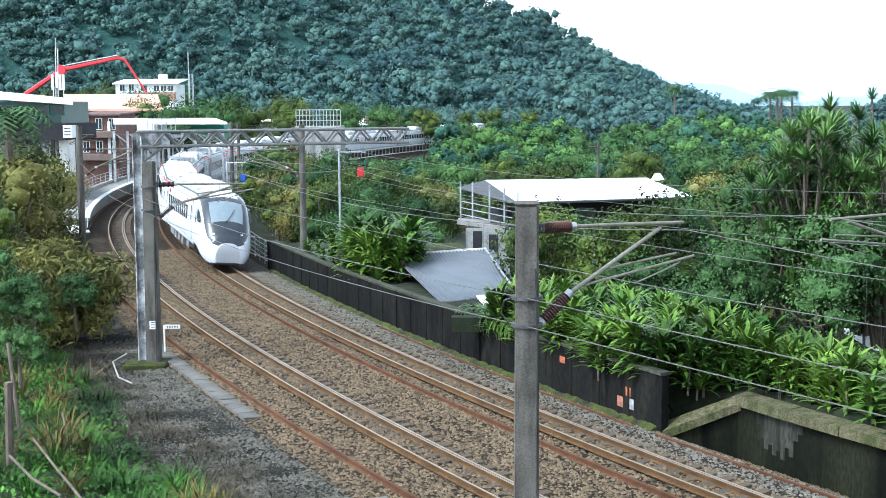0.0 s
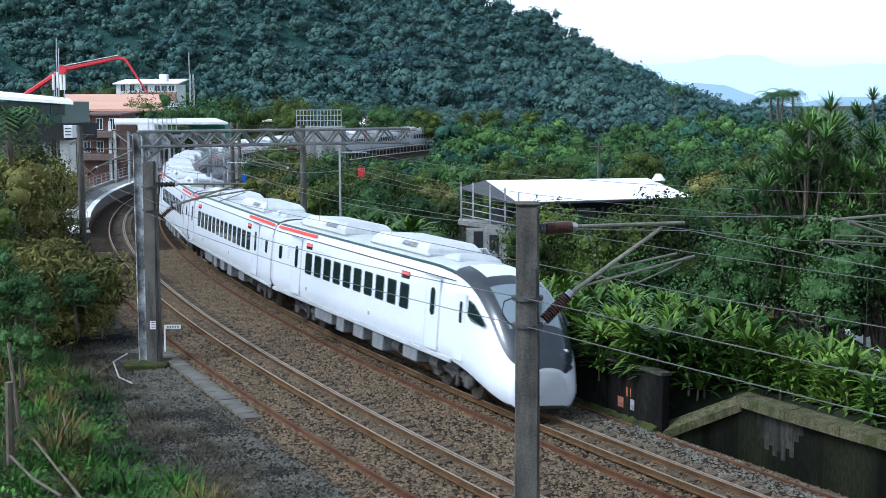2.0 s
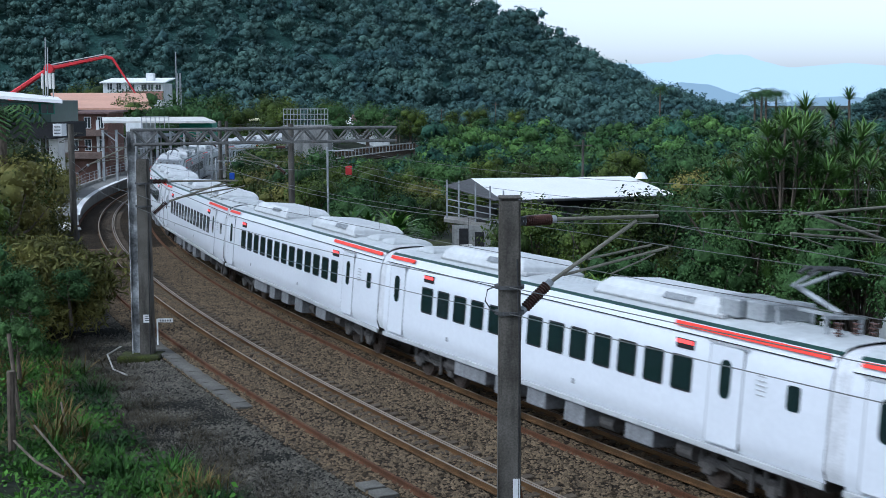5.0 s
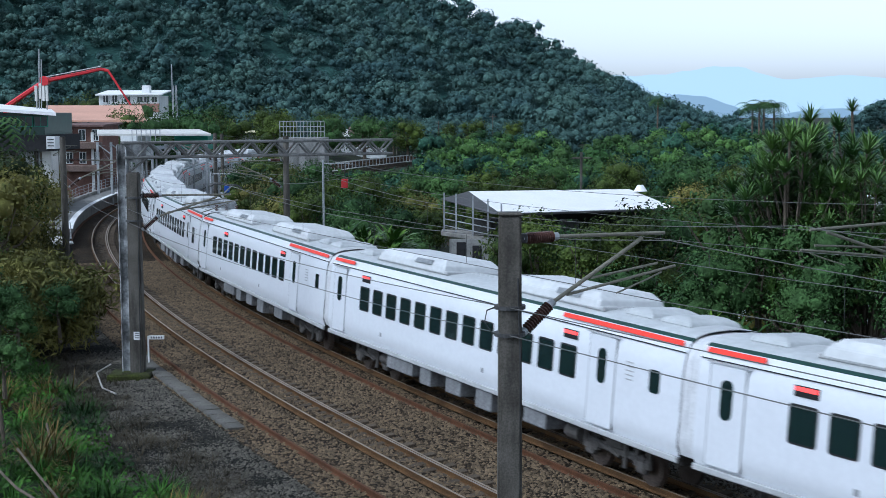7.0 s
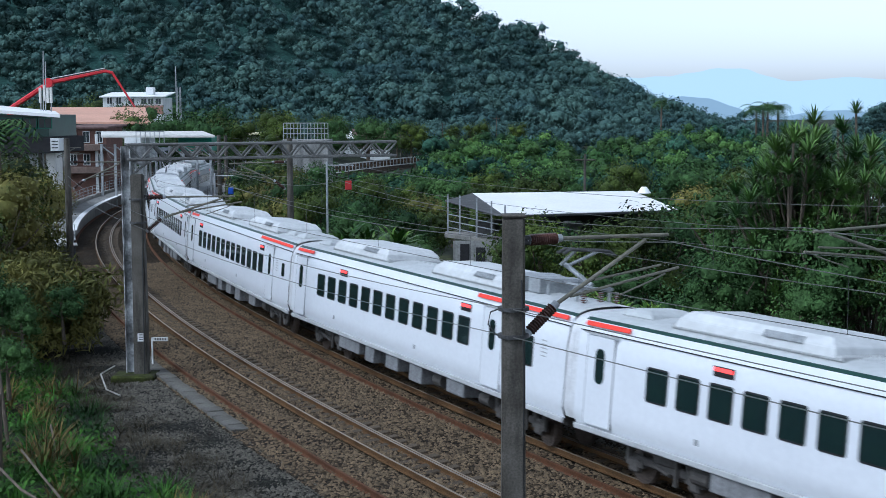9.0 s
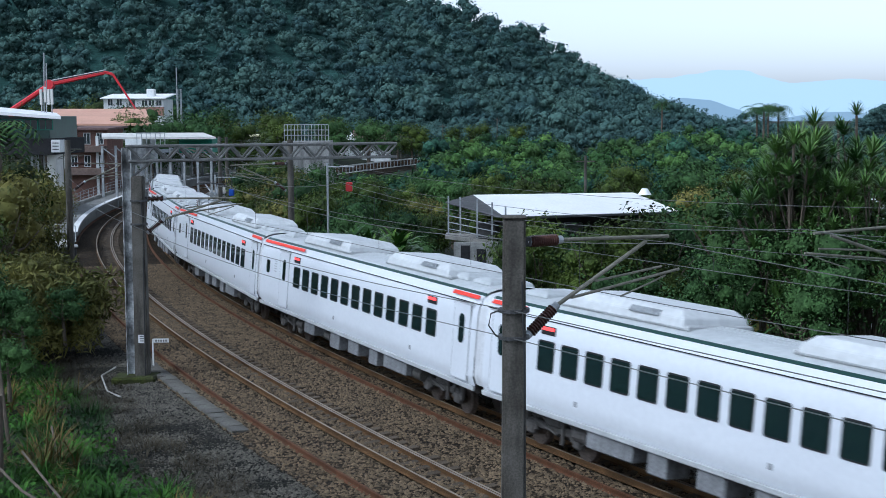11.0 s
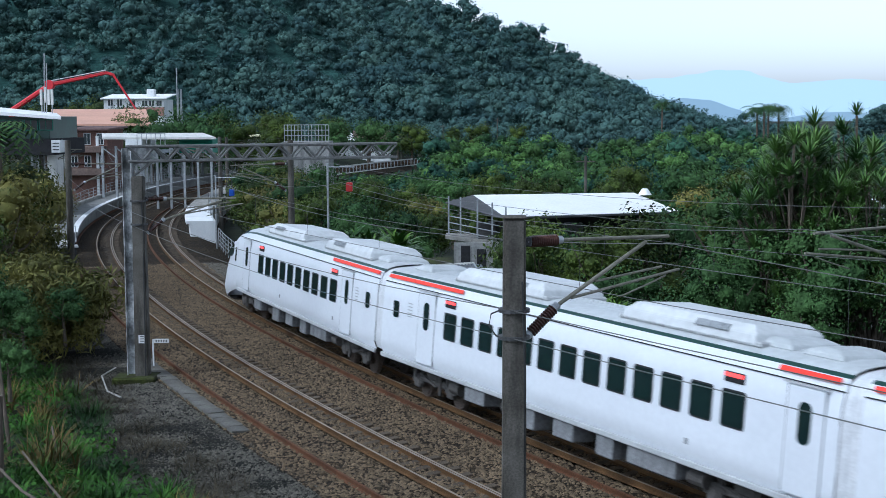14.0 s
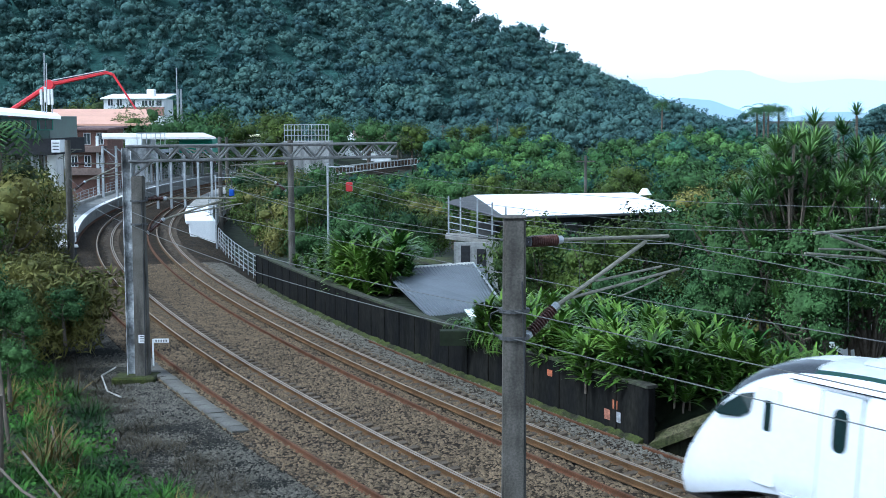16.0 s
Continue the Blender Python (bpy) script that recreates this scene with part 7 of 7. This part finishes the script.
    if panto:
        pantograph(car, panto * 8.0, panto)
    # running gear and boxes under the floor
    for x in ((-7.0, 7.0) if not end else (-7.2, 6.3)):
        b = shared("bogie", bogie_mesh, UNDER, "bogie", car, Matrix.Translation((x, 0, 0)))
        for wx in (-1.05, 1.05):
            for wy in (-0.56, 0.56):
                shared("wheel", wheel_mesh, WHEEL_STEEL, "wheel", b, Matrix.Translation((wx, wy, 0.43)) @ (Matrix.Identity(4) if wy < 0 else pose(0, 0, 0, 0, 0, 180)))
    boxes = [(-4.2, 1.8, 0.46), (-2.4, 0.7, 0.55), (-0.6, 0.9, 0.5), (1.2, 0.9, 0.58), (3.9, 1.1, 0.46)]
    for x, w, h in boxes:
        for y in (-0.98, 0.98):
            shared(("ubox", w, h), lambda: box(new_bm(), (0, 0, 0), (w, 0.7, h), bevel=0.03), UNDER_BOX, "underfloor_box", car, Matrix.Translation((x * f, y, FLOOR_Z - 0.1 - h / 2)))
    for x in (-5.6, 2.4, 5.4):
        for y in (-1.0, 1.0):
            shared("tank", lambda: rod(new_bm(), (-0.28, 0, 0), (0.28, 0, 0), 0.19, 14), UNDER, "air_tank", car, Matrix.Translation((x * f, y, 0.72)))
    part("underframe", box(new_bm(), (0 if not end else -0.8, 0, FLOOR_Z - 0.12), (long_ - (0.6 if not end else 3.4), 2.3, 0.2)), UNDER, car)
    for x in ((back - 0.1, front + 0.1) if not end else (back - 0.1,)):
        part("coupler", box(new_bm(), (x, 0, 0.85), (0.7, 0.26, 0.26), bevel=0.05), UNDER, car)
    return car


def louvre_mesh():
    bm = new_bm()
    for k in range(5):
        box(bm, (0, 0, -0.2 + 0.1 * k), (0.3 - 0.03 * abs(k - 2), 0.03, 0.03))
    return bm


PANTOS = {3: 1, 7: 1, 10: -1}
TRAIN = []
for i in range(1, 13):
    if i in (1, 12):
        car = build_car("end", False)
        back = -END_LONG / 2 if i == 1 else 10 * PITCH + END_LONG / 2
        TRAIN.append((car, back, i == 12))
    else:
        car = build_car("mid", i >= 9, PANTOS.get(i, 0), i in (6, 7), i == 7)
        TRAIN.append((car, PITCH * (i - 1.5), False))


def car_pose(u_mid, turned):
    a, b = on_track2(u_mid - 7.0), on_track2(u_mid + 7.0)
    d = b - a if turned else a - b
    return Matrix.Translation((a + b) / 2) @ Matrix.Rotation(math.atan2(d.y, d.x), 4, "Z") @ Matrix.Rotation(math.atan2(CANT, 1.067) * (1 if turned else -1), 4, "X")


def motions():
    """The train runs through at a steady speed."""
    for car, back, turned in TRAIN:
        walk(car, [(t, car_pose(GAP_0 - SPEED * t + back, turned)) for t in [0.5 * k for k in range(33)]])


motions()
